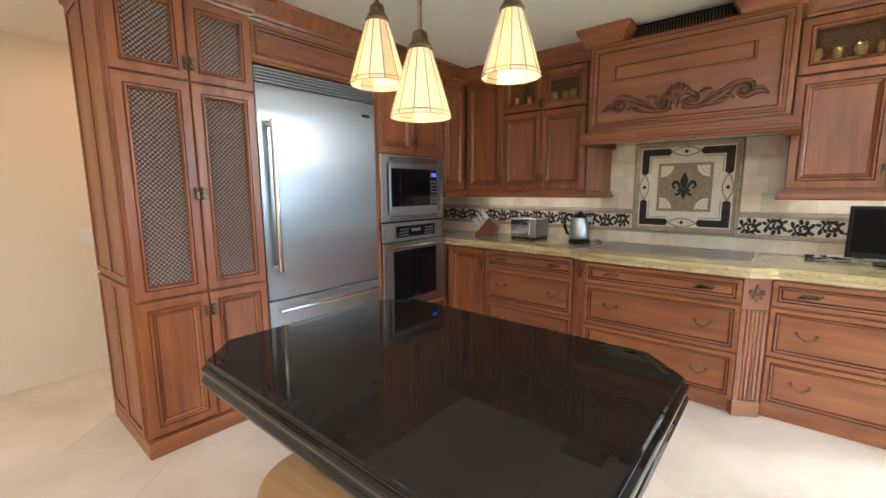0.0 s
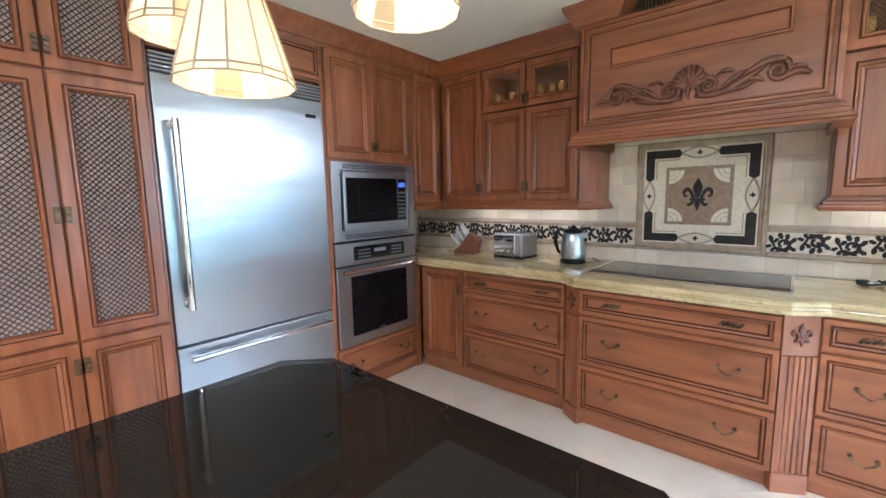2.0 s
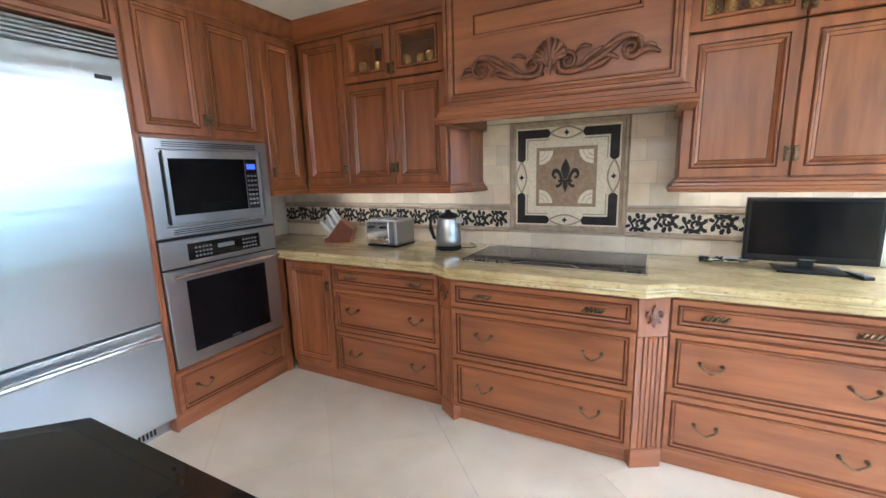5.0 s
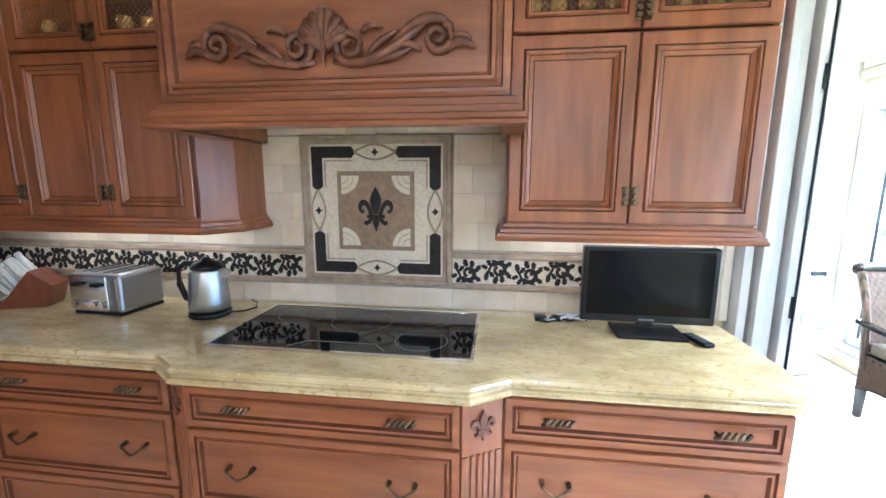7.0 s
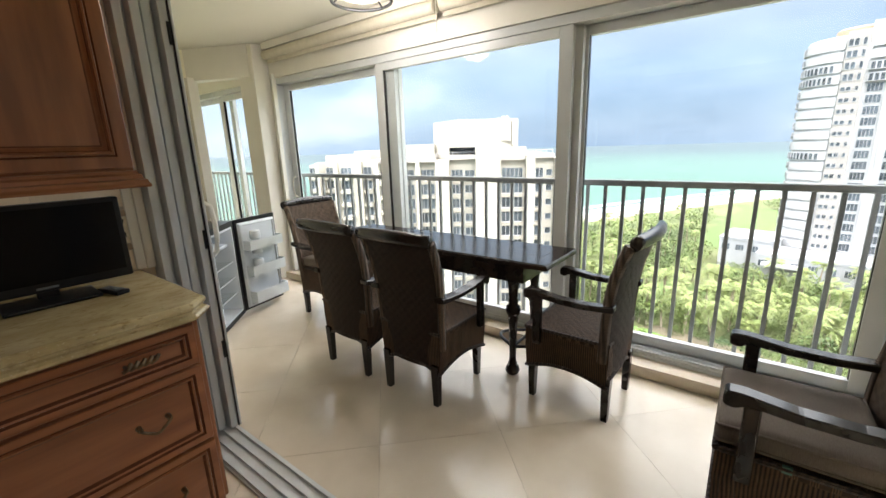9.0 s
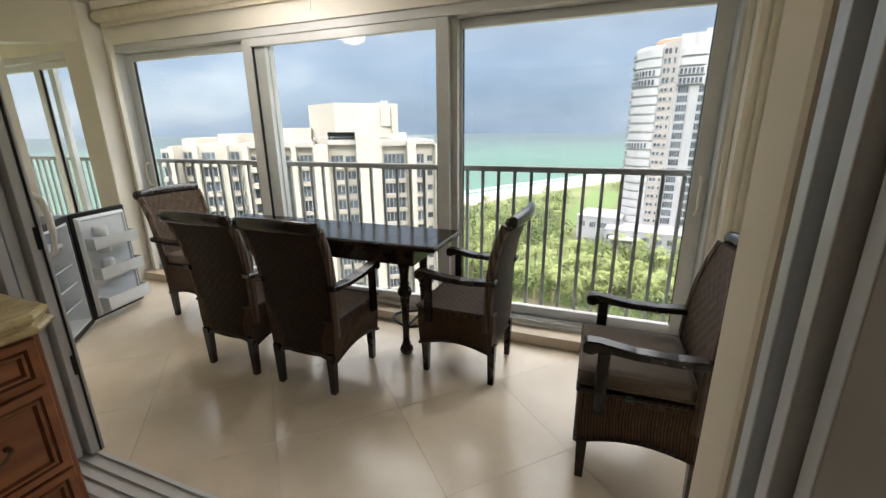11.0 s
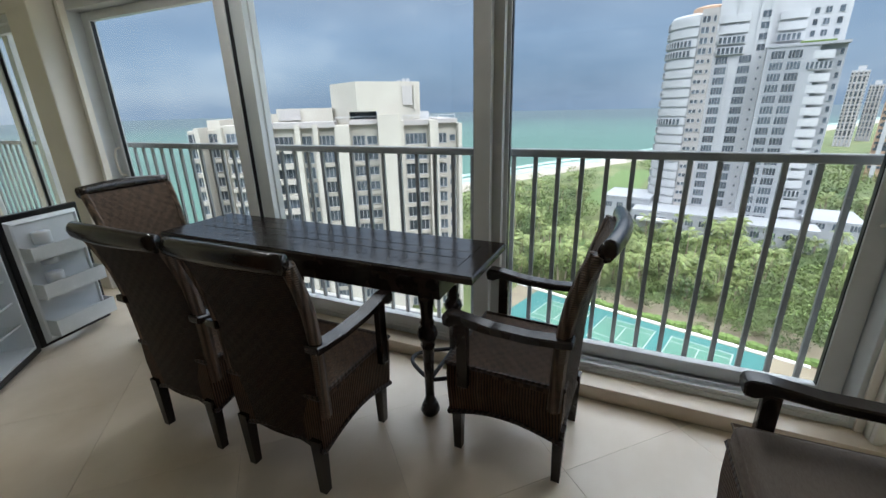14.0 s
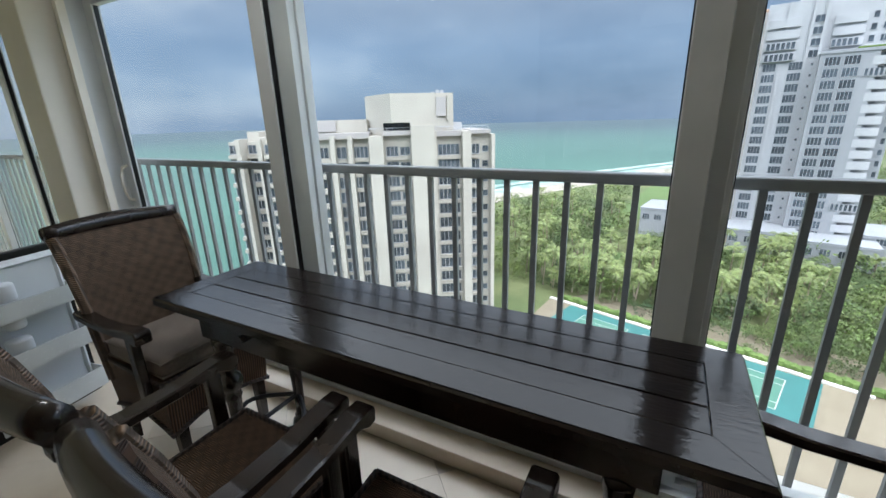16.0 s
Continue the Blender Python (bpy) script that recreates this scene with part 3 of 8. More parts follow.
# ---- kitchen cabinets ----
DOOR = [(0, 0), (0, -0.016), (0.004, -0.021), (0.043, -0.021), (0.0455, -0.018), (0.0485, -0.018), (0.052, -0.026), (0.058, -0.0255), (0.0625, -0.019), (0.0655, -0.0185), (0.073, -0.012), (0.078, -0.009), (0.083, -0.009)]
DRAWER = [(0, 0), (0, -0.018), (0.003, -0.021), (0.024, -0.021), (0.027, -0.016), (0.032, -0.016), (0.035, -0.022), (0.041, -0.020), (0.048, -0.010), (0.053, -0.010)]


def latch(parent, x, z, two=True):
    """Bronze latch with a keeper and a barrel."""
    bm = bmesh.new()
    for dx in (-0.013, 0.013) if two else (0.0,):
        box(bm, x + dx - 0.011, x + dx + 0.011, -0.031, -0.021, z - 0.034, z + 0.034, 0.003)
        for dz in (-0.022, 0, 0.022):
            lathe_y(bm, x + dx, z + dz, 0.0095, -0.045, -0.031)
    return part("latch", bm, M_BRONZE, parent, "aged bronze latch")


def lathe_y(bm, x, z, r, y0, y1, seg=8):
    pts = [(x + r * math.cos(2 * math.pi * k / seg), z + r * math.sin(2 * math.pi * k / seg)) for k in range(seg)]
    return prism(bm, pts, y0, y1, axis="y")


def bail(parent, x, z, w=0.085):
    """Drooping bail pull on two posts."""
    bm = bmesh.new()
    for s in (-1, 1):
        lathe_y(bm, x + s * w / 2, z, 0.009, -0.030, -0.010)
        lathe_y(bm, x + s * w / 2, z, 0.006, -0.040, -0.028)
    tube(bm, [(x + w / 2 * c, -0.038 - 0.006 * (1 - abs(c)), z - 0.026 * (1 - c * c) - 0.002 * math.cos(6 * c)) for c in [k / 6 - 1 for k in range(13)]], 0.0045, 6)
    return part("handle", bm, M_BRONZE, parent, "aged bronze bail pull")


def twist(parent, x, z, w=0.095):
    """Twisted bar pull of the shallow drawers."""
    bm = bmesh.new()
    for k in range(5):
        c = (k - 2) * w / 5
        tube(bm, [(x + c - 0.012, -0.026, z - 0.010), (x + c, -0.036, z), (x + c + 0.012, -0.026, z + 0.010)], 0.0065, 6)
    for s in (-1, 1):
        lathe_y(bm, x + s * w * 0.42, z, 0.006, -0.030, -0.010)
    return part("handle", bm, M_BRONZE, parent, "aged bronze twisted pull")


def door_panel(parent, x0, x1, z0, z1, latch_at=None, two=False):
    bm = bmesh.new()
    panel(bm, x0, x1, z0, z1, DOOR, {3, 4, 8, 11})
    d = part("door", bm, (M_WOOD, M_GLAZE), parent)
    if latch_at:
        latch(d, *latch_at, two)
    return d


def lattice(bm, x0, x1, z0, z1, y, pitch, r):
    """Crossed diagonal wires inside a rectangle."""
    w, h = x1 - x0, z1 - z0
    for s in (1, -1):
        c = -h
        while c < w:
            a = max(c, 0), min(c + h, w)
            if a[1] - a[0] > 0.01:
                pts = [(x0 + a[0], a[0] - c), (x0 + a[1], a[1] - c)]
                if s < 0:
                    pts = [(x, h - z) for x, z in pts]
                (xa, za), (xb, zb) = pts
                d = Vector((xb - xa, 0, zb - za)).normalized()
                n = Vector((-d.z, 0, d.x)) * r
                yy = y - (0.0015 if s > 0 else 0)
                A, B = Vector((xa, yy, z0 + za)), Vector((xb, yy, z0 + zb))
                vs = [bm.verts.new(v) for v in (A + n, A - n, B - n, B + n, A + Vector((0, -r, 0)), B + Vector((0, -r, 0)))]
                bm.faces.new((vs[0], vs[4], vs[5], vs[3]))
                bm.faces.new((vs[4], vs[1], vs[2], vs[5]))
            c += pitch
    return bm


def mesh_door(parent, x0, x1, z0, z1, latch_at=None, two=False, open_back=False):
    bm = bmesh.new()
    panel(bm, x0, x1, z0, z1, DOOR[:10] + [(0.069, -0.006)], {3, 4, 8}, fill=False)
    d = part("door", bm, (M_WOOD, M_GLAZE), parent)
    i = 0.068
    bm = bmesh.new()
    lattice(bm, x0 + i, x1 - i, z0 + i, z1 - i, -0.010, 0.0235, 0.0023 if not open_back else 0.0012)
    part("wire_mesh", bm, M_MESHC if not open_back else M_BRONZE, d, "diagonal bronze wire mesh")
    if not open_back:
        part("backing", bx(x0 + i, x1 - i, -0.006, -0.001, z0 + i, z1 - i), M_FABRIC, d)
    if latch_at:
        latch(d, *latch_at, two)
    return d


def drawer(parent, x0, x1, z0, z1, pulls="bail"):
    bm = bmesh.new()
    panel(bm, x0, x1, z0, z1, DRAWER, {3, 4, 7})
    d = part("drawer", bm, (M_WOODH, M_GLAZE), parent)
    w = x1 - x0
    for k in ((0.2, 0.8) if w > 0.6 else (0.28, 0.72)):
        x = x0 + w * k
        (bail if pulls == "bail" else twist)(d, x, (z0 + z1) / 2 + (0.012 if pulls == "bail" else 0.002))
    return d


def cabinet(name, m, label, w, depth, z0, z1, category="cabinet", group="", plinth=0.0, notch=0.0):
    c = thing(name, m, label, category, group)
    bm = bx(0, w, 0.0, depth, z0 + plinth, z1, 0.002)
    part("body", bm, M_WOOD, c)
    if plinth:
        part("plinth", bx(0, w, 0.012, depth, z0, z0 + plinth - 0.001, 0.004), M_WOODH, c)
    return c


CROWN = [(-0.02, 2.35), (0.004, 2.35), (0.008, 2.365), (0.020, 2.37), (0.024, 2.385), (0.05, 2.425), (0.066, 2.45), (0.070, 2.455), (0.072, 2.478), (-0.02, 2.478)]
RAILP = [(-0.02, 1.30), (0.030, 1.30), (0.034, 1.308), (0.028, 1.318), (0.026, 1.328), (0.016, 1.332), (0.014, 1.345), (0.005, 1.352), (0.003, 1.362), (-0.02, 1.362)]


def west(x, y):
    return pose(x, y, 0, 0, 0, 90)


def build_tall_units():
    # pantry with wire mesh doors
    c = cabinet("pantry_cabinet", west(-2.405, 0.49), "tall stained cherry pantry with wire mesh doors", 0.68, 0.645, 0, 2.36)
    part("base_board", bx(-0.012, 0.68, -0.045, 0.645, 0, 0.088, 0.006), M_WOODH, c)
    for x0, x1, k in ((0.006, 0.337, 1), (0.343, 0.674, -1)):
        lx = x1 - 0.014 if k > 0 else x0 + 0.014
        door_panel(c, x0, x1, 0.10, 0.82, (lx, 0.72))
        mesh_door(c, x0, x1, 0.83, 1.925, (lx, 1.36))
        mesh_door(c, x0, x1, 1.935, 2.345, (lx, 2.02))
    for i, (z0, z1) in enumerate(((0.10, 0.90), (0.92, 2.34))):
        for y0, y1 in ((0.02, 0.32), (0.33, 0.635)):
            bm = bmesh.new()
            panel(bm, y0, y1, z0, z1, [(0, 0.0), (0, -0.012), (0.03, -0.012), (0.034, -0.006), (0.045, -0.004)], {2})
            part("side_panel", bm, (M_WOOD, M_GLAZE), c, m=Matrix.Translation((-0.001, 0, 0)) @ pose(0, 0.655, 0, 0, 0, -90))
    bm = bmesh.new()
    sweep(bm, [(-3.06, 0.485), (-2.40, 0.485), (-2.40, 1.175), (-2.445, 1.175), (-2.445, 3.255), (-1.145, 3.255)], [(o, z) for o, z in CROWN])
    t = tagged(part("crown_moulding", bm, M_WOODH), "stepped cherry crown moulding along the cabinets", "moulding", kind="structure")
    # refrigerator surround
    c = thing("fridge_surround", west(-2.45, 1.175), "cherry frame panel over the built-in refrigerator", "cabinet")
    part("body", bx(0, 0.955, 0.0, 0.60, 2.125, 2.36, 0.002), M_WOODH, c)
    bm = bmesh.new()
    panel(bm, 0.01, 0.945, 2.135, 2.345, DRAWER, {3, 4, 7})
    part("panel", bm, (M_WOODH, M_GLAZE), c)
    part("side_panel", bx(0.0, 0.018, 0.0, 0.60, 0, 2.125), M_WOOD, c)
    part("side_panel", bx(0.938, 0.955, 0.0, 0.60, 0, 2.125), M_WOOD, c)
    # oven tower
    c = cabinet("oven_cabinet", west(-2.45, 2.132), "tall cherry cabinet around the wall ovens", 0.80, 0.60, 0, 2.36, plinth=0.09)
    drawer(c, 0.008, 0.79, 0.10, 0.355)
    door_panel(c, 0.008, 0.385, 1.67, 2.345, (0.371, 1.76))
    door_panel(c, 0.391, 0.768, 1.67, 2.345, (0.405, 1.76))
    part("filler", bx(0.801, 0.845, 0.0, 0.05, 0, 0.857), M_WOOD, c)
    # corner upper cabinet
    c = cabinet("corner_cabinet", west(-2.45, 2.934), "narrow stained cherry wall cabinet in the corner", 0.345, 0.60, 1.362, 2.36)
    door_panel(c, 0.006, 0.30, 1.37, 2.345, (0.022, 1.46))
    bm = bmesh.new()
    sweep(bm, [(0.0, 0.0), (0.345, 0.0)], RAILP)
    part("light_rail", bm, M_WOODH, c)


def build_refrigerator():
    f = thing("refrigerator", west(-2.47, 1.195), "stainless steel built-in refrigerator with bottom freezer", "refrigerator")
    W = 0.93
    part("body", bx(0, W, 0.03, 0.58, 0.085, 2.115), M_STEELH, f)
    part("kick_plate", bx(0.01, W - 0.01, 0.05, 0.5, 0.0, 0.085), M_STEELH, f)
    d = part("door", bx(0.004, W - 0.004, -0.022, 0.03, 0.672, 2.012, 0.006), M_STEEL, f)
    bm = bmesh.new()
    tube(bm, [(0.075, -0.075, 0.86), (0.075, -0.075, 1.80)], 0.016, 14)
    for z in (0.885, 1.775):
        tube(bm, [(0.075, -0.02, z), (0.075, -0.078, z)], 0.017, 12)
        lathe_y(bm, 0.075, z, 0.022, -0.030, -0.022, 14)
    part("handle", bm, M_CHROME, d, "tubular steel door handle", smooth=False)
    d = part("freezer_drawer", bx(0.004, W - 0.004, -0.022, 0.03, 0.092, 0.660, 0.006), M_STEEL, f)
    bm = bmesh.new()
    tube(bm, [(0.05, -0.075, 0.605), (W - 0.05, -0.075, 0.605)], 0.016, 14)
    for x in (0.075, W - 0.075):
        tube(bm, [(x, -0.02, 0.605), (x, -0.078, 0.605)], 0.017, 12)
    part("handle", bm, M_CHROME, d, "tubular steel drawer handle")
    bm = bmesh.new()
    for k in range(5):
        z = 2.020 + 0.019 * k
        box(bm, 0.006, W - 0.006, -0.020 + 0.002 * (k % 2), 0.03, z, z + 0.012, 0.002)
    part("grille", bm, M_STEELH, f, "louvred steel top grille")
    part("badge", bx(W - 0.125, W - 0.055, -0.026, -0.021, 1.905, 1.925, 0.001), M_BLACK, f)
    bm = bmesh.new()
    for k in range(6):
        box(bm, W - 0.20 + 0.02 * k, W - 0.19 + 0.02 * k, 0.045, 0.052, 0.02, 0.06)
    part("vent", bm, M_BLACK, f)


def buttons(parent, w, d, h, places, y):
    """Small keys, each one a piece of its own."""
    first = None
    for x, z in places:
        if first is None:
            first = part("button", bx(0, w, 0, d, 0, h), M_WHITEP_DIM, parent)
            first.matrix_basis = Matrix.Translation((x, y, z))
        else:
            share(first, "button", parent, Matrix.Translation((x, y, z)))


def build_ovens():
    o = thing("wall_oven", west(-2.456, 2.152), "stainless steel wall oven with black glass", "oven")
    W = 0.76
    part("body", bx(0, W, -0.014, 0.55, 0.365, 1.112), M_BLACK, o)
    d = part("door", bx(0.003, W - 0.003, -0.03, 0.015, 0.372, 0.935, 0.005), M_STEELH, o)
    part("window", bx(0.115, W - 0.115, -0.034, -0.029, 0.440, 0.865, 0.002), M_SCREEN, d, "black oven window")
    part("badge", bx(W / 2 - 0.03, W / 2 + 0.03, -0.036, -0.033, 0.449, 0.457), M_STEELH, d)
    bm = bmesh.new()
    tube(bm, [(0.03, -0.075, 0.905), (W - 0.03, -0.075, 0.905)], 0.014, 12)
    for x in (0.06, W - 0.06):
        tube(bm, [(x, -0.025, 0.905), (x, -0.075, 0.905)], 0.012, 10)
    part("handle", bm, M_CHROME, d)
    p = part("control_panel", bx(0.003, W - 0.003, -0.026, 0.015, 0.945, 1.10, 0.004), M_STEELH, o)
    q = part("display", bx(0.15, W - 0.13, -0.030, -0.025, 0.975, 1.072, 0.002), M_BLACKGLASS, p, "black control display")
    buttons(q, 0.013, 0.0016, 0.010, [(side + 0.022 * i, 0.99 + 0.024 * j) for side in (0.19, 0.50) for i in range(5) for j in range(3)], -0.0318)
    part("readout", bx(0.33, 0.44, -0.0318, -0.0302, 1.02, 1.045), M_WHITEP_DIM, q)
    m = thing("microwave_oven", west(-2.456, 2.152), "built-in steel microwave with black glass door", "microwave")
    part("body", bx(0.09, W - 0.09, 0.02, 0.5, 1.17, 1.60), M_STEELH, m)
    bm = bmesh.new()
    panel(bm, 0.0, W, 1.115, 1.650, [(0, 0.012), (0, -0.022), (0.004, -0.026), (0.055, -0.026), (0.058, -0.012), (0.075, -0.012)], fill=False)
    part("trim_frame", bm, M_STEELH, m)
    part("backplate", bx(0.05, W - 0.05, -0.011, 0.012, 1.165, 1.60), M_BLACK, m)
    for z in (1.125, 1.60):
        bm = bmesh.new()
        for k in range(3):
            box(bm, 0.09, W - 0.09, -0.0285, -0.024, z + 0.006 + 0.011 * k, z + 0.011 + 0.011 * k)
        part("vent", bm, M_BLACK, m)
    d = part("door", bx(0.085, W - 0.085, -0.034, -0.004, 1.185, 1.588, 0.004), M_STEELH, m)
    part("window", bx(0.105, W - 0.19, -0.037, -0.033, 1.235, 1.545, 0.002), M_SCREEN, d, "black microwave window")
    part("window_screen", bx(0.20, W - 0.29, -0.0385, -0.0365, 1.29, 1.49, 0.002), M_SCREEN, d)
    q = part("control_panel", bx(W - 0.186, W - 0.10, -0.037, -0.033, 1.235, 1.545, 0.002), M_BLACKGLASS, m)
    buttons(q, 0.016, 0.002, 0.012, [(W - 0.178 + 0.025 * i, 1.26 + 0.029 * j) for i in range(3) for j in range(7)], -0.0385)
    part("clock", bx(W - 0.176, W - 0.112, -0.0385, -0.0365, 1.482, 1.515), M_CLOCK, q, "blue lit clock display")


M_WHITEP_DIM = mat("grey_lettering", (0.20, 0.21, 0.22), (0.16, 0.17, 0.18), 30, 0.5)
M_CLOCK = glowing("clock_display", (0.05, 0.09, 0.5), 0.08)


def glass_row(n, x0, x1, y, z, parent_m):
    """Gold-rimmed tumblers standing in the cabinet."""
    for k in range(n):
        x = x0 + (x1 - x0) * (k + 0.5) / n
        g = bmesh.new()
        prof = [(0.012, 0), (0.024, 0.0), (0.027, 0.03), (0.032, 0.065), (0.030, 0.095), (0.027, 0.095), (0.028, 0.06), (0.022, 0.02), (0.012, 0.012)]
        lathe(g, prof, 12)
        ob = part("drinking_glass", g, M_TUMBLER, smooth=True)
        ob.matrix_world = parent_m @ Matrix.Translation((x, y + 0.03 * (k % 2), z))
        tagged(ob, "gold tinted drinking glass inside the cabinet", "glass", "glasses in the wall cabinets")


M_TUMBLER = mat("gold_glass", (0.62, 0.44, 0.20), (0.50, 0.33, 0.13), 20, 0.12, metal=0.55)


def upper_run(name, m, label, doors, depth, singles=(), shelf=True):
    """A wall cabinet with low doors and open mesh doors above them."""
    x0, x1 = doors[0][0], doors[-1][1]
    c = thing(name, m, label, "cabinet", "wall cabinets over the range counter")
    s0 = min([x0] + [s[0] for s in singles])
    part("body", bx(s0, x1, 0.0, depth, 1.362, 2.03, 0.002), M_WOOD, c)
    bm = bmesh.new()
    box(bm, x0, x0 + 0.018, 0.0, depth, 2.031, 2.36)
    box(bm, x1 - 0.018, x1, 0.0, depth, 2.031, 2.36)
    box(bm, x0, x1, 0.0, depth, 2.34, 2.36)
    if singles:
        box(bm, s0, x0, 0.0, depth, 2.031, 2.36)
    part("upper_case", bm, M_WOOD, c)
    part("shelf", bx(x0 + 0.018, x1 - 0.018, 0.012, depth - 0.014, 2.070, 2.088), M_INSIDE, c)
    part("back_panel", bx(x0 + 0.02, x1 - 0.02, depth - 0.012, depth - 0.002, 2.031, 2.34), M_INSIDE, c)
    for s in singles:
        door_panel(c, s[0] + 0.004, s[1] - 0.004, 1.37, 2.345, (s[1] - 0.02, 1.47))
    for i, (a, b) in enumerate(doors):
        lx = b - 0.016 if i == 0 else a + 0.016
        door_panel(c, a + 0.003, b - 0.003, 1.37, 2.022, (lx, 1.47))
        mesh_door(c, a + 0.003, b - 0.003, 2.034, 2.345, (lx, 2.09), open_back=True)
    return c


def build_uppers():
    m = pose(0, 3.28, 0)
    c = upper_run("wall_cabinet", m, "stained cherry wall cabinet with wire mesh upper doors", [(-2.02, -1.635), (-1.635, -1.25)], 0.345, singles=[(-2.425, -2.02)])
    bm = bmesh.new()
    prism(bm, [(-1.248, 0.0), (-1.235, -0.012), (-1.155, 0.12), (-1.155, 0.345), (-1.248, 0.345)], 1.362, 2.36)
    part("end_panel", bm, M_WOOD, c)
    bm = bmesh.new()
    sweep(bm, [(-2.42, -0.003), (-1.243, -0.003), (-1.155, 0.12), (-1.155, 0.345)], RAILP)
    part("light_rail", bm, M_WOODH, c)
    part("bottom", bx(-2.42, -1.17, 0.12, 0.345, 1.332, 1.362), M_WOOD, c)
    glass_row(3, -2.0, -1.66, 0.10, 2.0882, m)
    glass_row(4, -1.62, -1.28, 0.09, 2.0882, m)
    m = pose(0, 3.31, 0)
    c = upper_run("wall_cabinet", m, "stained cherry wall cabinet above the small television", [(0.0, 0.435), (0.435, 0.87)], 0.315)
    bm = bmesh.new()
    sweep(bm, [(-0.005, 0.3), (-0.005, -0.003), (0.875, -0.003), (0.875, 0.3)], RAILP)
    part("light_rail", bm, M_WOODH, c)
    glass_row(4, 0.03, 0.41, 0.07, 2.0882, m)
    glass_row(4, 0.46, 0.84, 0.07, 2.0882, m)
    bm = bmesh.new()
    sweep(bm, [(0.0, 3.285), (0.875, 3.285), (0.875, 3.62)], CROWN)
    tagged(part("crown_moulding", bm, M_WOODH), "stepped cherry crown moulding over the wall cabinet", "moulding", kind="structure")


def spiral(bm, cx, cz, r0, turns, s, y, rad, start=0.0):
    pts = []
    n = int(26 * turns)
    for k in range(n + 1):
        u = k / n
        a = start + s * 2 * math.pi * turns * u
        r = r0 * (1 - 0.82 * u)
        pts.append((cx + r * math.cos(a), y - 0.010 * u, cz + r * math.sin(a)))
    return tube(bm, pts, rad, 8, taper=lambda u: 1.0 - 0.45 * u)


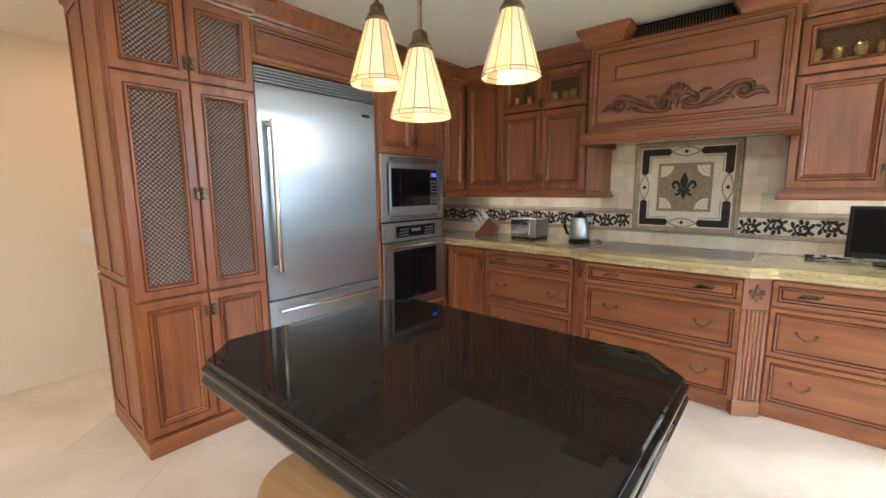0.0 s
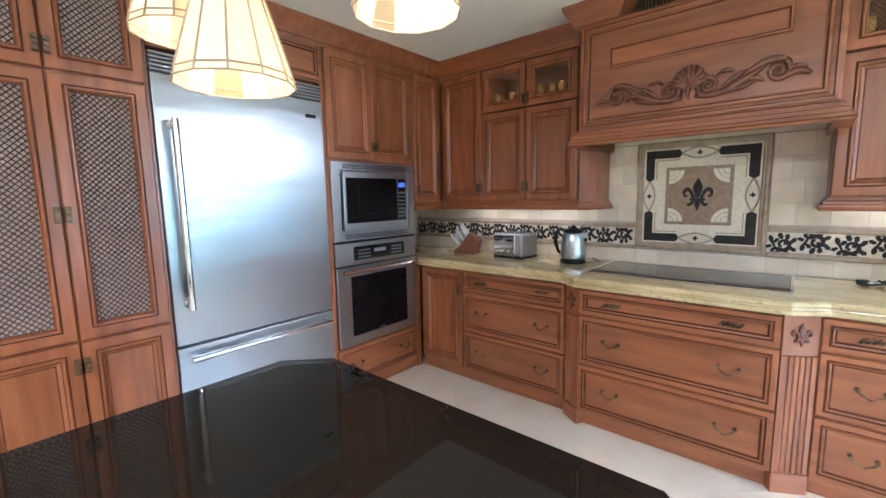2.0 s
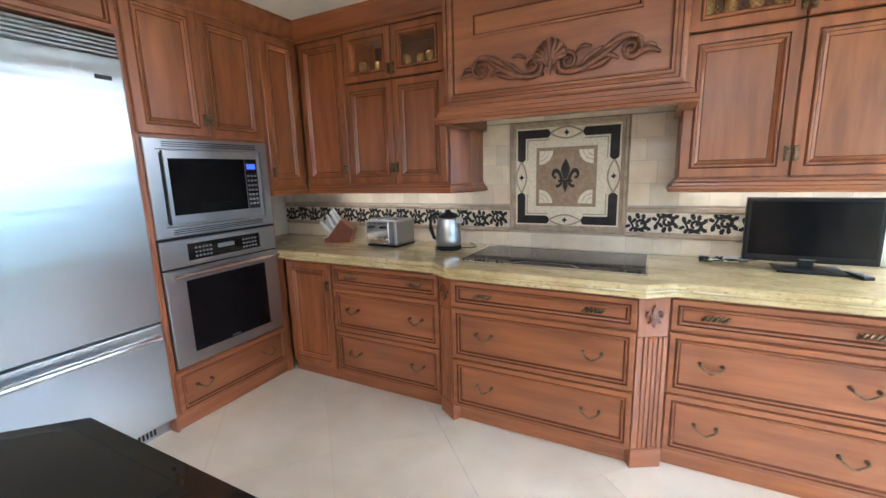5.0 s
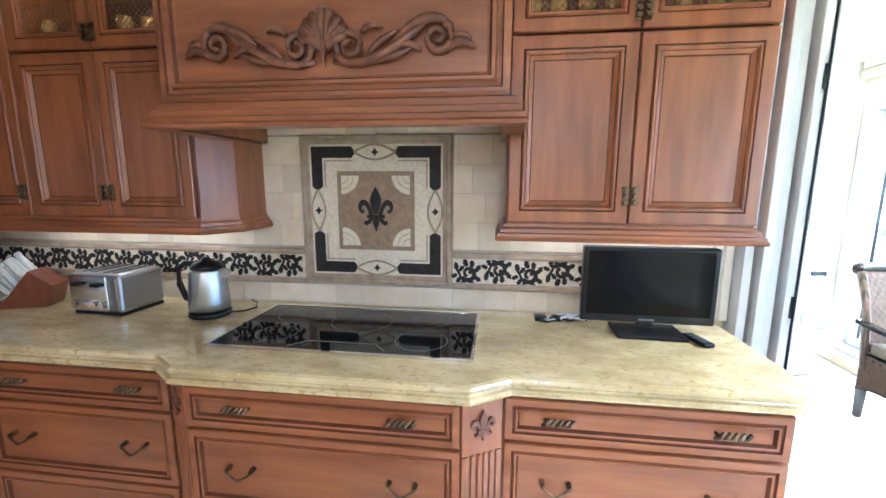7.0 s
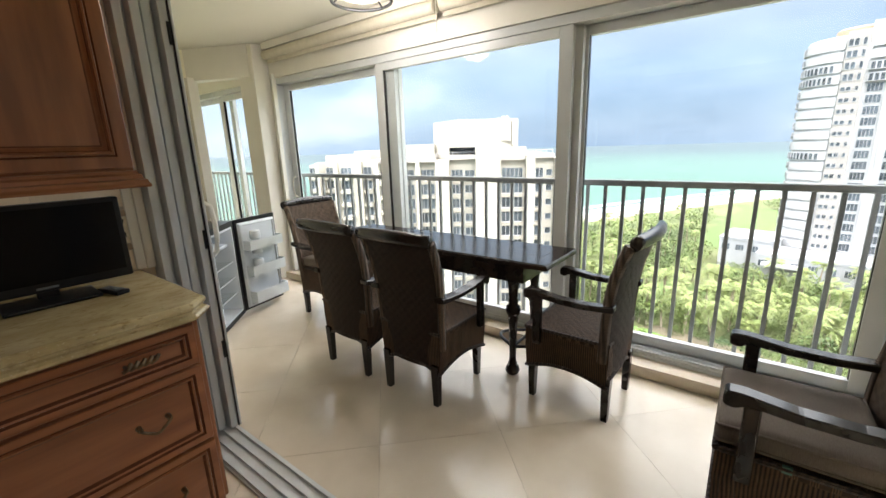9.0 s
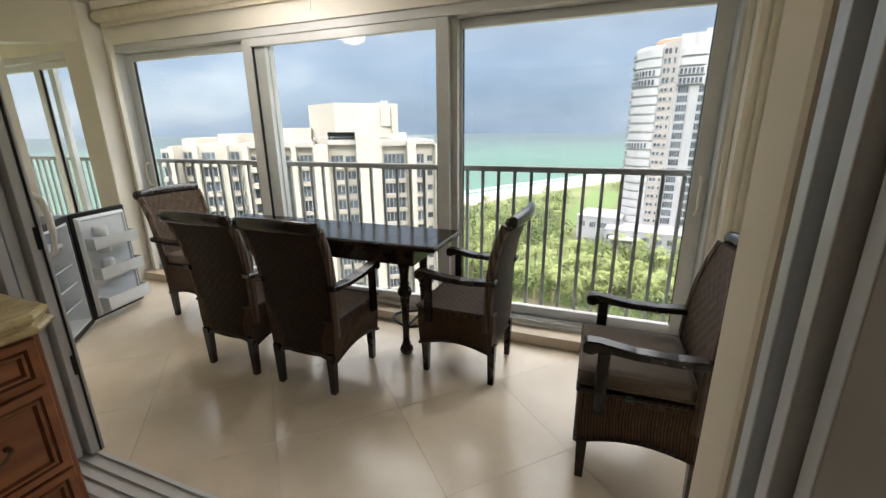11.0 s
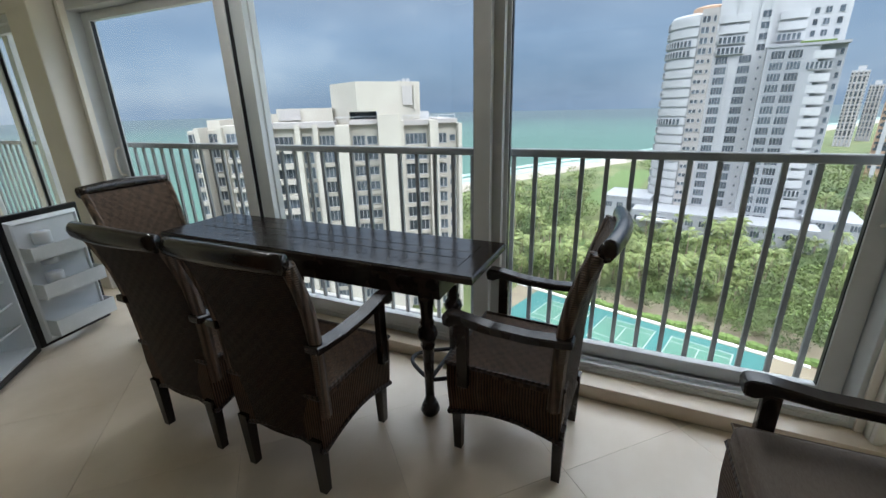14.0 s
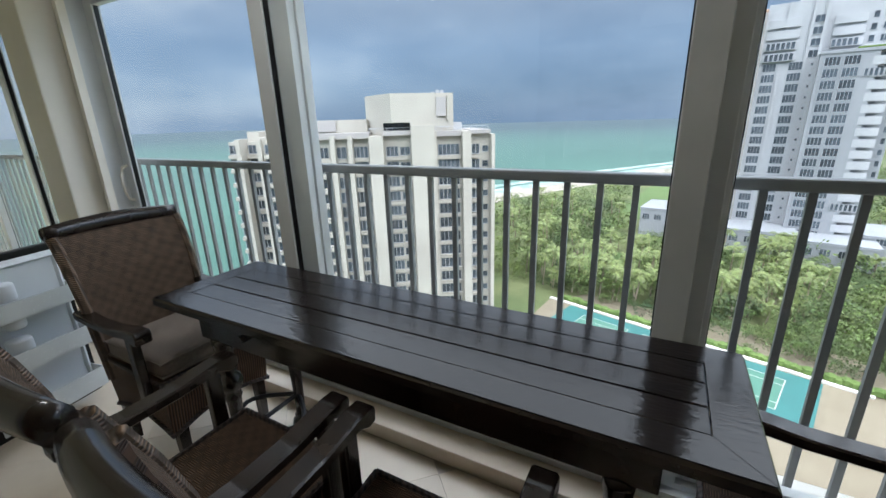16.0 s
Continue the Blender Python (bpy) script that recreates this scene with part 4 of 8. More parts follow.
def build_hood():
    h = thing("range_hood", pose(-1.14, 3.03, 0), "carved stained cherry range hood over the cooktop", "range hood")
    W = 1.135
    bm = bx(0, W, 0, 0.59, 1.83, 2.365, 0.003)
    box(bm, 0, W, 0.0, 0.016, 1.777, 1.829)
    box(bm, 0, 0.016, 0.017, 0.59, 1.70, 1.829)
    box(bm, W - 0.016, W, 0.017, 0.59, 1.70, 1.829)
    part("body", bm, M_WOOD, h)
    bm = bmesh.new()
    panel(bm, 0.0, W, 1.775, 2.362, [(0, 0), (0, -0.014), (0.012, -0.020), (0.022, -0.020), (0.026, -0.012), (0.040, -0.010), (0.046, -0.018), (0.056, -0.018), (0.062, -0.006), (0.070, -0.004)], {3, 7})
    part("front", bm, (M_WOODH, M_GLAZE), h)
    bm = bmesh.new()
    prof = [(-0.02, 1.69), (0.052, 1.69), (0.056, 1.700), (0.048, 1.708), (0.046, 1.722), (0.036, 1.727), (0.034, 1.745), (0.022, 1.750), (0.020, 1.770), (0.006, 1.776), (-0.02, 1.776)]
    sweep(bm, [(0.0, 0.59), (0.0, 0.0), (W, 0.0), (W, 0.59)], prof)
    part("bottom_moulding", bm, M_WOODH, h)
    part("underside", bx(0.02, W - 0.02, 0.02, 0.58, 1.815, 1.829), M_STEELH, h)
    bm = bmesh.new()
    panel(bm, 0.165, W - 0.175, 2.10, 2.215, [(0, -0.005), (0.003, -0.016), (0.010, -0.018), (0.016, -0.010), (0.020, -0.006)], {2})
    part("raised_panel", bm, (M_WOODH, M_GLAZE), h)
    # carved onlay: shell, scrolls and leaves
    bm = bmesh.new()
    cx, cz, y = W / 2, 1.935, -0.014
    for k in range(9):
        bm = bmesh.new()
        a = radians(90 + (k - 4) * 19)
        r = 0.098 - 0.010 * abs(k - 4) * 0.6
        tube(bm, [(cx, y, cz - 0.03), (cx + r * 0.55 * math.cos(a), y - 0.016, cz + r * 0.5 * math.sin(a)), (cx + r * 0.9 * math.cos(a), y - 0.010, cz + r * 0.92 * math.sin(a)), (cx + r * math.cos(a), y + 0.004, cz + r * math.sin(a))], 0.0115, 8, taper=lambda u: 0.35 + 1.0 * math.sin(min(1, u * 1.05) * 2.4))
        part("shell_rib", bm, M_CARVED, h, "carved walnut shell rib", smooth=True)
    bm = bmesh.new()
    tube(bm, [(cx, y, cz + 0.03), (cx, y - 0.012, cz - 0.03), (cx, y, cz - 0.065)], 0.014, 8, taper=lambda u: 1.1 - u)
    part("shell_foot", bm, M_CARVED, h, "carved walnut shell foot", smooth=True)

    def frond(bm, s, a, b, c, rad):
        pts = []
        for k in range(13):
            u = k / 12
            q = [(1 - u) ** 2 * a[i] + 2 * u * (1 - u) * b[i] + u * u * c[i] for i in (0, 1)]
            pts.append((cx + s * q[0], y - 0.012 * math.sin(math.pi * u), cz + q[1]))
        tube(bm, pts, rad, 8, taper=lambda u: 0.45 + 0.75 * math.sin(0.35 + 2.5 * u))

    for s in (-1, 1):
        bm = bmesh.new()
        spiral(bm, cx + s * 0.084, cz - 0.010, 0.050, 1.6, -s, y - 0.004, 0.0135, start=radians(-90))
        part("volute", bm, M_CARVED, h, "carved walnut volute", smooth=True)
        bm = bmesh.new()
        for q in (((0.03, -0.052), (0.19, -0.085), (0.29, 0.050), 0.013), ((0.09, -0.060), (0.20, -0.055), (0.33, 0.062), 0.0125), ((0.13, -0.052), (0.17, 0.0), (0.235, 0.030), 0.0095), ((0.15, -0.054), (0.23, -0.052), (0.270, -0.018), 0.010), ((0.20, -0.02), (0.27, 0.005), (0.300, -0.030), 0.009), ((0.22, 0.0), (0.33, 0.095), (0.395, 0.035), 0.013), ((0.12, 0.028), (0.15, 0.055), (0.185, 0.040), 0.008)):
            frond(bm, s, *q)
        part("acanthus_leaf", bm, M_CARVED, h, "carved walnut leaf spray", smooth=True)
        bm = bmesh.new()
        spiral(bm, cx + s * 0.352, cz + 0.004, 0.046, 1.5, -s, y - 0.005, 0.0135, start=radians(60 if s > 0 else 120))
        frond(bm, s, (0.375, -0.030), (0.42, 0.010), (0.465, -0.026), 0.011)
        frond(bm, s, (0.385, 0.000), (0.42, 0.022), (0.450, 0.000), 0.009)
        part("end_scroll", bm, M_CARVED, h, "carved walnut end scroll", smooth=True)
    # crown blocks and the louvred grille between them
    bm = bmesh.new()
    sweep(bm, [(-0.02, 0.25), (-0.02, -0.005), (0.20, -0.005), (0.20, 0.12)], CROWN)
    part("crown_block", bm, M_WOODH, h)
    bm = bmesh.new()
    sweep(bm, [(W - 0.25, 0.12), (W - 0.25, -0.005), (W + 0.02, -0.005), (W + 0.02, 0.30)], CROWN)
    part("crown_block", bm, M_WOODH, h)
    part("backing", bx(0.0, W, 0.13, 0.58, 2.366, 2.478), M_WOOD, h)
    v = thing("air_vent", pose(-1.14 + 0.22, 3.12, 0), "black louvred air grille above the range hood", "vent")
    part("backing", bx(0, W - 0.49, 0.025, 0.035, 2.368, 2.470), M_BLACK, v)
    part("frame", panel(bmesh.new(), 0, W - 0.49, 2.366, 2.474, [(0, 0.02), (0, 0.0), (0.012, 0.0), (0.012, 0.02)], fill=False), M_BLACK, v)
    first = part("slat", bx(0.0, 0.004, 0.002, 0.022, 2.378, 2.462), M_BRONZE, v)
    first.matrix_basis = Matrix.Translation((0.02, 0, 0))
    for k in range(1, 34):
        share(first, "slat", v, Matrix.Translation((0.02 + 0.018 * k, 0, 0)))


def fleur(bm, cx, cz, s, y0, y1, mi=0):
    """A lily: a slim middle petal, two side petals that curl over and down, a band and a split foot."""
    def piece(pts, lift=0.0):
        prism(bm, [(cx + s * a, cz + s * b) for a, b in pts], y0 - lift, y1, mi, axis="y")

    half = [(0.045, 0.43), (0.095, 0.34), (0.125, 0.24), (0.115, 0.13), (0.075, 0.03), (0.05, -0.08)]
    piece([(0, 0.52)] + half + [(-a, b) for a, b in half[::-1]], 0.001)
    for k in (-1, 1):
        side = [(0.06, -0.09), (0.085, 0.02), (0.135, 0.13), (0.20, 0.215), (0.28, 0.24), (0.355, 0.20), (0.395, 0.11), (0.385, 0.02), (0.335, -0.055), (0.275, -0.06), (0.255, -0.01), (0.285, 0.02), (0.315, 0.005), (0.32, 0.06), (0.29, 0.11), (0.245, 0.115), (0.20, 0.06), (0.165, -0.03), (0.15, -0.09)]
        piece([(k * a, b) for a, b in (side if k > 0 else side[::-1])])
        foot = [(0.05, -0.17), (0.15, -0.17), (0.20, -0.23), (0.27, -0.23), (0.265, -0.30), (0.20, -0.33), (0.14, -0.29), (0.09, -0.24)]
        piece([(k * a, b) for a, b in (foot if k > 0 else foot[::-1])])
    piece([(-0.20, -0.09), (0.20, -0.09), (0.20, -0.165), (-0.20, -0.165)], 0.002)
    piece([(-0.055, -0.165), (0.055, -0.165), (0.075, -0.28), (0.03, -0.38), (0, -0.48), (-0.03, -0.38), (-0.075, -0.28)])
    return bm


def base_unit(name, x0, x1, y, label, group="base cabinets under the range counter"):
    c = thing(name, pose(x0, y, 0), label, "cabinet", group)
    part("body", bx(0, x1 - x0, 0.0, 3.62 - y, 0.085, 0.857, 0.002), M_WOOD, c)
    part("plinth", bx(0, x1 - x0, 0.022, 0.4, 0.0, 0.084, 0.004), M_WOODH, c)
    return c


def build_base():
    c = base_unit("base_cabinet", -2.42, -1.99, 2.97, "stained cherry base cabinet with a single door")
    door_panel(c, 0.03, 0.425, 0.10, 0.845, (0.40, 0.70))
    for x0, x1, y, lab in ((-1.985, -1.175, 2.97, "stained cherry drawer unit beside the corner"), (-1.065, -0.125, 2.90, "wide stained cherry drawer unit under the cooktop"), (0.0, 0.85, 2.97, "stained cherry drawer unit under the television")):
        c = base_unit("drawer_unit", x0, x1, y, lab)
        w = x1 - x0
        drawer(c, 0.006, w - 0.006, 0.702, 0.846, "twist")
        drawer(c, 0.006, w - 0.006, 0.400, 0.690)
        drawer(c, 0.006, w - 0.006, 0.098, 0.388)
    bm = bmesh.new()
    panel(bm, 0.02, 0.63, 0.10, 0.845, DOOR, {3, 4, 8, 11})
    part("end_panel", bm, (M_WOOD, M_GLAZE), c, m=pose(0.851, 0, 0, 0, 0, 90))
    # fluted corner pilasters
    for a, b, lab in (((-1.175, 2.955), (-1.065, 2.885), 0), ((-0.125, 2.885), (0.0, 2.955), 1)):
        d = Vector((b[0] - a[0], b[1] - a[1]))
        ln = d.length
        p = thing("pilaster", pose(a[0], a[1], 0, 0, 0, math.degrees(math.atan2(d.y, d.x))), "fluted cherry pilaster with a lily carving", "pilaster", "pilasters beside the cooktop drawers")
        bm = bmesh.new()
        pts = [(0, 0), (0, 0)]
        n = 5
        e = 0.016
        prof = [(0, 0.05), (0, 0), (e, 0)]
        for k in range(n):
            s = e + (ln - 2 * e) * k / n
            f = (ln - 2 * e) / n
            prof += [(s + f * 0.15, 0), (s + f * 0.3, 0.006), (s + f * 0.7, 0.006), (s + f * 0.85, 0)]
        prof += [(ln, 0), (ln, 0.05)]
        prism(bm, prof, 0.10, 0.665)
        part("shaft", bm, M_WOOD, p)
        part("block", bx(0, ln, 0, 0.05, 0.668, 0.857, 0.002), M_WOOD, p)
        part("foot", bx(-0.004, ln + 0.004, -0.004, 0.05, 0, 0.098, 0.003), M_WOODH, p)
        bm = bmesh.new()
        fleur(bm, ln / 2, 0.765, 0.105, -0.010, 0.0)
        part("lily_carving", bm, M_CARVED, p, "carved dark lily ornament")
    # filler behind the pilasters
    bm = bmesh.new()
    prism(bm, [(-1.172, 3.0), (-1.068, 2.94), (-1.068, 3.6), (-1.172, 3.6)], 0.0, 0.857)
    prism(bm, [(-0.122, 2.94), (-0.003, 3.0), (-0.003, 3.6), (-0.122, 3.6)], 0.0, 0.857)
    tagged(part("filler_panel", bm, M_WOOD), "cherry filler behind the corner pilasters", "panel", kind="structure")
    # worktop
    line = [(-3.06, 2.955), (-2.47, 2.955), (-1.205, 2.955), (-1.085, 2.875), (-0.105, 2.875), (0.02, 2.955), (0.845, 2.955), (0.905, 3.015), (0.905, 3.61)]
    top = line + [(-3.06, 3.61)]
    w = thing("worktop", pose(0, 0, 0), "polished yellow granite worktop with a stepped edge", "worktop")
    part("slab", prism(bmesh.new(), top, 0.900, 0.919), M_YGRANITE, w)
    part("under_slab", prism(bmesh.new(), top, 0.858, 0.8995), M_YGRANITE, w)
    bm = bmesh.new()
    sweep(bm, line[1:], [(-0.03, 0.858), (0.012, 0.858), (0.020, 0.863), (0.022, 0.872), (0.016, 0.880), (0.006, 0.884), (0.004, 0.890), (0.012, 0.896), (0.016, 0.906), (0.012, 0.915), (0.002, 0.920), (-0.03, 0.920)])
    part("edge_moulding", bm, M_YGRANITE, w)
    # cooktop
    c = thing("cooktop", pose(-1.085, 3.03, 0.9205), "black glass cooktop with steel edges set in the granite", "cooktop")
    part("glass_top", bx(0.012, 0.973, 0.012, 0.498, 0, 0.007, 0.002), M_BLACKGLASS, c)
    bm = bmesh.new()
    for a in ((0, 0.985, 0, 0.012), (0, 0.985, 0.498, 0.51), (0, 0.012, 0.012, 0.498), (0.973, 0.985, 0.012, 0.498)):
        box(bm, a[0], a[1], a[2], a[3], 0, 0.009)
    part("trim_frame", bm, M_CHROME, c)
    bm = bmesh.new()
    sweep(bm, [(0.30, 0.035), (0.36, 0.095), (0.62, 0.095), (0.67, 0.035)], [(0, 0.0072), (0, 0.0080), (0.006, 0.0080), (0.006, 0.0072)])
    part("control_outline", bm, M_STEELH, c)
    for x, y, r in ((0.2, 0.15, 0.08), (0.2, 0.37, 0.1), (0.49, 0.33, 0.13), (0.78, 0.15, 0.1), (0.78, 0.37, 0.08)):
        bm = bmesh.new()
        for k in range(32):
            a0, a1 = 2 * math.pi * k / 32, 2 * math.pi * (k + 1) / 32
            vs = [bm.verts.new((x + q * math.cos(a), y + q * math.sin(a), 0.0074)) for q, a in ((r, a0), (r, a1), (r - 0.003, a1), (r - 0.003, a0))]
            bm.faces.new(vs)
        part("burner_ring", bm, M_WHITEP_DIM, c)


def leaf_scroll():
    """One curl of a vine with lobed leaves on its outer side, drawn flat."""
    bm = bmesh.new()
    rnd = random.Random(4)

    def lobe(x, z, a, ln, wd):
        d, w = Vector((math.cos(a), math.sin(a))), Vector((-math.sin(a), math.cos(a)))
        out = [(0, 0.25), (0.25, 0.8), (0.45, 0.55), (0.62, 0.9), (0.8, 0.45), (1.0, 0.0)]
        pts = [Vector((x, z)) + d * ln * p + w * wd * q for p, q in out] + [Vector((x, z)) + d * ln * p - w * wd * q for p, q in out[-2::-1]]
        prism(bm, [(p.x, max(-0.056, min(0.056, p.y))) for p in pts], -0.0105, -0.0078, axis="y")

    turns = [radians(-150 + 15 * q) for q in range(28)]
    rad = [0.036 * (1 - 0.62 * q / 27) for q in range(28)]
    wid = [0.0115 - 0.005 * q / 27 for q in range(28)]
    rim = [((r + w) * math.cos(a), -0.010 + (r + w) * math.sin(a)) for a, r, w in zip(turns, rad, wid)]
    rim += [((r - w) * math.cos(a), -0.010 + (r - w) * math.sin(a)) for a, r, w in list(zip(turns, rad, wid))[::-1]]
    prism(bm, rim, -0.0105, -0.0078, axis="y")
    prism(bm, [(-0.066, 0.030), (-0.050, 0.016), (-0.036, -0.012), (-0.028, -0.034), (-0.040, -0.034), (-0.050, -0.010), (-0.062, 0.008), (-0.068, 0.016)], -0.0105, -0.0078, axis="y")
    for a in (-120, -75, -30, 15, 60, 100):
        v = radians(a)
        lobe(0.033 * math.cos(v), -0.010 + 0.033 * math.sin(v), v + rnd.uniform(-0.1, 0.7), rnd.uniform(0.032, 0.044), 0.0150)
    for x, z, a in ((-0.050, 0.012, 2.0), (-0.042, 0.000, 0.9), (-0.052, -0.016, 3.6), (-0.040, -0.030, 4.3), (-0.010, 0.030, 1.9), (0.0, -0.008, 0.4)):
        lobe(x, z, a, 0.034, 0.0135)
    return bm


def build_backsplash():
    back = tagged(part("backsplash", bx(-3.075, 0.905, 3.622, 3.629, 0.92, 1.84), M_GROUT), "beige travertine tile backsplash", "backsplash", kind="structure")
    def row(z0, z1, x0, x1, w=0.147, off=0.0):
        x = x0 - off
        while x < x1:
            a, b = max(x, x0), min(x + w, x1)
            if b - a > 0.01:
                part("tile", bx(a + 0.0008, b - 0.0008, 3.6165, 3.6225, z0 + 0.0008, z1 - 0.0008), M_TILE, back)
            x += w
    row(0.921, 1.015, -3.07, -0.965)
    row(0.921, 1.015, -0.235, 0.90)
    row(0.921, 1.015, -0.965, -0.235)
    zs = [1.205, 1.335, 1.465, 1.595, 1.725]
    row(1.205, 1.335, -3.07, -0.965, off=0.07)
    row(1.205, 1.335, -0.235, 0.90, off=0.03)
    for i, z in enumerate(zs[1:4]):
        row(z, z + 0.13, -1.16, -0.965, off=0.05 * i)
        row(z, z + 0.13, -0.235, 0.0, off=0.06 * i)
    row(1.732, 1.835, -1.16, 0.0, off=0.02)
    # border between two pencil trims
    for x0, x1 in ((-3.07, -0.965), (-0.235, 0.90)):
        b = thing("tile_border", pose(0, 3.6225, 0), "stone border with dark scrolling leaves", "tile border", "borders of the backsplash")
        part("field", bx(x0, x1, -0.008, 0, 1.047, 1.163), M_CREAM, b)
        for z in (1.017, 1.165):
            bm = bmesh.new()
            box(bm, x0, x1, -0.016, 0, z, z + 0.028, 0.006)
            part("pencil_trim", bm, M_TRIM, b)
        leaf = None
        n = int((x1 - x0 - 0.02) / 0.128)
        for k in range(n):
            x = x0 + 0.01 + 0.064 + (x1 - x0 - 0.02 - 0.128) * k / max(1, n - 1)
            m = Matrix.Translation((x, 0, 1.105)) @ Matrix.Diagonal((1, 1, -1 if k % 2 else 1, 1))
            if leaf is None:
                leaf = part("leaf_inlay", leaf_scroll(), M_DARKSTONE, b, m=m)
            else:
                share(leaf, "leaf_inlay", b, m)
    # medallion
    m = thing("wall_medallion", pose(-0.96, 3.6225, 1.03), "inlaid stone medallion with a dark lily", "tile medallion")
    S = 0.72
    T = 0.70
    bm = bmesh.new()
    panel(bm, 0, S, 0, T, [(0, 0), (0, -0.018), (0.006, -0.024), (0.020, -0.024), (0.026, -0.015), (0.036, -0.015), (0.042, -0.010)], fill=False)
    part("frame", bm, M_TRIM, m)
    part("field", bx(0.04, S - 0.04, -0.008, 0, 0.04, T - 0.04), M_CREAM, m)
    cx, cz = S / 2, T / 2
    part("inner_square", bx(cx - 0.185, cx + 0.185, -0.0105, -0.007, cz - 0.185, cz + 0.185), M_TAN, m)
    part("centre", bx(cx - 0.13, cx + 0.13, -0.012, -0.010, cz - 0.13, cz + 0.13), M_TAN, m)
    o, w = 0.052, 0.052
    for sx in (0, 1):
        for sz in (0, 1):
            ax, az = cx + (sx * 2 - 1) * 0.165, cz + (sz * 2 - 1) * 0.165
            gx, gz = 1 - sx * 2, 1 - sz * 2
            for i, (q0, q1) in enumerate(((0.0, 0.034), (0.037, 0.060), (0.063, 0.086))):
                arc = [radians(9 * q) for q in range(11)]
                pts = [(ax + gx * q1 * math.cos(v), az + gz * q1 * math.sin(v)) for v in arc]
                pts += [(ax + gx * q0 * math.cos(v), az + gz * q0 * math.sin(v)) for v in arc[::-1]] if q0 else [(ax, az)]
                part("corner_fan", prism(bmesh.new(), pts, -0.0135, -0.0105, axis="y"), M_CREAM, m)

            def P(a, b):
                return (a if not sx else S - a, b if not sz else T - b)
            pts = [P(o, o), P(o + 0.195, o), P(o + 0.215, o + w / 2), P(o + 0.195, o + w), P(o + w, o + w), P(o + w, o + 0.185), P(o + w / 2, o + 0.205), P(o, o + 0.185)]
            part("corner_bar", prism(bmesh.new(), pts, -0.0115, -0.0075, axis="y"), M_DARKSTONE, m, "dark marble corner bar")
            pts = [P(o + w + 0.010, o + 0.19), P(o + w + 0.010, o + w + 0.010), P(o + 0.20, o + w + 0.010), P(o + 0.20, o + w + 0.016), P(o + w + 0.016, o + w + 0.016), P(o + w + 0.016, o + 0.19)]
            part("corner_line", prism(bmesh.new(), pts, -0.0105, -0.0078, axis="y"), M_TRIM, m)
    for px, pz, hor in ((cx, o + w / 2, 1), (cx, T - o - w / 2, 1), (o + w / 2, cz, 0), (S - o - w / 2, cz, 0)):
        bm = bmesh.new()
        for s in (-1, 1):
            pts = []
            for k in range(11):
                u = k / 10 - 0.5
                a, b = 0.20 * u, s * 0.034 * math.cos(math.pi * u)
                pts.append((px + (a if hor else b), -0.010, pz + (b if hor else a)))
            tube(bm, pts, 0.005, 5)
        part("oval", bm, M_TRIM, m)
        q = 0.019
        star = []
        for k in range(8):
            r = q if k % 2 == 0 else q * 0.5
            star.append((px + r * math.cos(k * math.pi / 4), pz + r * math.sin(k * math.pi / 4)))
        part("diamond", prism(bmesh.new(), star, -0.0115, -0.0075, axis="y"), M_DARKSTONE, m)
    bm = bmesh.new()
    fleur(bm, cx, cz + 0.003, 0.215, -0.0155, -0.011)
    part("lily", bm, M_DARKSTONE, m, "dark marble lily inlay")


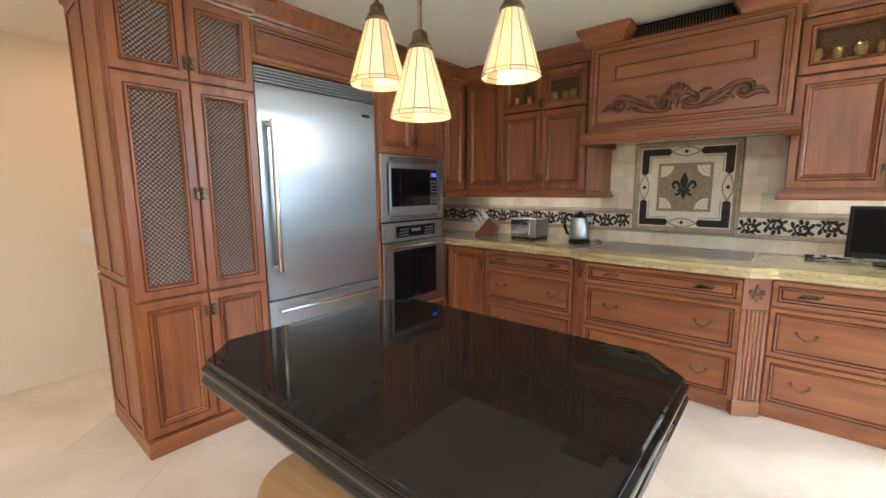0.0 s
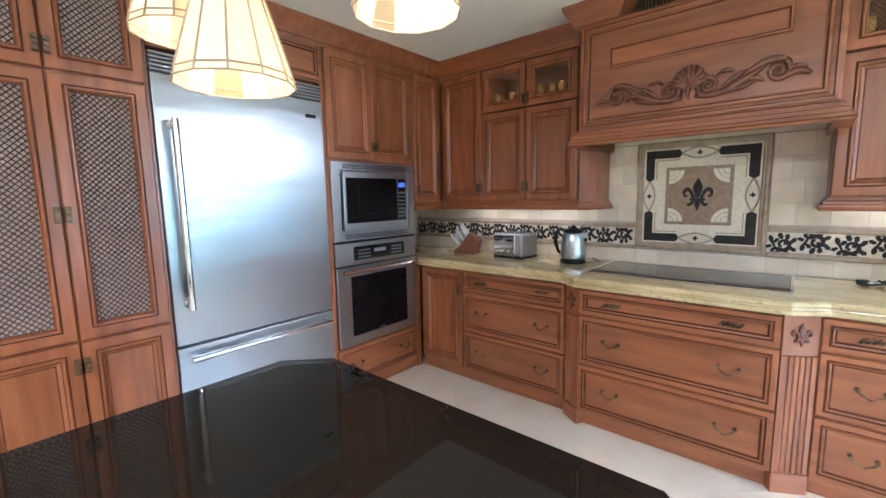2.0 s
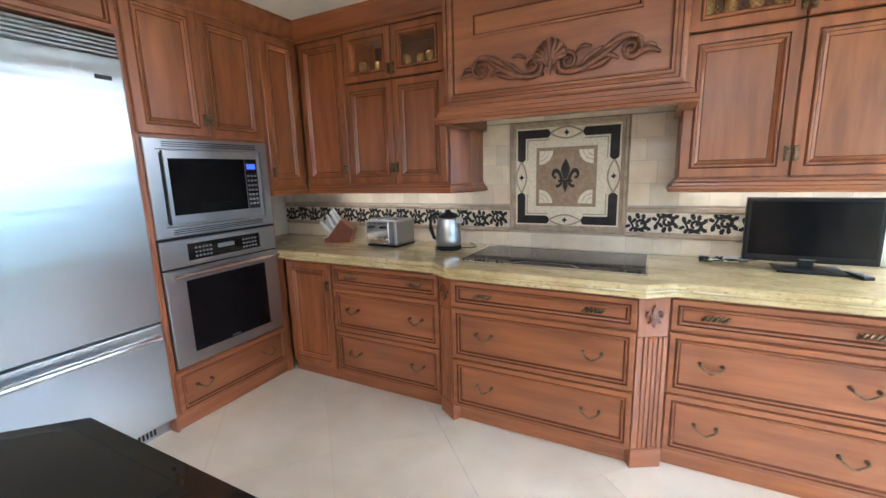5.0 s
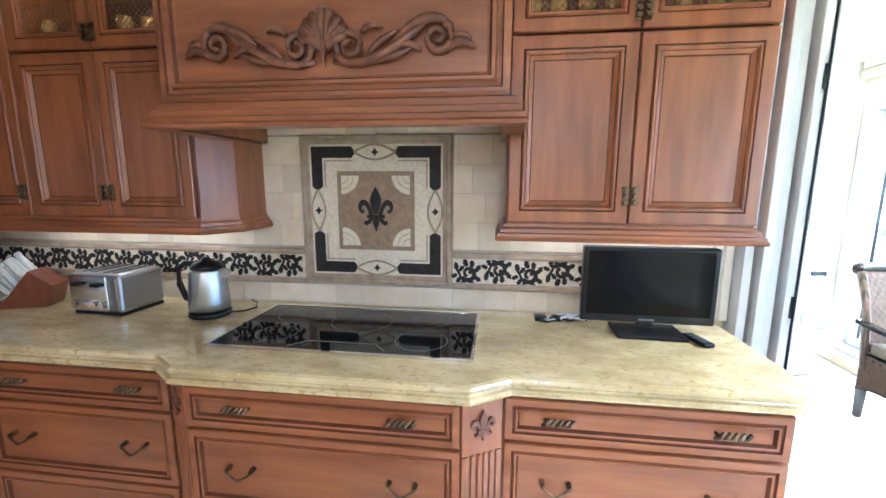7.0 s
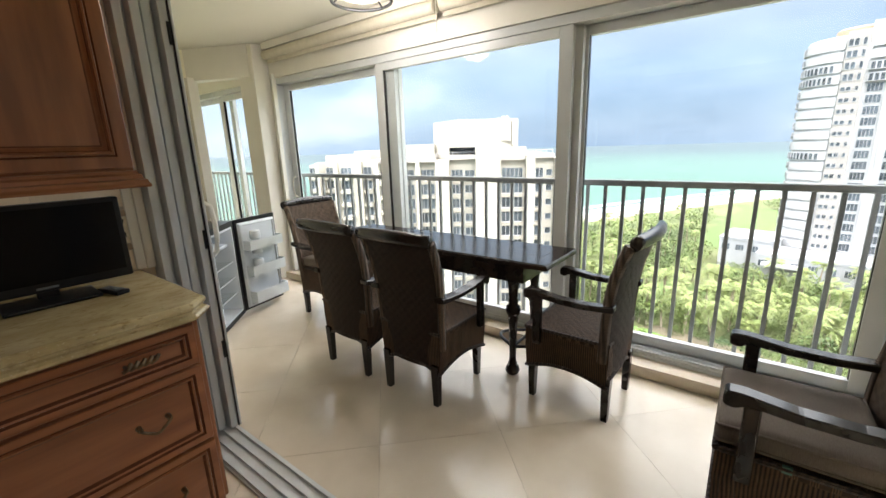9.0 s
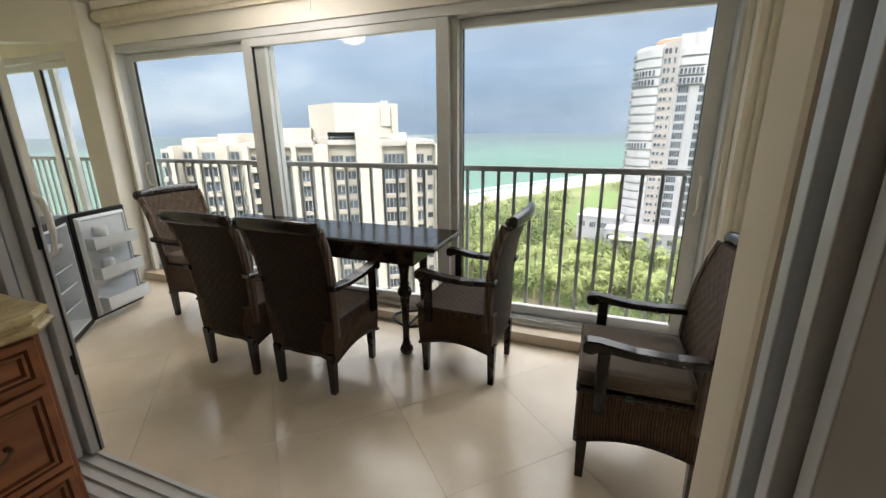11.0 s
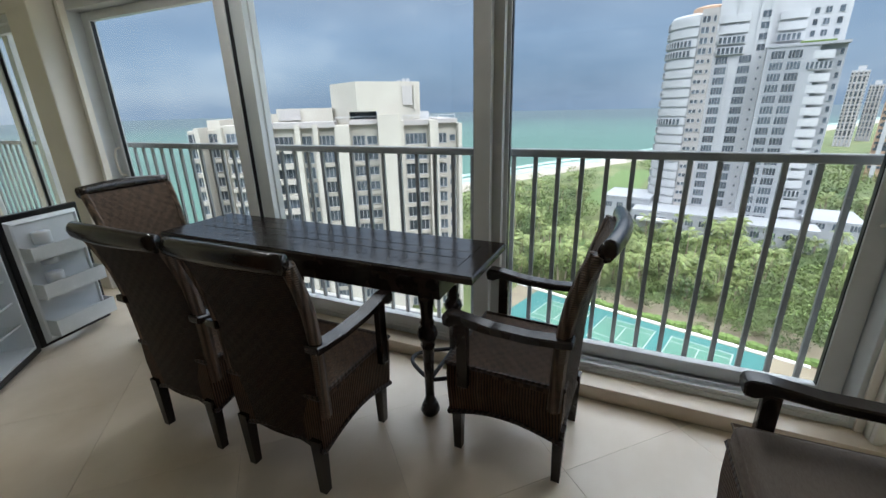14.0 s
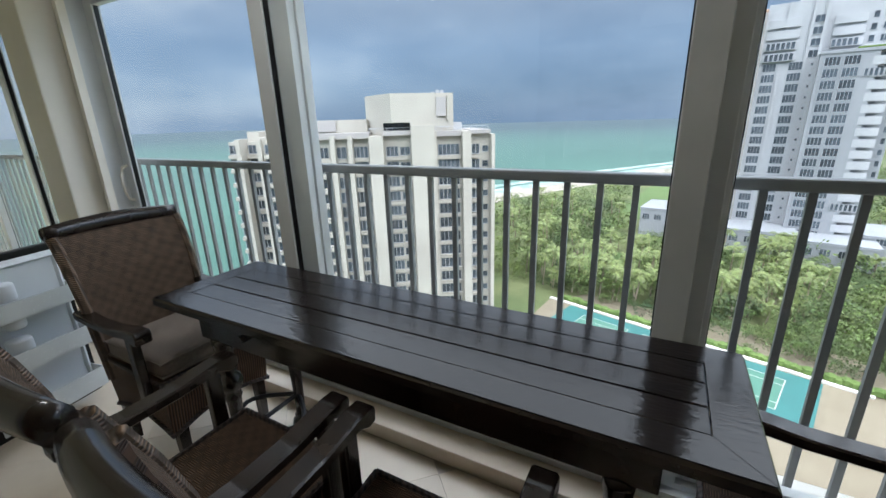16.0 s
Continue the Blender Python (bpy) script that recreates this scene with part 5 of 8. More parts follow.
def build_island():
    isl = thing("kitchen_island", pose(0, 0, 0), "cream painted island with a thick black granite top", "kitchen island")
    x0, x1, y0, y1, c = -1.422, -0.148, 0.42, 1.338, 0.122
    line = [(x0 + c, y0), (x1 - c, y0), (x1, y0 + c), (x1, y1 - c), (x1 - c, y1), (x0 + c, y1), (x0, y1 - c), (x0, y0 + c)]
    bm = bmesh.new()
    prism(bm, line, 0.835, 0.8596)
    sweep(bm, line, [(-0.04, 0.775), (0.012, 0.775), (0.018, 0.782), (0.020, 0.792), (0.017, 0.802), (0.014, 0.807), (0.012, 0.813), (0.017, 0.82), (0.018, 0.83), (0.016, 0.837), (0.004, 0.841), (0.003, 0.846), (0.006, 0.852), (0.002, 0.859), (-0.04, 0.86)], closed=True)
    top = part("top", bm, M_GRANITE, isl, "polished black granite with a triple rounded edge")
    part("body", bx(-1.16, -0.33, 0.66, 1.22, 0.09, 0.78, 0.004), M_CREAMP, isl)
    part("plinth", bx(-1.13, -0.36, 0.69, 1.19, 0.0, 0.09), M_CREAMP, isl)
    for a, b in ((-1.15, -0.755), (-0.735, -0.34)):
        bm = bmesh.new()
        panel(bm, a, b, 0.12, 0.76, [(0, 0), (0, -0.010), (0.05, -0.010), (0.056, -0.004), (0.07, -0.008)])
        part("panel", bm, M_CREAMP, isl, m=Matrix.Translation((0, 0.66, 0)))
    for sx in (-1.17, -0.32):
        bm = bmesh.new()
        lathe(bm, [(0.030, 0), (0.034, 0.05), (0.024, 0.08), (0.032, 0.20), (0.036, 0.35), (0.028, 0.55), (0.036, 0.62), (0.030, 0.66), (0.036, 0.70), (0.036, 0.775)], 14, sx, 0.65)
        part("post", bm, M_CREAMP, isl, smooth=True)
    # stool under the overhang
    s = thing("bar_stool", pose(-0.84, 0.52, 0), "round wooden stool seat under the island overhang", "stool")
    bm = bmesh.new()
    lathe(bm, [(0.15, 0.585), (0.165, 0.592), (0.17, 0.605), (0.165, 0.62), (0.15, 0.625)], 28)
    part("seat", bm, M_BLOCKW2, s, smooth=True)
    for k in range(4):
        a = radians(45 + 90 * k)
        bm = bmesh.new()
        tube(bm, [(0.11 * math.cos(a), 0.11 * math.sin(a), 0.59), (0.16 * math.cos(a), 0.16 * math.sin(a), 0.0)], 0.014, 8)
        part("leg", bm, M_BLOCKW2, s)


M_BLOCKW2 = mat("honey_oak", (0.34, 0.19, 0.08), (0.26, 0.14, 0.055), 8.0, 0.4, stretch=(1, 6, 6))


def shade_mat():
    m, nt, b = node_mat("amber_shade")
    N, L = nt.nodes.new, nt.links.new
    tc = N("ShaderNodeTexCoord")
    n = N("ShaderNodeTexNoise")
    n.inputs["Scale"].default_value = 12
    L(tc.outputs["Object"], n.inputs["Vector"])
    r = N("ShaderNodeValToRGB")
    r.color_ramp.elements[0].color, r.color_ramp.elements[1].color = (0.78, 0.54, 0.24, 1), (0.93, 0.82, 0.58, 1)
    ge = N("ShaderNodeObjectInfo")
    mx = N("ShaderNodeMix")
    mx.inputs["Factor"].default_value = 0.55
    L(n.outputs["Fac"], mx.inputs["A"])
    L(ge.outputs["Random"], mx.inputs["B"])
    L(mx.outputs["Result"], r.inputs["Fac"])
    L(r.outputs["Color"], b.inputs["Base Color"])
    L(r.outputs["Color"], b.inputs["Emission Color"])
    b.inputs["Emission Strength"].default_value = 0.006
    b.inputs["Roughness"].default_value = 0.35
    return m


def build_pendants():
    shade = shade_mat()
    bulb = glowing("bulb", (1.0, 0.86, 0.62), 0.3)
    for x, y, z in ((-0.960, 0.850, 1.695), (-0.788, 0.852, 1.58), (-0.618, 1.056, 1.70)):
        p = thing("pendant_lamp", pose(x, y, z), "hanging lamp with a pleated amber glass shade", "pendant lamp", "pendant lamps over the island")
        seg = 12
        prof = [(0.086, 0.0), (0.083, 0.012), (0.066, 0.07), (0.048, 0.13), (0.031, 0.183)]
        holder = None
        for k in range(seg):
            if holder is None:
                bm = bmesh.new()
                cols = [[bm.verts.new((q * math.cos(2 * math.pi * e / seg), q * math.sin(2 * math.pi * e / seg), h)) for q, h in prof] for e in (0, 1)]
                for i in range(len(prof) - 1):
                    bm.faces.new((cols[0][i], cols[1][i], cols[1][i + 1], cols[0][i + 1]))
                bmesh.ops.solidify(bm, geom=bm.faces[:], thickness=0.003)
                holder = part("shade_pane", bm, shade, p, "amber glass pane")
            else:
                share(holder, "shade_pane", p, pose(0, 0, 0, 0, 0, 360 * k / seg))
        bm = bmesh.new()
        for k in range(seg):
            c, s = math.cos(2 * math.pi * k / seg), math.sin(2 * math.pi * k / seg)
            tube(bm, [(q * 1.01 * c, q * 1.01 * s, h) for q, h in prof], 0.0017, 5)
        for q, h in (prof[0], prof[1]):
            tube(bm, [(q * 1.01 * math.cos(2 * math.pi * k / seg), q * 1.01 * math.sin(2 * math.pi * k / seg), h) for k in range(seg + 1)], 0.0016, 5)
        part("ribs", bm, M_TRIM, p)
        bm = bmesh.new()
        lathe(bm, [(0.034, 0.180), (0.036, 0.186), (0.030, 0.196), (0.024, 0.205), (0.021, 0.225), (0.012, 0.232), (0.007, 0.236)], 14)
        part("cap", bm, M_BRONZE, p, smooth=True)
        part("rod", tube(bmesh.new(), [(0, 0, 0.23), (0, 0, CEIL - z - 0.02)], 0.006, 8), M_BRONZE, p)
        part("canopy", lathe(bmesh.new(), [(0.055, CEIL - z - 0.022), (0.06, CEIL - z - 0.012), (0.06, CEIL - z)], 20), M_BRONZE, p)
        part("bulb", lathe(bmesh.new(), [(0.006, 0.05), (0.022, 0.06), (0.028, 0.08), (0.022, 0.105), (0.012, 0.125), (0.012, 0.17)], 12), bulb, p, smooth=True)
        lamp("pendant_light", "POINT", (x, y, z + 0.03), 0.06, (1.0, 0.78, 0.5), 0.04)


def build_counter_things():
    # knife block
    k = thing("knife_block", pose(-2.27, 3.39, 0.9205, 0, 0, 22), "mahogany knife block full of white-handled knives", "knife block")
    bm = bmesh.new()
    prism(bm, [(-0.075, 0.0), (0.095, 0.0), (0.125, 0.10), (0.035, 0.175), (-0.075, 0.035)], -0.062, 0.062, axis="y")
    part("body", bm, M_BLOCKW, k)
    part("front_plate", bx(-0.10, 0.02, -0.064, 0.064, 0.0, 0.034, 0.003), M_BLOCKW, k)
    part("label_plate", bx(-0.04, 0.03, -0.055, 0.055, 0.0, 0.004), M_KNIFEW, k, m=pose(-0.075, 0, 0.050, 0, -28, 0))
    rnd = random.Random(2)
    for i in range(3):
        for j in range(4):
            u, v = 0.22 + 0.29 * i, -0.046 + 0.031 * j
            bx0, bz0 = -0.075 + 0.11 * u, 0.035 + 0.14 * u
            bm = bmesh.new()
            box(bm, -0.012, 0.012, -0.0095, 0.0095, 0.010, 0.105 + rnd.uniform(-0.015, 0.022), 0.005)
            box(bm, -0.0085, 0.0085, -0.006, 0.006, -0.012, 0.014)
            part("knife_handle", bm, M_KNIFEW, k, m=pose(bx0, v, bz0, rnd.uniform(-4, 4), -33 + rnd.uniform(-6, 6), 0))
    # toaster
    t = thing("toaster", pose(-1.80, 3.39, 0.9205, 0, 0, -4), "four-slot brushed steel toaster with black trim", "toaster")
    bm = bx(-0.135, 0.135, -0.10, 0.13, 0.012, 0.19, 0.018)
    part("body", bm, M_STEELH, t)
    part("base", bx(-0.13, 0.13, -0.095, 0.125, 0.0, 0.014, 0.003), M_BLACK, t)
    for x in (-0.085, -0.035, 0.035, 0.085):
        part("slot", bx(x - 0.013, x + 0.013, -0.07, 0.105, 0.186, 0.192), M_BLACK, t)
    part("front_plate", bx(-0.125, 0.075, -0.108, -0.098, 0.022, 0.178, 0.004), M_CHROME, t)
    for x in (-0.075, 0.030):
        part("lever", bx(x - 0.022, x + 0.022, -0.128, -0.106, 0.135, 0.148, 0.005), M_BLACK, t)
        for dx in (-0.022, 0.022):
            b = bmesh.new()
            lathe_y(b, x + dx, 0.052, 0.015, -0.122, -0.106, 14)
            part("knob", b, M_CHROME, t)
    # kettle
    k = thing("electric_kettle", pose(-1.31, 3.37, 0.9205) @ Matrix.Diagonal((1.1, 1.1, 1.08, 1)), "brushed steel electric kettle with black handle", "kettle")
    part("power_base", lathe(bmesh.new(), [(0.075, 0.0), (0.082, 0.006), (0.080, 0.020), (0.07, 0.026)], 24), M_BLACK, k, smooth=True)
    part("body", lathe(bmesh.new(), [(0.074, 0.027), (0.077, 0.035), (0.077, 0.06), (0.072, 0.13), (0.063, 0.19), (0.060, 0.20)], 28), M_STEEL, k, smooth=True)
    part("lid", lathe(bmesh.new(), [(0.060, 0.200), (0.062, 0.206), (0.050, 0.222), (0.020, 0.232), (0.016, 0.24), (0.010, 0.246)], 24), M_BLACK, k, smooth=True)
    part("handle", tube(bmesh.new(), [(-0.05, 0, 0.215), (-0.085, -0.01, 0.22), (-0.115, -0.015, 0.195), (-0.115, -0.015, 0.13), (-0.095, -0.01, 0.07), (-0.072, 0, 0.055)], 0.014, 10, squash=0.8), M_BLACK, k, smooth=True)
    bm = bmesh.new()
    prism(bm, [(0.05, -0.018), (0.098, 0.0), (0.05, 0.018)], 0.165, 0.2)
    part("spout", bm, M_STEEL, k)
    part("cord", tube(bmesh.new(), [(0.07, 0.02, 0.008), (0.12, 0.05, 0.006), (0.14, 0.10, 0.006), (0.10, 0.17, 0.006), (0.05, 0.21, 0.006)], 0.0035, 6), M_BLACK, k)
    # television
    t = thing("television", pose(0.575, 3.42, 0.9205, 0, 0, -1.5), "small black flat screen television on a stand", "television")
    part("housing", bx(-0.255, 0.255, 0.0, 0.045, 0.035, 0.345, 0.006), M_BLACK, t)
    part("screen", bx(-0.236, 0.236, -0.004, 0.001, 0.068, 0.328, 0.001), M_SCREEN, t, "dark switched-off screen")
    part("badge", bx(-0.03, 0.03, -0.003, 0.0, 0.046, 0.053), M_WHITEP_DIM, t)
    part("neck", bx(-0.03, 0.03, 0.015, 0.045, 0.01, 0.06, 0.004), M_BLACK, t)
    part("foot", bx(-0.13, 0.13, -0.10, 0.07, 0.0, 0.012, 0.005), M_BLACK, t)
    r = thing("remote_control", pose(0.735, 3.33, 0.9205, 0, 0, 15), "black remote control lying on the worktop", "remote")
    part("body", bx(-0.022, 0.022, -0.06, 0.06, 0.0, 0.016, 0.004), M_BLACK, r)
    key = part("button", bx(-0.0035, 0.0035, -0.005, 0.005, 0.0155, 0.0175), M_WHITEP_DIM, r, m=Matrix.Translation((-0.011, -0.035, 0)))
    for i in range(3):
        for j in range(4):
            if i or j:
                share(key, "button", r, Matrix.Translation((-0.011 + 0.011 * i, -0.035 + 0.02 * j, 0)))
    c = thing("cable_bundle", pose(0.26, 3.50, 0.9205), "tangle of black and white cables behind the television", "cables")
    rnd = random.Random(7)
    for i in range(5):
        pts = [(0.10 * math.cos(a * 1.3 + i) + 0.02 * i, 0.045 * math.sin(a * 1.7 + i), 0.006 + 0.012 * rnd.random() + 0.004 * i) for a in [0.5 * q for q in range(12)]]
        if i == 4:
            pts += [(0.14, 0.06, 0.05), (0.17, 0.09, 0.10)]
        part("cable", tube(bmesh.new(), pts, 0.0038, 6), M_KNIFEW if i in (1, 4) else M_BLACK, c)
    part("plug", bx(-0.12, -0.07, -0.02, 0.02, 0, 0.025, 0.006), M_BLACK, c)


def unseen_downlight(x, y, z, watts, color=(1.0, 0.97, 0.92)):
    """Ceiling light added out of view to brighten the rooms: a trim ring, a lit lens, and its lamp."""
    d = thing("recessed_light", pose(x, y, z), "unseen round ceiling light added to brighten the rooms", "ceiling light", "recessed lights of the kitchen")
    bm = bmesh.new()
    tube(bm, [(0.075 * math.cos(2 * math.pi * k / 24), 0.075 * math.sin(2 * math.pi * k / 24), -0.004) for k in range(25)], 0.010, 6)
    part("trim_ring", bm, M_TRIMW, d)
    part("lens", lathe(bmesh.new(), [(0.066, -0.006), (0.066, -0.001)], 20), M_LENS, d)
    lamp("recessed_lamp", "AREA", (x, y, z - 0.012), watts, color, 0.12)


M_PUCK = glowing("puck_lens", (1.0, 0.8, 0.5), 0.06)
# glow for the lenses of the added ceiling lights
M_LENS = glowing("lit_lens", (1.0, 0.9, 0.75), 0.8)


def build_lights():
    # kitchen fill lamps, added out of view; no such fixtures are known
    for x, y in ((-1.9, -0.9), (-0.6, -0.9), (0.55, -0.7), (-1.9, -2.2), (0.0, -2.2)):
        unseen_downlight(x, y, CEIL, 0.3 if x < -1.5 else 1.8)
    # passage lamps, inferred from the warm wall and floor; their fixtures are unseen
    unseen_downlight(-3.52, -0.6, 2.40, 0.26, (1.0, 0.50, 0.22))
    unseen_downlight(-3.52, 1.0, 2.40, 0.24, (1.0, 0.50, 0.22))
    for x, y in ((-1.83, 3.315), (-1.44, 3.315), (0.22, 3.345), (0.65, 3.345)):
        p = thing("puck_light", pose(x, y, 2.338), "small puck light under the cabinet top", "cabinet light", "puck lights in the wall cabinets")
        part("body", lathe(bmesh.new(), [(0.025, -0.010), (0.030, -0.006), (0.030, 0.0)], 14), M_PUCK, p)
        lamp("puck_lamp", "POINT", (x, y, 2.322), 0.03, (1.0, 0.74, 0.42), 0.02)


def added_strip(x0, x1, y, z, watts):
    """Slim lit strip added under a wall cabinet to brighten the backsplash; no fixture is seen."""
    u = thing("under_cabinet_light", pose((x0 + x1) / 2, y, z), "slim light strip added under the wall cabinet to brighten the tiles", "cabinet light", "light strips under the wall cabinets")
    w = (x1 - x0) / 2
    part("housing", bx(-w, w, -0.02, 0.02, 0.0, 0.012, 0.003), M_TRIMW, u)
    part("lens", bx(-w + 0.01, w - 0.01, -0.014, 0.014, -0.004, 0.0), M_PUCK, u)
    ob = lamp("strip_lamp", "AREA", ((x0 + x1) / 2, y, z - 0.008), watts, (1.0, 0.92, 0.78), 2 * w)
    ob.data.shape, ob.data.size_y = "RECTANGLE", 0.03


build_setting()
build_lights()
# fill light for the tiles below the wall cabinets
added_strip(-2.35, -1.30, 3.50, 1.320, 0.06)
added_strip(0.08, 0.80, 3.52, 1.350, 0.05)
build_tall_units()
build_refrigerator()
build_ovens()
build_uppers()
build_hood()
build_base()
build_island()
build_pendants()
build_counter_things()

# ---- balcony room ----
WIN_X = 3.0


def stile(bm, x, y0, y1, z0, z1, d=0.045):
    box(bm, x, x + d, y0, y1, z0, z1, 0.003)


def window_bay(name, y0, y1, panels, label, handles=()):
    """Sliding windows: an outer frame, then panels of (y0, y1, x)."""
    w = tagged(new(name), label, "sliding window", kind="structure")
    bm = bmesh.new()
    stile(bm, 2.95, y0, y0 + 0.05, 0.078, 2.158, 0.14)
    stile(bm, 2.95, y1 - 0.05, y1, 0.078, 2.158, 0.14)
    box(bm, 2.95, 3.09, y0 + 0.05, y1 - 0.05, 2.10, 2.158, 0.003)
    box(bm, 2.95, 3.09, y0 + 0.05, y1 - 0.05, 0.078, 0.105, 0.003)
    for x in (2.958, 3.015, 3.075):
        box(bm, x, x + 0.007, y0 + 0.05, y1 - 0.05, 0.105, 0.125)
    part("window_frame", bm, M_ALU, w)
    for a, b, x in panels:
        bm = bmesh.new()
        for c, d in ((a, a + 0.085), (b - 0.085, b)):
            stile(bm, x, c, d, 0.126, 2.098)
        box(bm, x, x + 0.045, a + 0.085, b - 0.085, 2.04, 2.098, 0.003)
        box(bm, x, x + 0.045, a + 0.085, b - 0.085, 0.126, 0.19, 0.003)
        f = part("sash", bm, M_ALU, w)
        g = part("pane", bx(x + 0.019, x + 0.025, a + 0.08, b - 0.08, 0.185, 2.045), M_GLASS, f)
        g.visible_shadow = False
        bm = bmesh.new()
        for yy in (a + 0.085, b - 0.089):
            box(bm, x + 0.010, x + 0.034, yy, yy + 0.004, 0.19, 2.04)
        part("gasket", bm, M_BLACK, f)
    for y, x in handles:
        bm = bmesh.new()
        tube(bm, [(x, y, 0.92), (x - 0.03, y, 0.93), (x - 0.045, y, 0.98), (x - 0.048, y, 1.03), (x - 0.045, y, 1.08), (x - 0.03, y, 1.13), (x, y, 1.14)], 0.009, 8)
        part("handle", bm, M_TRIMW, w, smooth=True)
    return w


def build_windows():
    window_bay("window_main", 0.83, 5.68, [(0.885, 2.465, 3.045), (2.447, 4.142, 2.957), (3.955, 5.625, 3.045)], "wide white aluminium sliding windows facing the sea", [(0.93, 3.045), (5.58, 3.045)])
    window_bay("window_north", 5.98, 9.38, [(6.04, 6.95, 2.985), (6.72, 8.10, 3.035), (7.88, 9.32, 2.985)], "white aluminium sliding windows past the corner opening")
    window_bay("window_south", -1.48, 0.655, [(-1.42, -0.44, 2.985), (-0.46, 0.64, 3.035)], "white aluminium sliding windows beside the pier")
    for y0, y1 in ((2.40, 2.515), (3.965, 4.125)):
        bm = bx(3.003, 3.044, y0, y1, 0.126, 2.098, 0.002)
        tagged(part("window_post", bm, M_ALU), "grey aluminium interlock between sliding panels", "post", kind="structure")
    # steps of the frame beside the piers
    bm = bmesh.new()
    for k, (y0, y1) in enumerate(((5.60, 5.64), (5.64, 5.66), (0.832, 0.862))):
        box(bm, 2.905 + 0.015 * k, 2.949, y0, y1, 0.078, 2.2, 0.003)
    tagged(part("trim_window", bm, M_TRIMW), "stepped painted trim beside the windows", "trim", kind="structure")
    for y0, y1 in ((0.95, 3.35), (3.40, 5.60)):
        b = thing("roller_blind", pose(2.855, y0, 2.365), "rolled-up cream roller blind under the ceiling", "roller blind", "roller blinds over the windows")
        L = y1 - y0
        bm = bmesh.new()
        lathe(bm, [(0.042, 0.0), (0.045, 0.01), (0.045, L - 0.01), (0.042, L)], 18)
        part("roll", bm, M_BLIND, b, m=pose(0, 0, 0, -90, 0, 0), smooth=True)
        part("cassette", bx(-0.03, 0.07, 0.0, L, 0.046, 0.112, 0.004), M_TRIMW, b)
        part("hem_bar", bx(0.018, 0.030, 0.005, L - 0.005, -0.075, -0.035, 0.004), M_BLIND, b)
    bm = bmesh.new()
    tube(bm, [(2.82, 3.37, 2.40), (2.82, 3.37, 2.18)], 0.004, 6)
    tagged(part("blind_cord", bm, M_TRIMW), "white pull cord of the blind", "cord")


M_BLIND = mat("blind_fabric", (0.66, 0.61, 0.50), (0.60, 0.55, 0.44), 20, 0.8, bump=0.2, bscale=160)


def build_railing():
    r = tagged(new("balcony_railing"), "grey painted aluminium balcony railing", "railing", kind="structure")
    part("top_rail", bx(3.20, 3.255, -1.9, 9.8, 1.125, 1.165, 0.008), M_RAIL, r)
    part("bottom_rail", bx(3.21, 3.245, -1.9, 9.8, 0.03, 0.06, 0.004), M_RAIL, r)
    first = part("picket", bx(-0.009, 0.009, -0.011, 0.011, 0.06, 1.125), M_RAIL, r)
    first.matrix_basis = Matrix.Translation((3.227, -1.85, 0))
    k = 1
    while -1.85 + 0.118 * k < 9.8:
        share(first, "picket", r, Matrix.Translation((3.227, -1.85 + 0.118 * k, 0)))
        k += 1
    tagged(part("balcony_edge", bx(3.14, 3.34, -2.2, 10.0, -0.25, 0.028), M_CONCRETE), "pale concrete balcony edge outside the windows", "slab", kind="structure")


M_CONCRETE = mat("pale_concrete", (0.62, 0.60, 0.55), (0.52, 0.50, 0.45), 6, 0.8, bump=0.2, bscale=60)


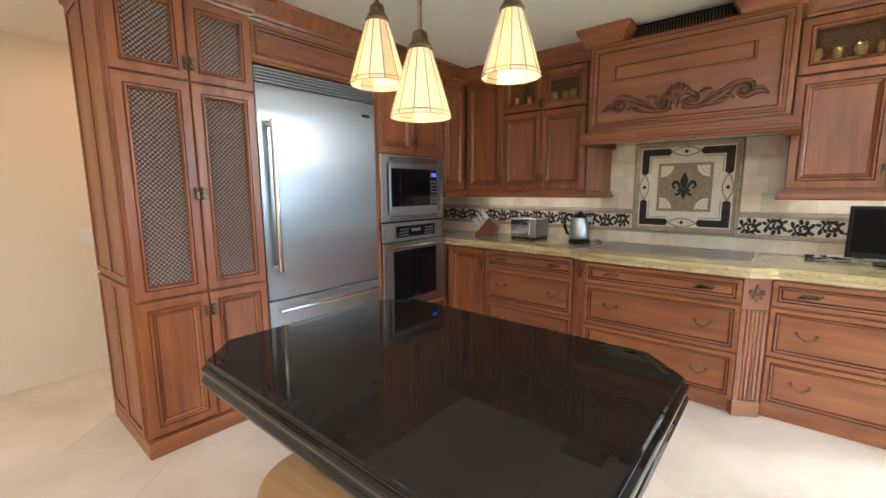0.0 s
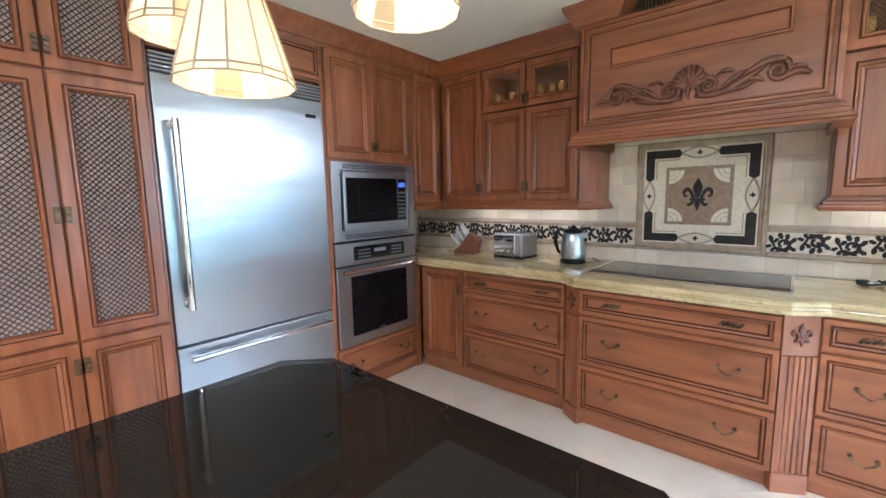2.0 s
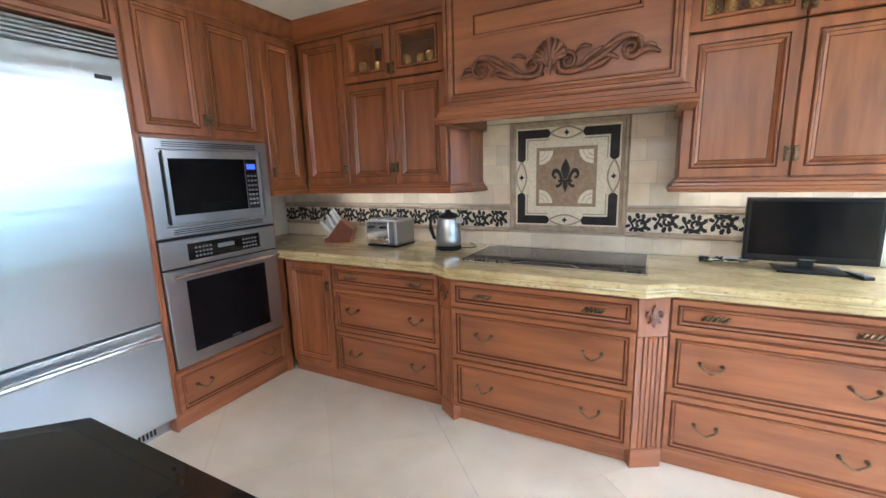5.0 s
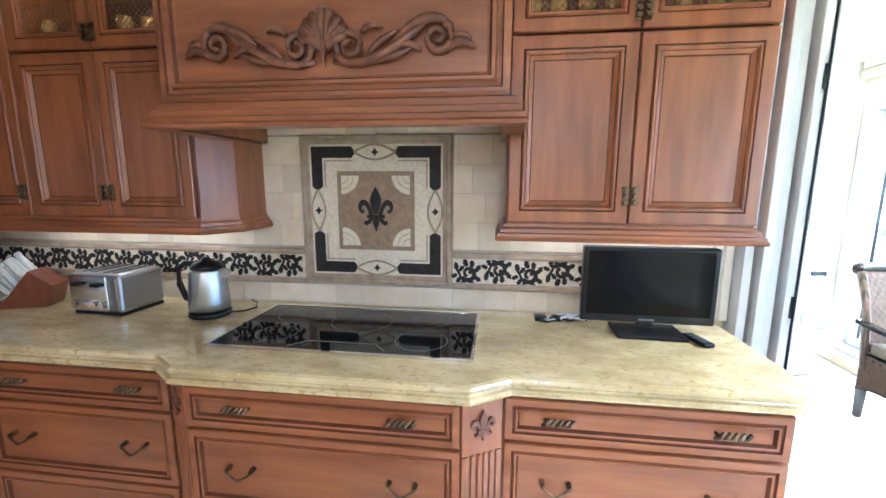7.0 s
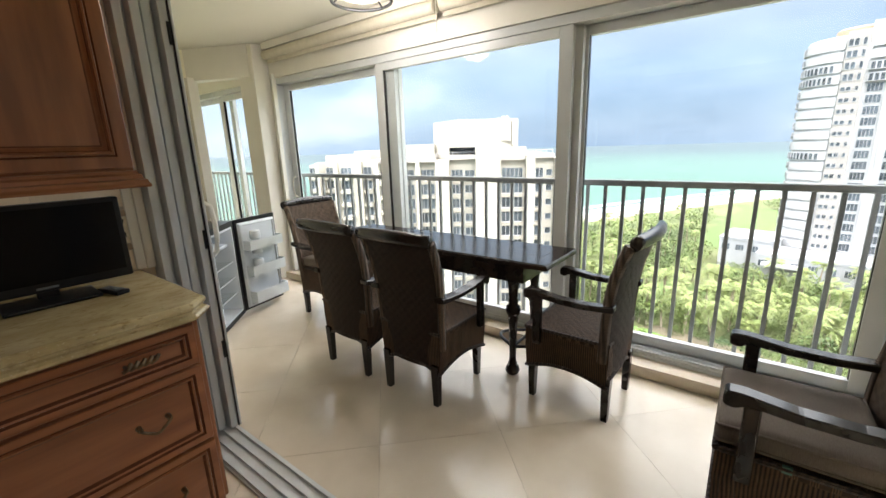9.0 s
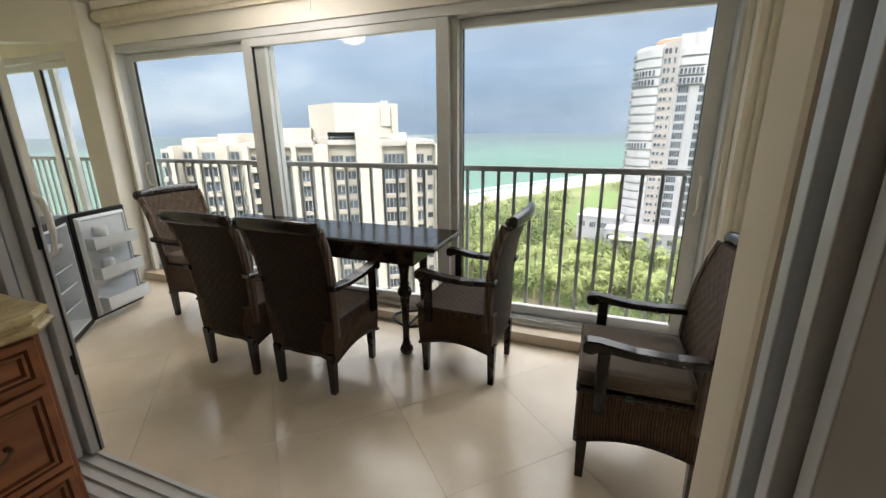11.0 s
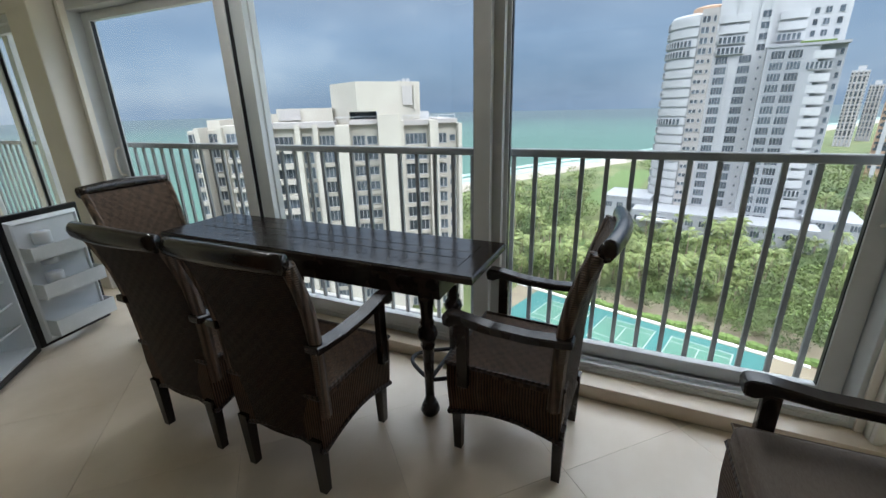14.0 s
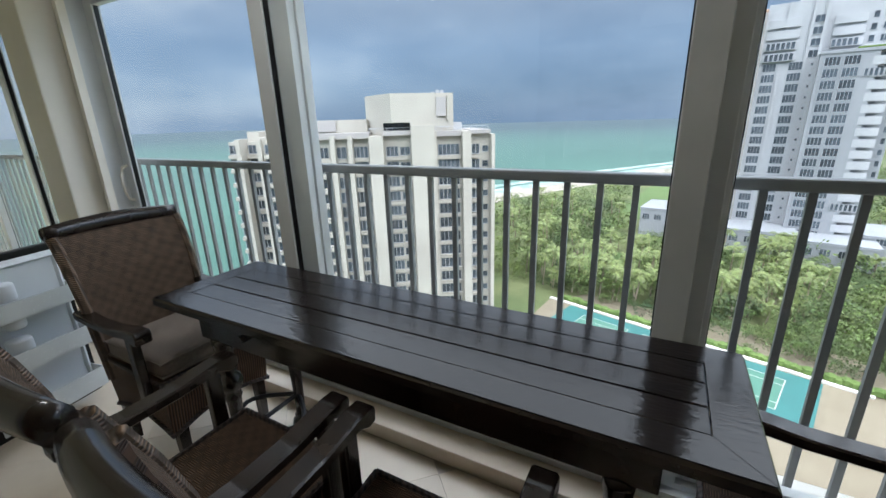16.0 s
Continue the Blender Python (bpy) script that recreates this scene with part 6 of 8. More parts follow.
def build_chair(m, cushion=False):
    """Woven armchair that faces +y, with a dark wooden crest, arms and feet."""
    c = thing("wicker_armchair", m, "dark brown woven armchair with a grey seat cushion" if cushion else "dark brown woven armchair with dark wooden arms", "chair", "woven armchairs of the balcony room")
    W, F, B = 0.225, 0.235, -0.215
    # seat box with arched lower edges
    def arch(u, low, high):
        return low + (high - low) * math.sin(math.pi * u)
    n = 12
    bm = bmesh.new()
    loops = [((-W, F), (W, F)), ((W, F), (W - 0.01, B)), ((W - 0.01, B), (-W + 0.01, B)), ((-W + 0.01, B), (-W, F))]
    for (ax, ay), (bx_, by) in loops:
        prev = None
        for k in range(n + 1):
            u = k / n
            x, y = ax + (bx_ - ax) * u, ay + (by - ay) * u
            lo = bm.verts.new((x * 0.97, y * 0.97, arch(u, 0.20, 0.245)))
            mid = bm.verts.new((x, y, 0.33))
            hi = bm.verts.new((x, y, 0.435))
            if prev:
                bm.faces.new((prev[0], lo, mid, prev[1]))
                bm.faces.new((prev[1], mid, hi, prev[2]))
            prev = (lo, mid, hi)
    bmesh.ops.remove_doubles(bm, verts=bm.verts[:], dist=0.0005)
    bmesh.ops.recalc_face_normals(bm, faces=bm.faces[:])
    bmesh.ops.solidify(bm, geom=bm.faces[:], thickness=0.018)
    part("seat_box", bm, M_STRAND, c, "woven box with upright strands")
    part("seat", bx(-W + 0.004, W - 0.004, B + 0.004, F - 0.003, 0.405, 0.438, 0.008), M_WEAVES, c)
    # woven rim strands round the lower edge
    bm = bmesh.new()
    for (ax, ay), (bx_, by) in loops:
        tube(bm, [((ax + (bx_ - ax) * k / 8) * 0.985, (ay + (by - ay) * k / 8) * 0.985, arch(k / 8, 0.20, 0.245)) for k in range(9)], 0.009, 6)
    tube(bm, [(-W, F, 0.437), (W, F, 0.437), (W - 0.01, B, 0.437), (-W + 0.01, B, 0.437), (-W, F, 0.437)], 0.010, 6)
    part("woven_rim", bm, M_WICKER, c)
    # back: a curved woven shell
    bm = bmesh.new()
    levels = [(0.22, B - 0.004, 0.205), (0.34, B - 0.012, 0.212), (0.45, B - 0.018, 0.216), (0.55, B - 0.022, 0.222), (0.66, B - 0.030, 0.226), (0.78, B - 0.050, 0.232), (0.88, B - 0.080, 0.236), (0.955, B - 0.110, 0.238)]
    cols = 8
    rows_f, rows_b = [], []
    for z, y, w in levels:
        bulge = 0.028
        fr, bk = [], []
        for k in range(cols + 1):
            u = 2 * k / cols - 1
            yy = y + bulge * (u * u)
            fr.append(bm.verts.new((w * u, yy + 0.034, z)))
            bk.append(bm.verts.new((w * u * 1.01, yy, z)))
        rows_f.append(fr)
        rows_b.append(bk)
    # front takes the brown weave; rear and edges take its copy with painted shade
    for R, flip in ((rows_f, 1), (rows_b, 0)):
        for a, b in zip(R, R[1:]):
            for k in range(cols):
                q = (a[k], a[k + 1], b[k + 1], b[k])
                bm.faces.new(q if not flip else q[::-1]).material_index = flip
    for k in range(len(levels) - 1):
        for e in (0, cols):
            q = (rows_f[k][e], rows_b[k][e], rows_b[k + 1][e], rows_f[k + 1][e])
            bm.faces.new(q if e else q[::-1])
    for r0, r1 in ((rows_f[0], rows_b[0]), (rows_b[-1], rows_f[-1])):
        for k in range(cols):
            bm.faces.new((r0[k], r0[k + 1], r1[k + 1], r1[k]))
    bmesh.ops.recalc_face_normals(bm, faces=bm.faces[:])
    part("backrest", bm, (M_WEAVE_SHADE, M_WEAVE), c, "woven curved backrest", smooth=False)
    # wrapped edges of the back
    for s in (-1, 1):
        bm = bmesh.new()
        tube(bm, [(s * w, y + 0.045, z) for z, y, w in levels[1:]], 0.020, 8, squash=1.3)
        part("wrapped_edge", bm, M_WICKERB, c)
    # crest
    bm = bmesh.new()
    pts = []
    for k in range(13):
        u = k / 6 - 1
        pts.append((0.252 * u, B - 0.118 + 0.030 * u * u, 0.978 - 0.010 * u * u))
    tube(bm, pts, 0.029, 12, squash=1.3, taper=lambda u: 1.0 - 0.12 * abs(2 * u - 1))
    part("crest", bm, M_DARKW2, c, "dark glossy wooden top rail", smooth=True)
    # arms
    for s in (-1, 1):
        bm = bmesh.new()
        prof = [(0.235, 0.652), (0.225, 0.668), (0.18, 0.668), (0.05, 0.648), (-0.08, 0.644), (-0.19, 0.652), (-0.235, 0.66), (-0.235, 0.628), (-0.19, 0.622), (-0.08, 0.614), (0.05, 0.617), (0.17, 0.630), (0.205, 0.612), (0.232, 0.618)]
        prism(bm, prof, s * 0.235 - 0.029, s * 0.235 + 0.029, axis="x")
        bmesh.ops.bevel(bm, geom=bm.edges[:], offset=0.005, segments=1, affect="EDGES")
        a = part("arm", bm, M_DARKW2, c)
        bm = bmesh.new()
        box(bm, s * 0.243 - 0.016, s * 0.243 + 0.016, 0.135, 0.180, 0.36, 0.630, 0.006)
        part("arm_post", bm, M_DARKW2, c)
    # feet
    for sx in (-1, 1):
        for y in (0.205, -0.205):
            bm = bmesh.new()
            a, b = 0.022, 0.016
            x = sx * 0.182
            v0 = [bm.verts.new((x + dx * b, y + dy * b, 0.0)) for dx, dy in ((-1, -1), (1, -1), (1, 1), (-1, 1))]
            v1 = [bm.verts.new((x + dx * a, y + dy * a, 0.25)) for dx, dy in ((-1, -1), (1, -1), (1, 1), (-1, 1))]
            bm.faces.new(v0[::-1])
            bm.faces.new(v1)
            for k in range(4):
                bm.faces.new((v0[k], v0[(k + 1) % 4], v1[(k + 1) % 4], v1[k]))
            part("leg", bm, M_DARKW2, c)
    if cushion:
        bm = bx(-W + 0.012, W - 0.012, B + 0.045, F + 0.008, 0.445, 0.530, 0.030)
        q = part("cushion", bm, M_CUSHION, c, "grey taupe seat cushion with piping", smooth=True)
        bm = bmesh.new()
        for z in (0.460, 0.516):
            tube(bm, [(-W + 0.014, F + 0.004, z), (W - 0.014, F + 0.004, z), (W - 0.014, B + 0.05, z), (-W + 0.014, B + 0.05, z), (-W + 0.014, F + 0.004, z)], 0.005, 6)
        part("piping", bm, M_CUSHION, q)
        part("tag", bx(-W - 0.002, -W + 0.010, 0.04, 0.065, 0.425, 0.447), M_TAG, q, "small green tag")
    return c


M_TAG = mat("green_tag", (0.10, 0.22, 0.17), (0.08, 0.18, 0.14), 20, 0.7)


def build_chairs():
    a = build_chair(pose(2.115, 2.93, 0, 0, 0, -90))
    copy_thing(a, pose(2.12, 3.49, 0, 0, 0, -91))
    copy_thing(a, pose(2.49, 2.15, 0, 0, 0, -2))
    b = build_chair(pose(1.985, 1.235, 0, 0, 0, 1), True)
    copy_thing(b, pose(2.53, 4.36, 0, 0, 0, 180))
    copy_thing(a, pose(1.92, 5.72, 0, 0, 0, 176))


def build_table():
    x0, x1, y0, y1, H = 2.37, 2.815, 2.325, 4.15, 0.768
    t = thing("trestle_table", pose(0, 0, 0), "long narrow espresso wooden table with turned legs", "table")
    e, n = 0.085, 3
    w = (x1 - x0 - 2 * e) / n
    for k in range(n):
        part("plank", bx(x0 + e + k * w + 0.0015, x0 + e + (k + 1) * w - 0.0015, y0 + e + 0.002, y1 - e - 0.002, H - 0.036, H - 0.0005, 0.003), M_DARKWOOD, t)
    g = 0.001
    for pts in ([(x0, y0 + g), (x0 + e, y0 + e + g), (x0 + e, y1 - e - g), (x0, y1 - g)], [(x1, y0 + g), (x1, y1 - g), (x1 - e, y1 - e - g), (x1 - e, y0 + e + g)]):
        part("side_board", prism(bmesh.new(), pts, H - 0.036, H), M_DARKWOOD, t)
    for pts in ([(x0 + g, y0), (x1 - g, y0), (x1 - e - g, y0 + e), (x0 + e + g, y0 + e)], [(x0 + g, y1), (x0 + e + g, y1 - e), (x1 - e - g, y1 - e), (x1 - g, y1)]):
        part("end_board", prism(bmesh.new(), pts, H - 0.036, H), M_DARKWOOD, t)
    bm = bmesh.new()
    sweep(bm, [(x0, y0), (x1, y0), (x1, y1), (x0, y1)], [(-0.005, H - 0.037), (0.006, H - 0.032), (0.006, H - 0.010), (0.0, H - 0.004)], closed=True)
    part("edge_moulding", bm, M_DARKW2, t)
    ax0, ax1, ay0, ay1 = x0 + 0.05, x1 - 0.05, y0 + 0.16, y1 - 0.16
    for q in ((ax0, ax0 + 0.02, ay0, ay1), (ax1 - 0.02, ax1, ay0, ay1), (ax0 + 0.02, ax1 - 0.02, ay0, ay0 + 0.02), (ax0 + 0.02, ax1 - 0.02, ay1 - 0.02, ay1)):
        part("apron", bx(*q, H - 0.150, H - 0.037, 0.003), M_DARKW2, t)
    bm = bmesh.new()
    lathe_y(bm, 0, 0, 0.014, -0.02, 0.0, 12)
    part("knob", bm, M_DARKW2, t, m=pose(ax0, ay1 - 0.25, H - 0.095, 0, 0, -90))
    prof = [(0.028, 0.0), (0.038, 0.01), (0.046, 0.03), (0.038, 0.055), (0.022, 0.066), (0.030, 0.078), (0.022, 0.09), (0.021, 0.14), (0.024, 0.27), (0.028, 0.36), (0.034, 0.375), (0.028, 0.39), (0.040, 0.41), (0.047, 0.435), (0.040, 0.46), (0.026, 0.475), (0.034, 0.49), (0.026, 0.505), (0.030, 0.56), (0.036, 0.60), (0.036, H - 0.15)]
    for x in (ax0 + 0.025, ax1 - 0.025):
        for y in (ay0 + 0.075, ay1 - 0.075):
            bm = bmesh.new()
            lathe(bm, prof, 16, x, y)
            part("leg", bm, M_DARKW2, t, smooth=True)
    for y in (ay0 + 0.075, ay1 - 0.075):
        bm = bmesh.new()
        tube(bm, [(ax0 + 0.03, y, 0.185), (ax1 - 0.03, y, 0.185)], 0.010, 8)
        part("stretcher", bm, M_IRON, t)
    for ya in (ay0 + 0.075, ay1 - 0.075):
        for s in (1, -1):
            bm = bmesh.new()
            tube(bm, [(ax0 + 0.03 + (ax1 - ax0 - 0.06) * k / 12, ya + s * 0.16 * math.sin(math.pi * k / 12), 0.185) for k in range(13)], 0.010, 8)
            part("iron_brace", bm, M_IRON, t, "curved black iron brace")


M_IRON = mat("black_iron", (0.02, 0.02, 0.022), (0.012, 0.012, 0.013), 30, 0.4, metal=0.6)


def build_mini_fridge():
    d = Vector((2.005 - 1.665, 5.02 - 4.70))
    ang = math.degrees(math.atan2(d.y, d.x))
    W = d.length
    f = thing("mini_fridge", pose(1.665, 4.70, 0, 0, 0, ang), "small black refrigerator with its door open", "refrigerator")
    H, D = 0.84, 0.43
    t = 0.03
    for name, q in (("side_wall", (0, t, 0, D, 0.015, H)), ("side_wall", (W - t, W, 0, D, 0.015, H)), ("roof_wall", (t, W - t, 0, D, H - t, H)), ("bottom_wall", (t, W - t, 0, D, 0.015, 0.05)), ("back_wall", (t, W - t, D - 0.02, D, 0.05, H - t))):
        part(name, bx(*q), M_BLACK, f)
    a = t + 0.001
    for q in ((a, a + 0.012, 0.002, D - 0.036, 0.067, H - t - 0.019), (W - a - 0.012, W - a, 0.002, D - 0.036, 0.067, H - t - 0.019), (a, W - a, D - 0.035, D - 0.022, 0.052, H - t - 0.002), (a, W - a, 0.002, D - 0.036, H - t - 0.018, H - t - 0.002), (a, W - a, 0.002, D - 0.036, 0.051, 0.066)):
        part("liner", bx(*q), M_WHITEP, f, "white plastic liner")
    for z in (0.22, 0.36, 0.50):
        sh = part("shelf", bx(a + 0.013, W - a - 0.013, 0.03, D - 0.04, z, z + 0.003), M_GLASS, f)
        part("shelf_edge", bx(a + 0.013, W - a - 0.013, 0.024, 0.030, z - 0.003, z + 0.006), M_WHITEP, sh, "white shelf edge")
    part("freezer_box", bx(a + 0.013, W - a - 0.013, 0.05, D - 0.04, 0.64, 0.665), M_WHITEP, f)
    part("top_panel", bx(-0.004, W + 0.004, -0.004, D, H, H + 0.018, 0.004), M_BLACK, f)
    e = Vector((2.475 - 2.02, 5.12 - 5.02))
    door = part("door", bx(0.0, 0.45, 0.0, 0.030, 0.02, H + 0.015, 0.005), M_BLACK, f, "black door lined with white bins")
    rel = math.degrees(math.atan2(e.y, e.x)) - ang
    door.matrix_basis = pose(W + 0.012, 0.0, 0, 0, 0, rel)
    bm = bmesh.new()
    panel(bm, 0.03, 0.43, 0.04, H - 0.02, [(0, 0), (0.012, -0.022), (0.022, -0.026), (0.03, -0.012)])
    part("door_liner", bm, M_WHITEP, door)
    for z, h in ((0.09, 0.10), (0.34, 0.09), (0.58, 0.08)):
        bm = bmesh.new()
        box(bm, 0.055, 0.425, -0.105, -0.100, z, z + h)
        box(bm, 0.055, 0.060, -0.100, -0.013, z, z + h)
        box(bm, 0.420, 0.425, -0.100, -0.013, z, z + h)
        box(bm, 0.055, 0.425, -0.100, -0.013, z - 0.005, z)
        part("door_bin", bm, M_CLEARP, door, "frosted plastic bin")
    for z in (0.66, 0.53, 0.40):
        b = bmesh.new()
        lathe(b, [(0.042, 0.0), (0.046, 0.006), (0.046, 0.07), (0.043, 0.075)], 16, 0.17, -0.045)
        part("can_holder", b, M_WHITEP, door, m=Matrix.Translation((0, 0, z)), smooth=True)


# glow added to the bowl; whether this lamp is on is unknown
M_BOWL = glowing("frosted_bowl", (1.0, 0.95, 0.88), 0.12)


def build_lanai_lamp():
    l = thing("ceiling_lamp", pose(2.32, 3.57, 2.48), "flush ceiling lamp with a dark ring", "ceiling lamp")
    bm = bmesh.new()
    tube(bm, [(0.185 * math.cos(2 * math.pi * k / 32), 0.185 * math.sin(2 * math.pi * k / 32), -0.17) for k in range(33)], 0.010, 8)
    part("ring", bm, M_IRON, l, smooth=True)
    part("diffuser", lathe(bmesh.new(), [(0.05, -0.165), (0.12, -0.15), (0.17, -0.11), (0.17, -0.06), (0.06, -0.05)], 28), M_BOWL, l, smooth=True)
    part("stem", lathe(bmesh.new(), [(0.02, -0.05), (0.02, -0.02), (0.06, -0.018), (0.065, 0.0)], 16), M_IRON, l)
    # fill light put at the ceiling lamp to brighten walls and chairs
    lamp("lanai_lamp", "POINT", (2.32, 3.57, 2.27), 10.0, (1.0, 0.95, 0.88), 0.14)
    for k in range(3):
        a = 2 * math.pi * k / 3
        part("arm", tube(bmesh.new(), [(0.02 * math.cos(a), 0.02 * math.sin(a), -0.04), (0.185 * math.cos(a), 0.185 * math.sin(a), -0.17)], 0.005, 6), M_IRON, l)


build_windows()
build_railing()
build_table()
build_chairs()
build_mini_fridge()
build_lanai_lamp()

# ---- outside ----
GZ = -42.0
M_SEA = None


def sea_mat():
    m, nt, b = node_mat("sea")
    N, L = nt.nodes.new, nt.links.new
    tc = N("ShaderNodeTexCoord")
    n = N("ShaderNodeTexNoise")
    n.inputs["Scale"].default_value, n.inputs["Detail"].default_value = 0.004, 5
    L(tc.outputs["Object"], n.inputs["Vector"])
    r = N("ShaderNodeValToRGB")
    r.color_ramp.elements[0].position, r.color_ramp.elements[1].position = 0.35, 0.65
    r.color_ramp.elements[0].color, r.color_ramp.elements[1].color = (0.030, 0.082, 0.062, 1), (0.044, 0.108, 0.080, 1)
    L(n.outputs["Fac"], r.inputs["Fac"])
    # distance tint painted into the water: darker and bluer towards the horizon
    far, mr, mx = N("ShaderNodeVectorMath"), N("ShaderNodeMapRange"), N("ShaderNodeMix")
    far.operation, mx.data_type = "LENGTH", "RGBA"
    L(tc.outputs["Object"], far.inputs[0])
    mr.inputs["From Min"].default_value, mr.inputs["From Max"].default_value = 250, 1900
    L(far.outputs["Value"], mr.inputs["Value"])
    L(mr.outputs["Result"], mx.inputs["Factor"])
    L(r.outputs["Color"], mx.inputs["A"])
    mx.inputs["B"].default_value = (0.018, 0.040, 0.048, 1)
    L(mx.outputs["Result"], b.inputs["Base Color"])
    b.inputs["Roughness"].default_value = 0.55
    b.inputs["Specular IOR Level"].default_value = 0.3
    w = N("ShaderNodeTexNoise")
    w.inputs["Scale"].default_value, w.inputs["Detail"].default_value = 0.15, 6
    L(tc.outputs["Object"], w.inputs["Vector"])
    bp = N("ShaderNodeBump")
    bp.inputs["Strength"].default_value, bp.inputs["Distance"].default_value = 0.5, 0.6
    L(w.outputs["Fac"], bp.inputs["Height"])
    L(bp.outputs["Normal"], b.inputs["Normal"])
    return m


M_SEA = sea_mat()
M_SAND = mat("beach_sand", (0.28, 0.25, 0.205), (0.235, 0.205, 0.165), 0.08, 0.9, bscale=1.0)
M_FOAM = mat("surf_foam", (0.36, 0.40, 0.38), (0.10, 0.19, 0.16), 0.12, 0.7, bscale=1.0)
M_UNDER = mat("undergrowth", (0.05, 0.075, 0.02), (0.12, 0.13, 0.05), 0.06, 0.95, bscale=0.9, bump=0.6)
M_LAWN = mat("lawn", (0.065, 0.105, 0.026), (0.085, 0.125, 0.035), 0.08, 0.95, bscale=1.2)
M_LEAF = mat("leaves", (0.020, 0.046, 0.009), (0.125, 0.165, 0.030), 0.055, 0.6, bscale=3)


def leafy(m, spread):
    """Each leaf cluster gets its own tone, from shaded green to yellow green."""
    nt = m.node_tree
    N, L = nt.nodes.new, nt.links.new
    b = nt.nodes["Principled BSDF"]
    src = b.inputs["Base Color"].links[0].from_socket
    g, hs, mr, mh = N("ShaderNodeNewGeometry"), N("ShaderNodeHueSaturation"), N("ShaderNodeMapRange"), N("ShaderNodeMapRange")
    mr.inputs["To Min"].default_value, mr.inputs["To Max"].default_value = 1 - spread, 1 + spread
    mh.inputs["To Min"].default_value, mh.inputs["To Max"].default_value = 0.485, 0.51
    L(g.outputs["Random Per Island"], mr.inputs["Value"])
    L(g.outputs["Random Per Island"], mh.inputs["Value"])
    L(mr.outputs["Result"], hs.inputs["Value"])
    L(mh.outputs["Result"], hs.inputs["Hue"])
    L(src, hs.inputs["Color"])
    L(hs.outputs["Color"], b.inputs["Base Color"])


leafy(M_LEAF, 0.55)
M_PALM = mat("palm_fronds", (0.085, 0.120, 0.028), (0.17, 0.200, 0.055), 0.6, 0.55, bscale=3)
leafy(M_PALM, 0.45)
M_TRUNK = mat("palm_trunk", (0.28, 0.23, 0.17), (0.20, 0.16, 0.12), 2, 0.9, bscale=8)
M_DECK = mat("paved_deck", (0.185, 0.155, 0.105), (0.15, 0.122, 0.08), 0.3, 0.85, bscale=3)
M_TEAL = mat("court_teal", (0.030, 0.125, 0.115), (0.026, 0.105, 0.098), 0.2, 0.8, bscale=3)
M_COURT = mat("court_green", (0.060, 0.150, 0.105), (0.052, 0.130, 0.092), 0.2, 0.8, bscale=3)
M_LINE = mat("court_line", (0.32, 0.36, 0.32), (0.28, 0.31, 0.28), 0.5, 0.8)
M_HEDGE = mat("hedge", (0.07, 0.115, 0.022), (0.11, 0.16, 0.035), 0.6, 0.85, bscale=2, bump=0.6)
M_BLDG = mat("cream_stucco", (0.37, 0.345, 0.295), (0.305, 0.28, 0.24), 0.15, 0.85, bscale=2)
M_BLDW = mat("white_stucco", (0.375, 0.375, 0.38), (0.33, 0.33, 0.335), 0.10, 0.8, bscale=2)
M_BLDP = mat("pinkish_stucco", (0.30, 0.28, 0.265), (0.26, 0.24, 0.225), 0.10, 0.85, bscale=2)
M_PANE = mat("far_glass", (0.030, 0.038, 0.046), (0.075, 0.090, 0.105), 0.5, 0.30, vary=0.4, spec=0.3)
M_BLDGR = mat("grey_white_stucco", (0.275, 0.28, 0.29), (0.24, 0.245, 0.255), 0.10, 0.85, bscale=2)
M_RUST = mat("tan_roof", (0.40, 0.27, 0.185), (0.34, 0.225, 0.15), 0.3, 0.85)


def sheet(name, pts, z, material, label, category, thick=0.3):
    bm = bmesh.new()
    prism(bm, pts, z - thick, z)
    return tagged(part(name, bm, material), label, category, kind="structure")


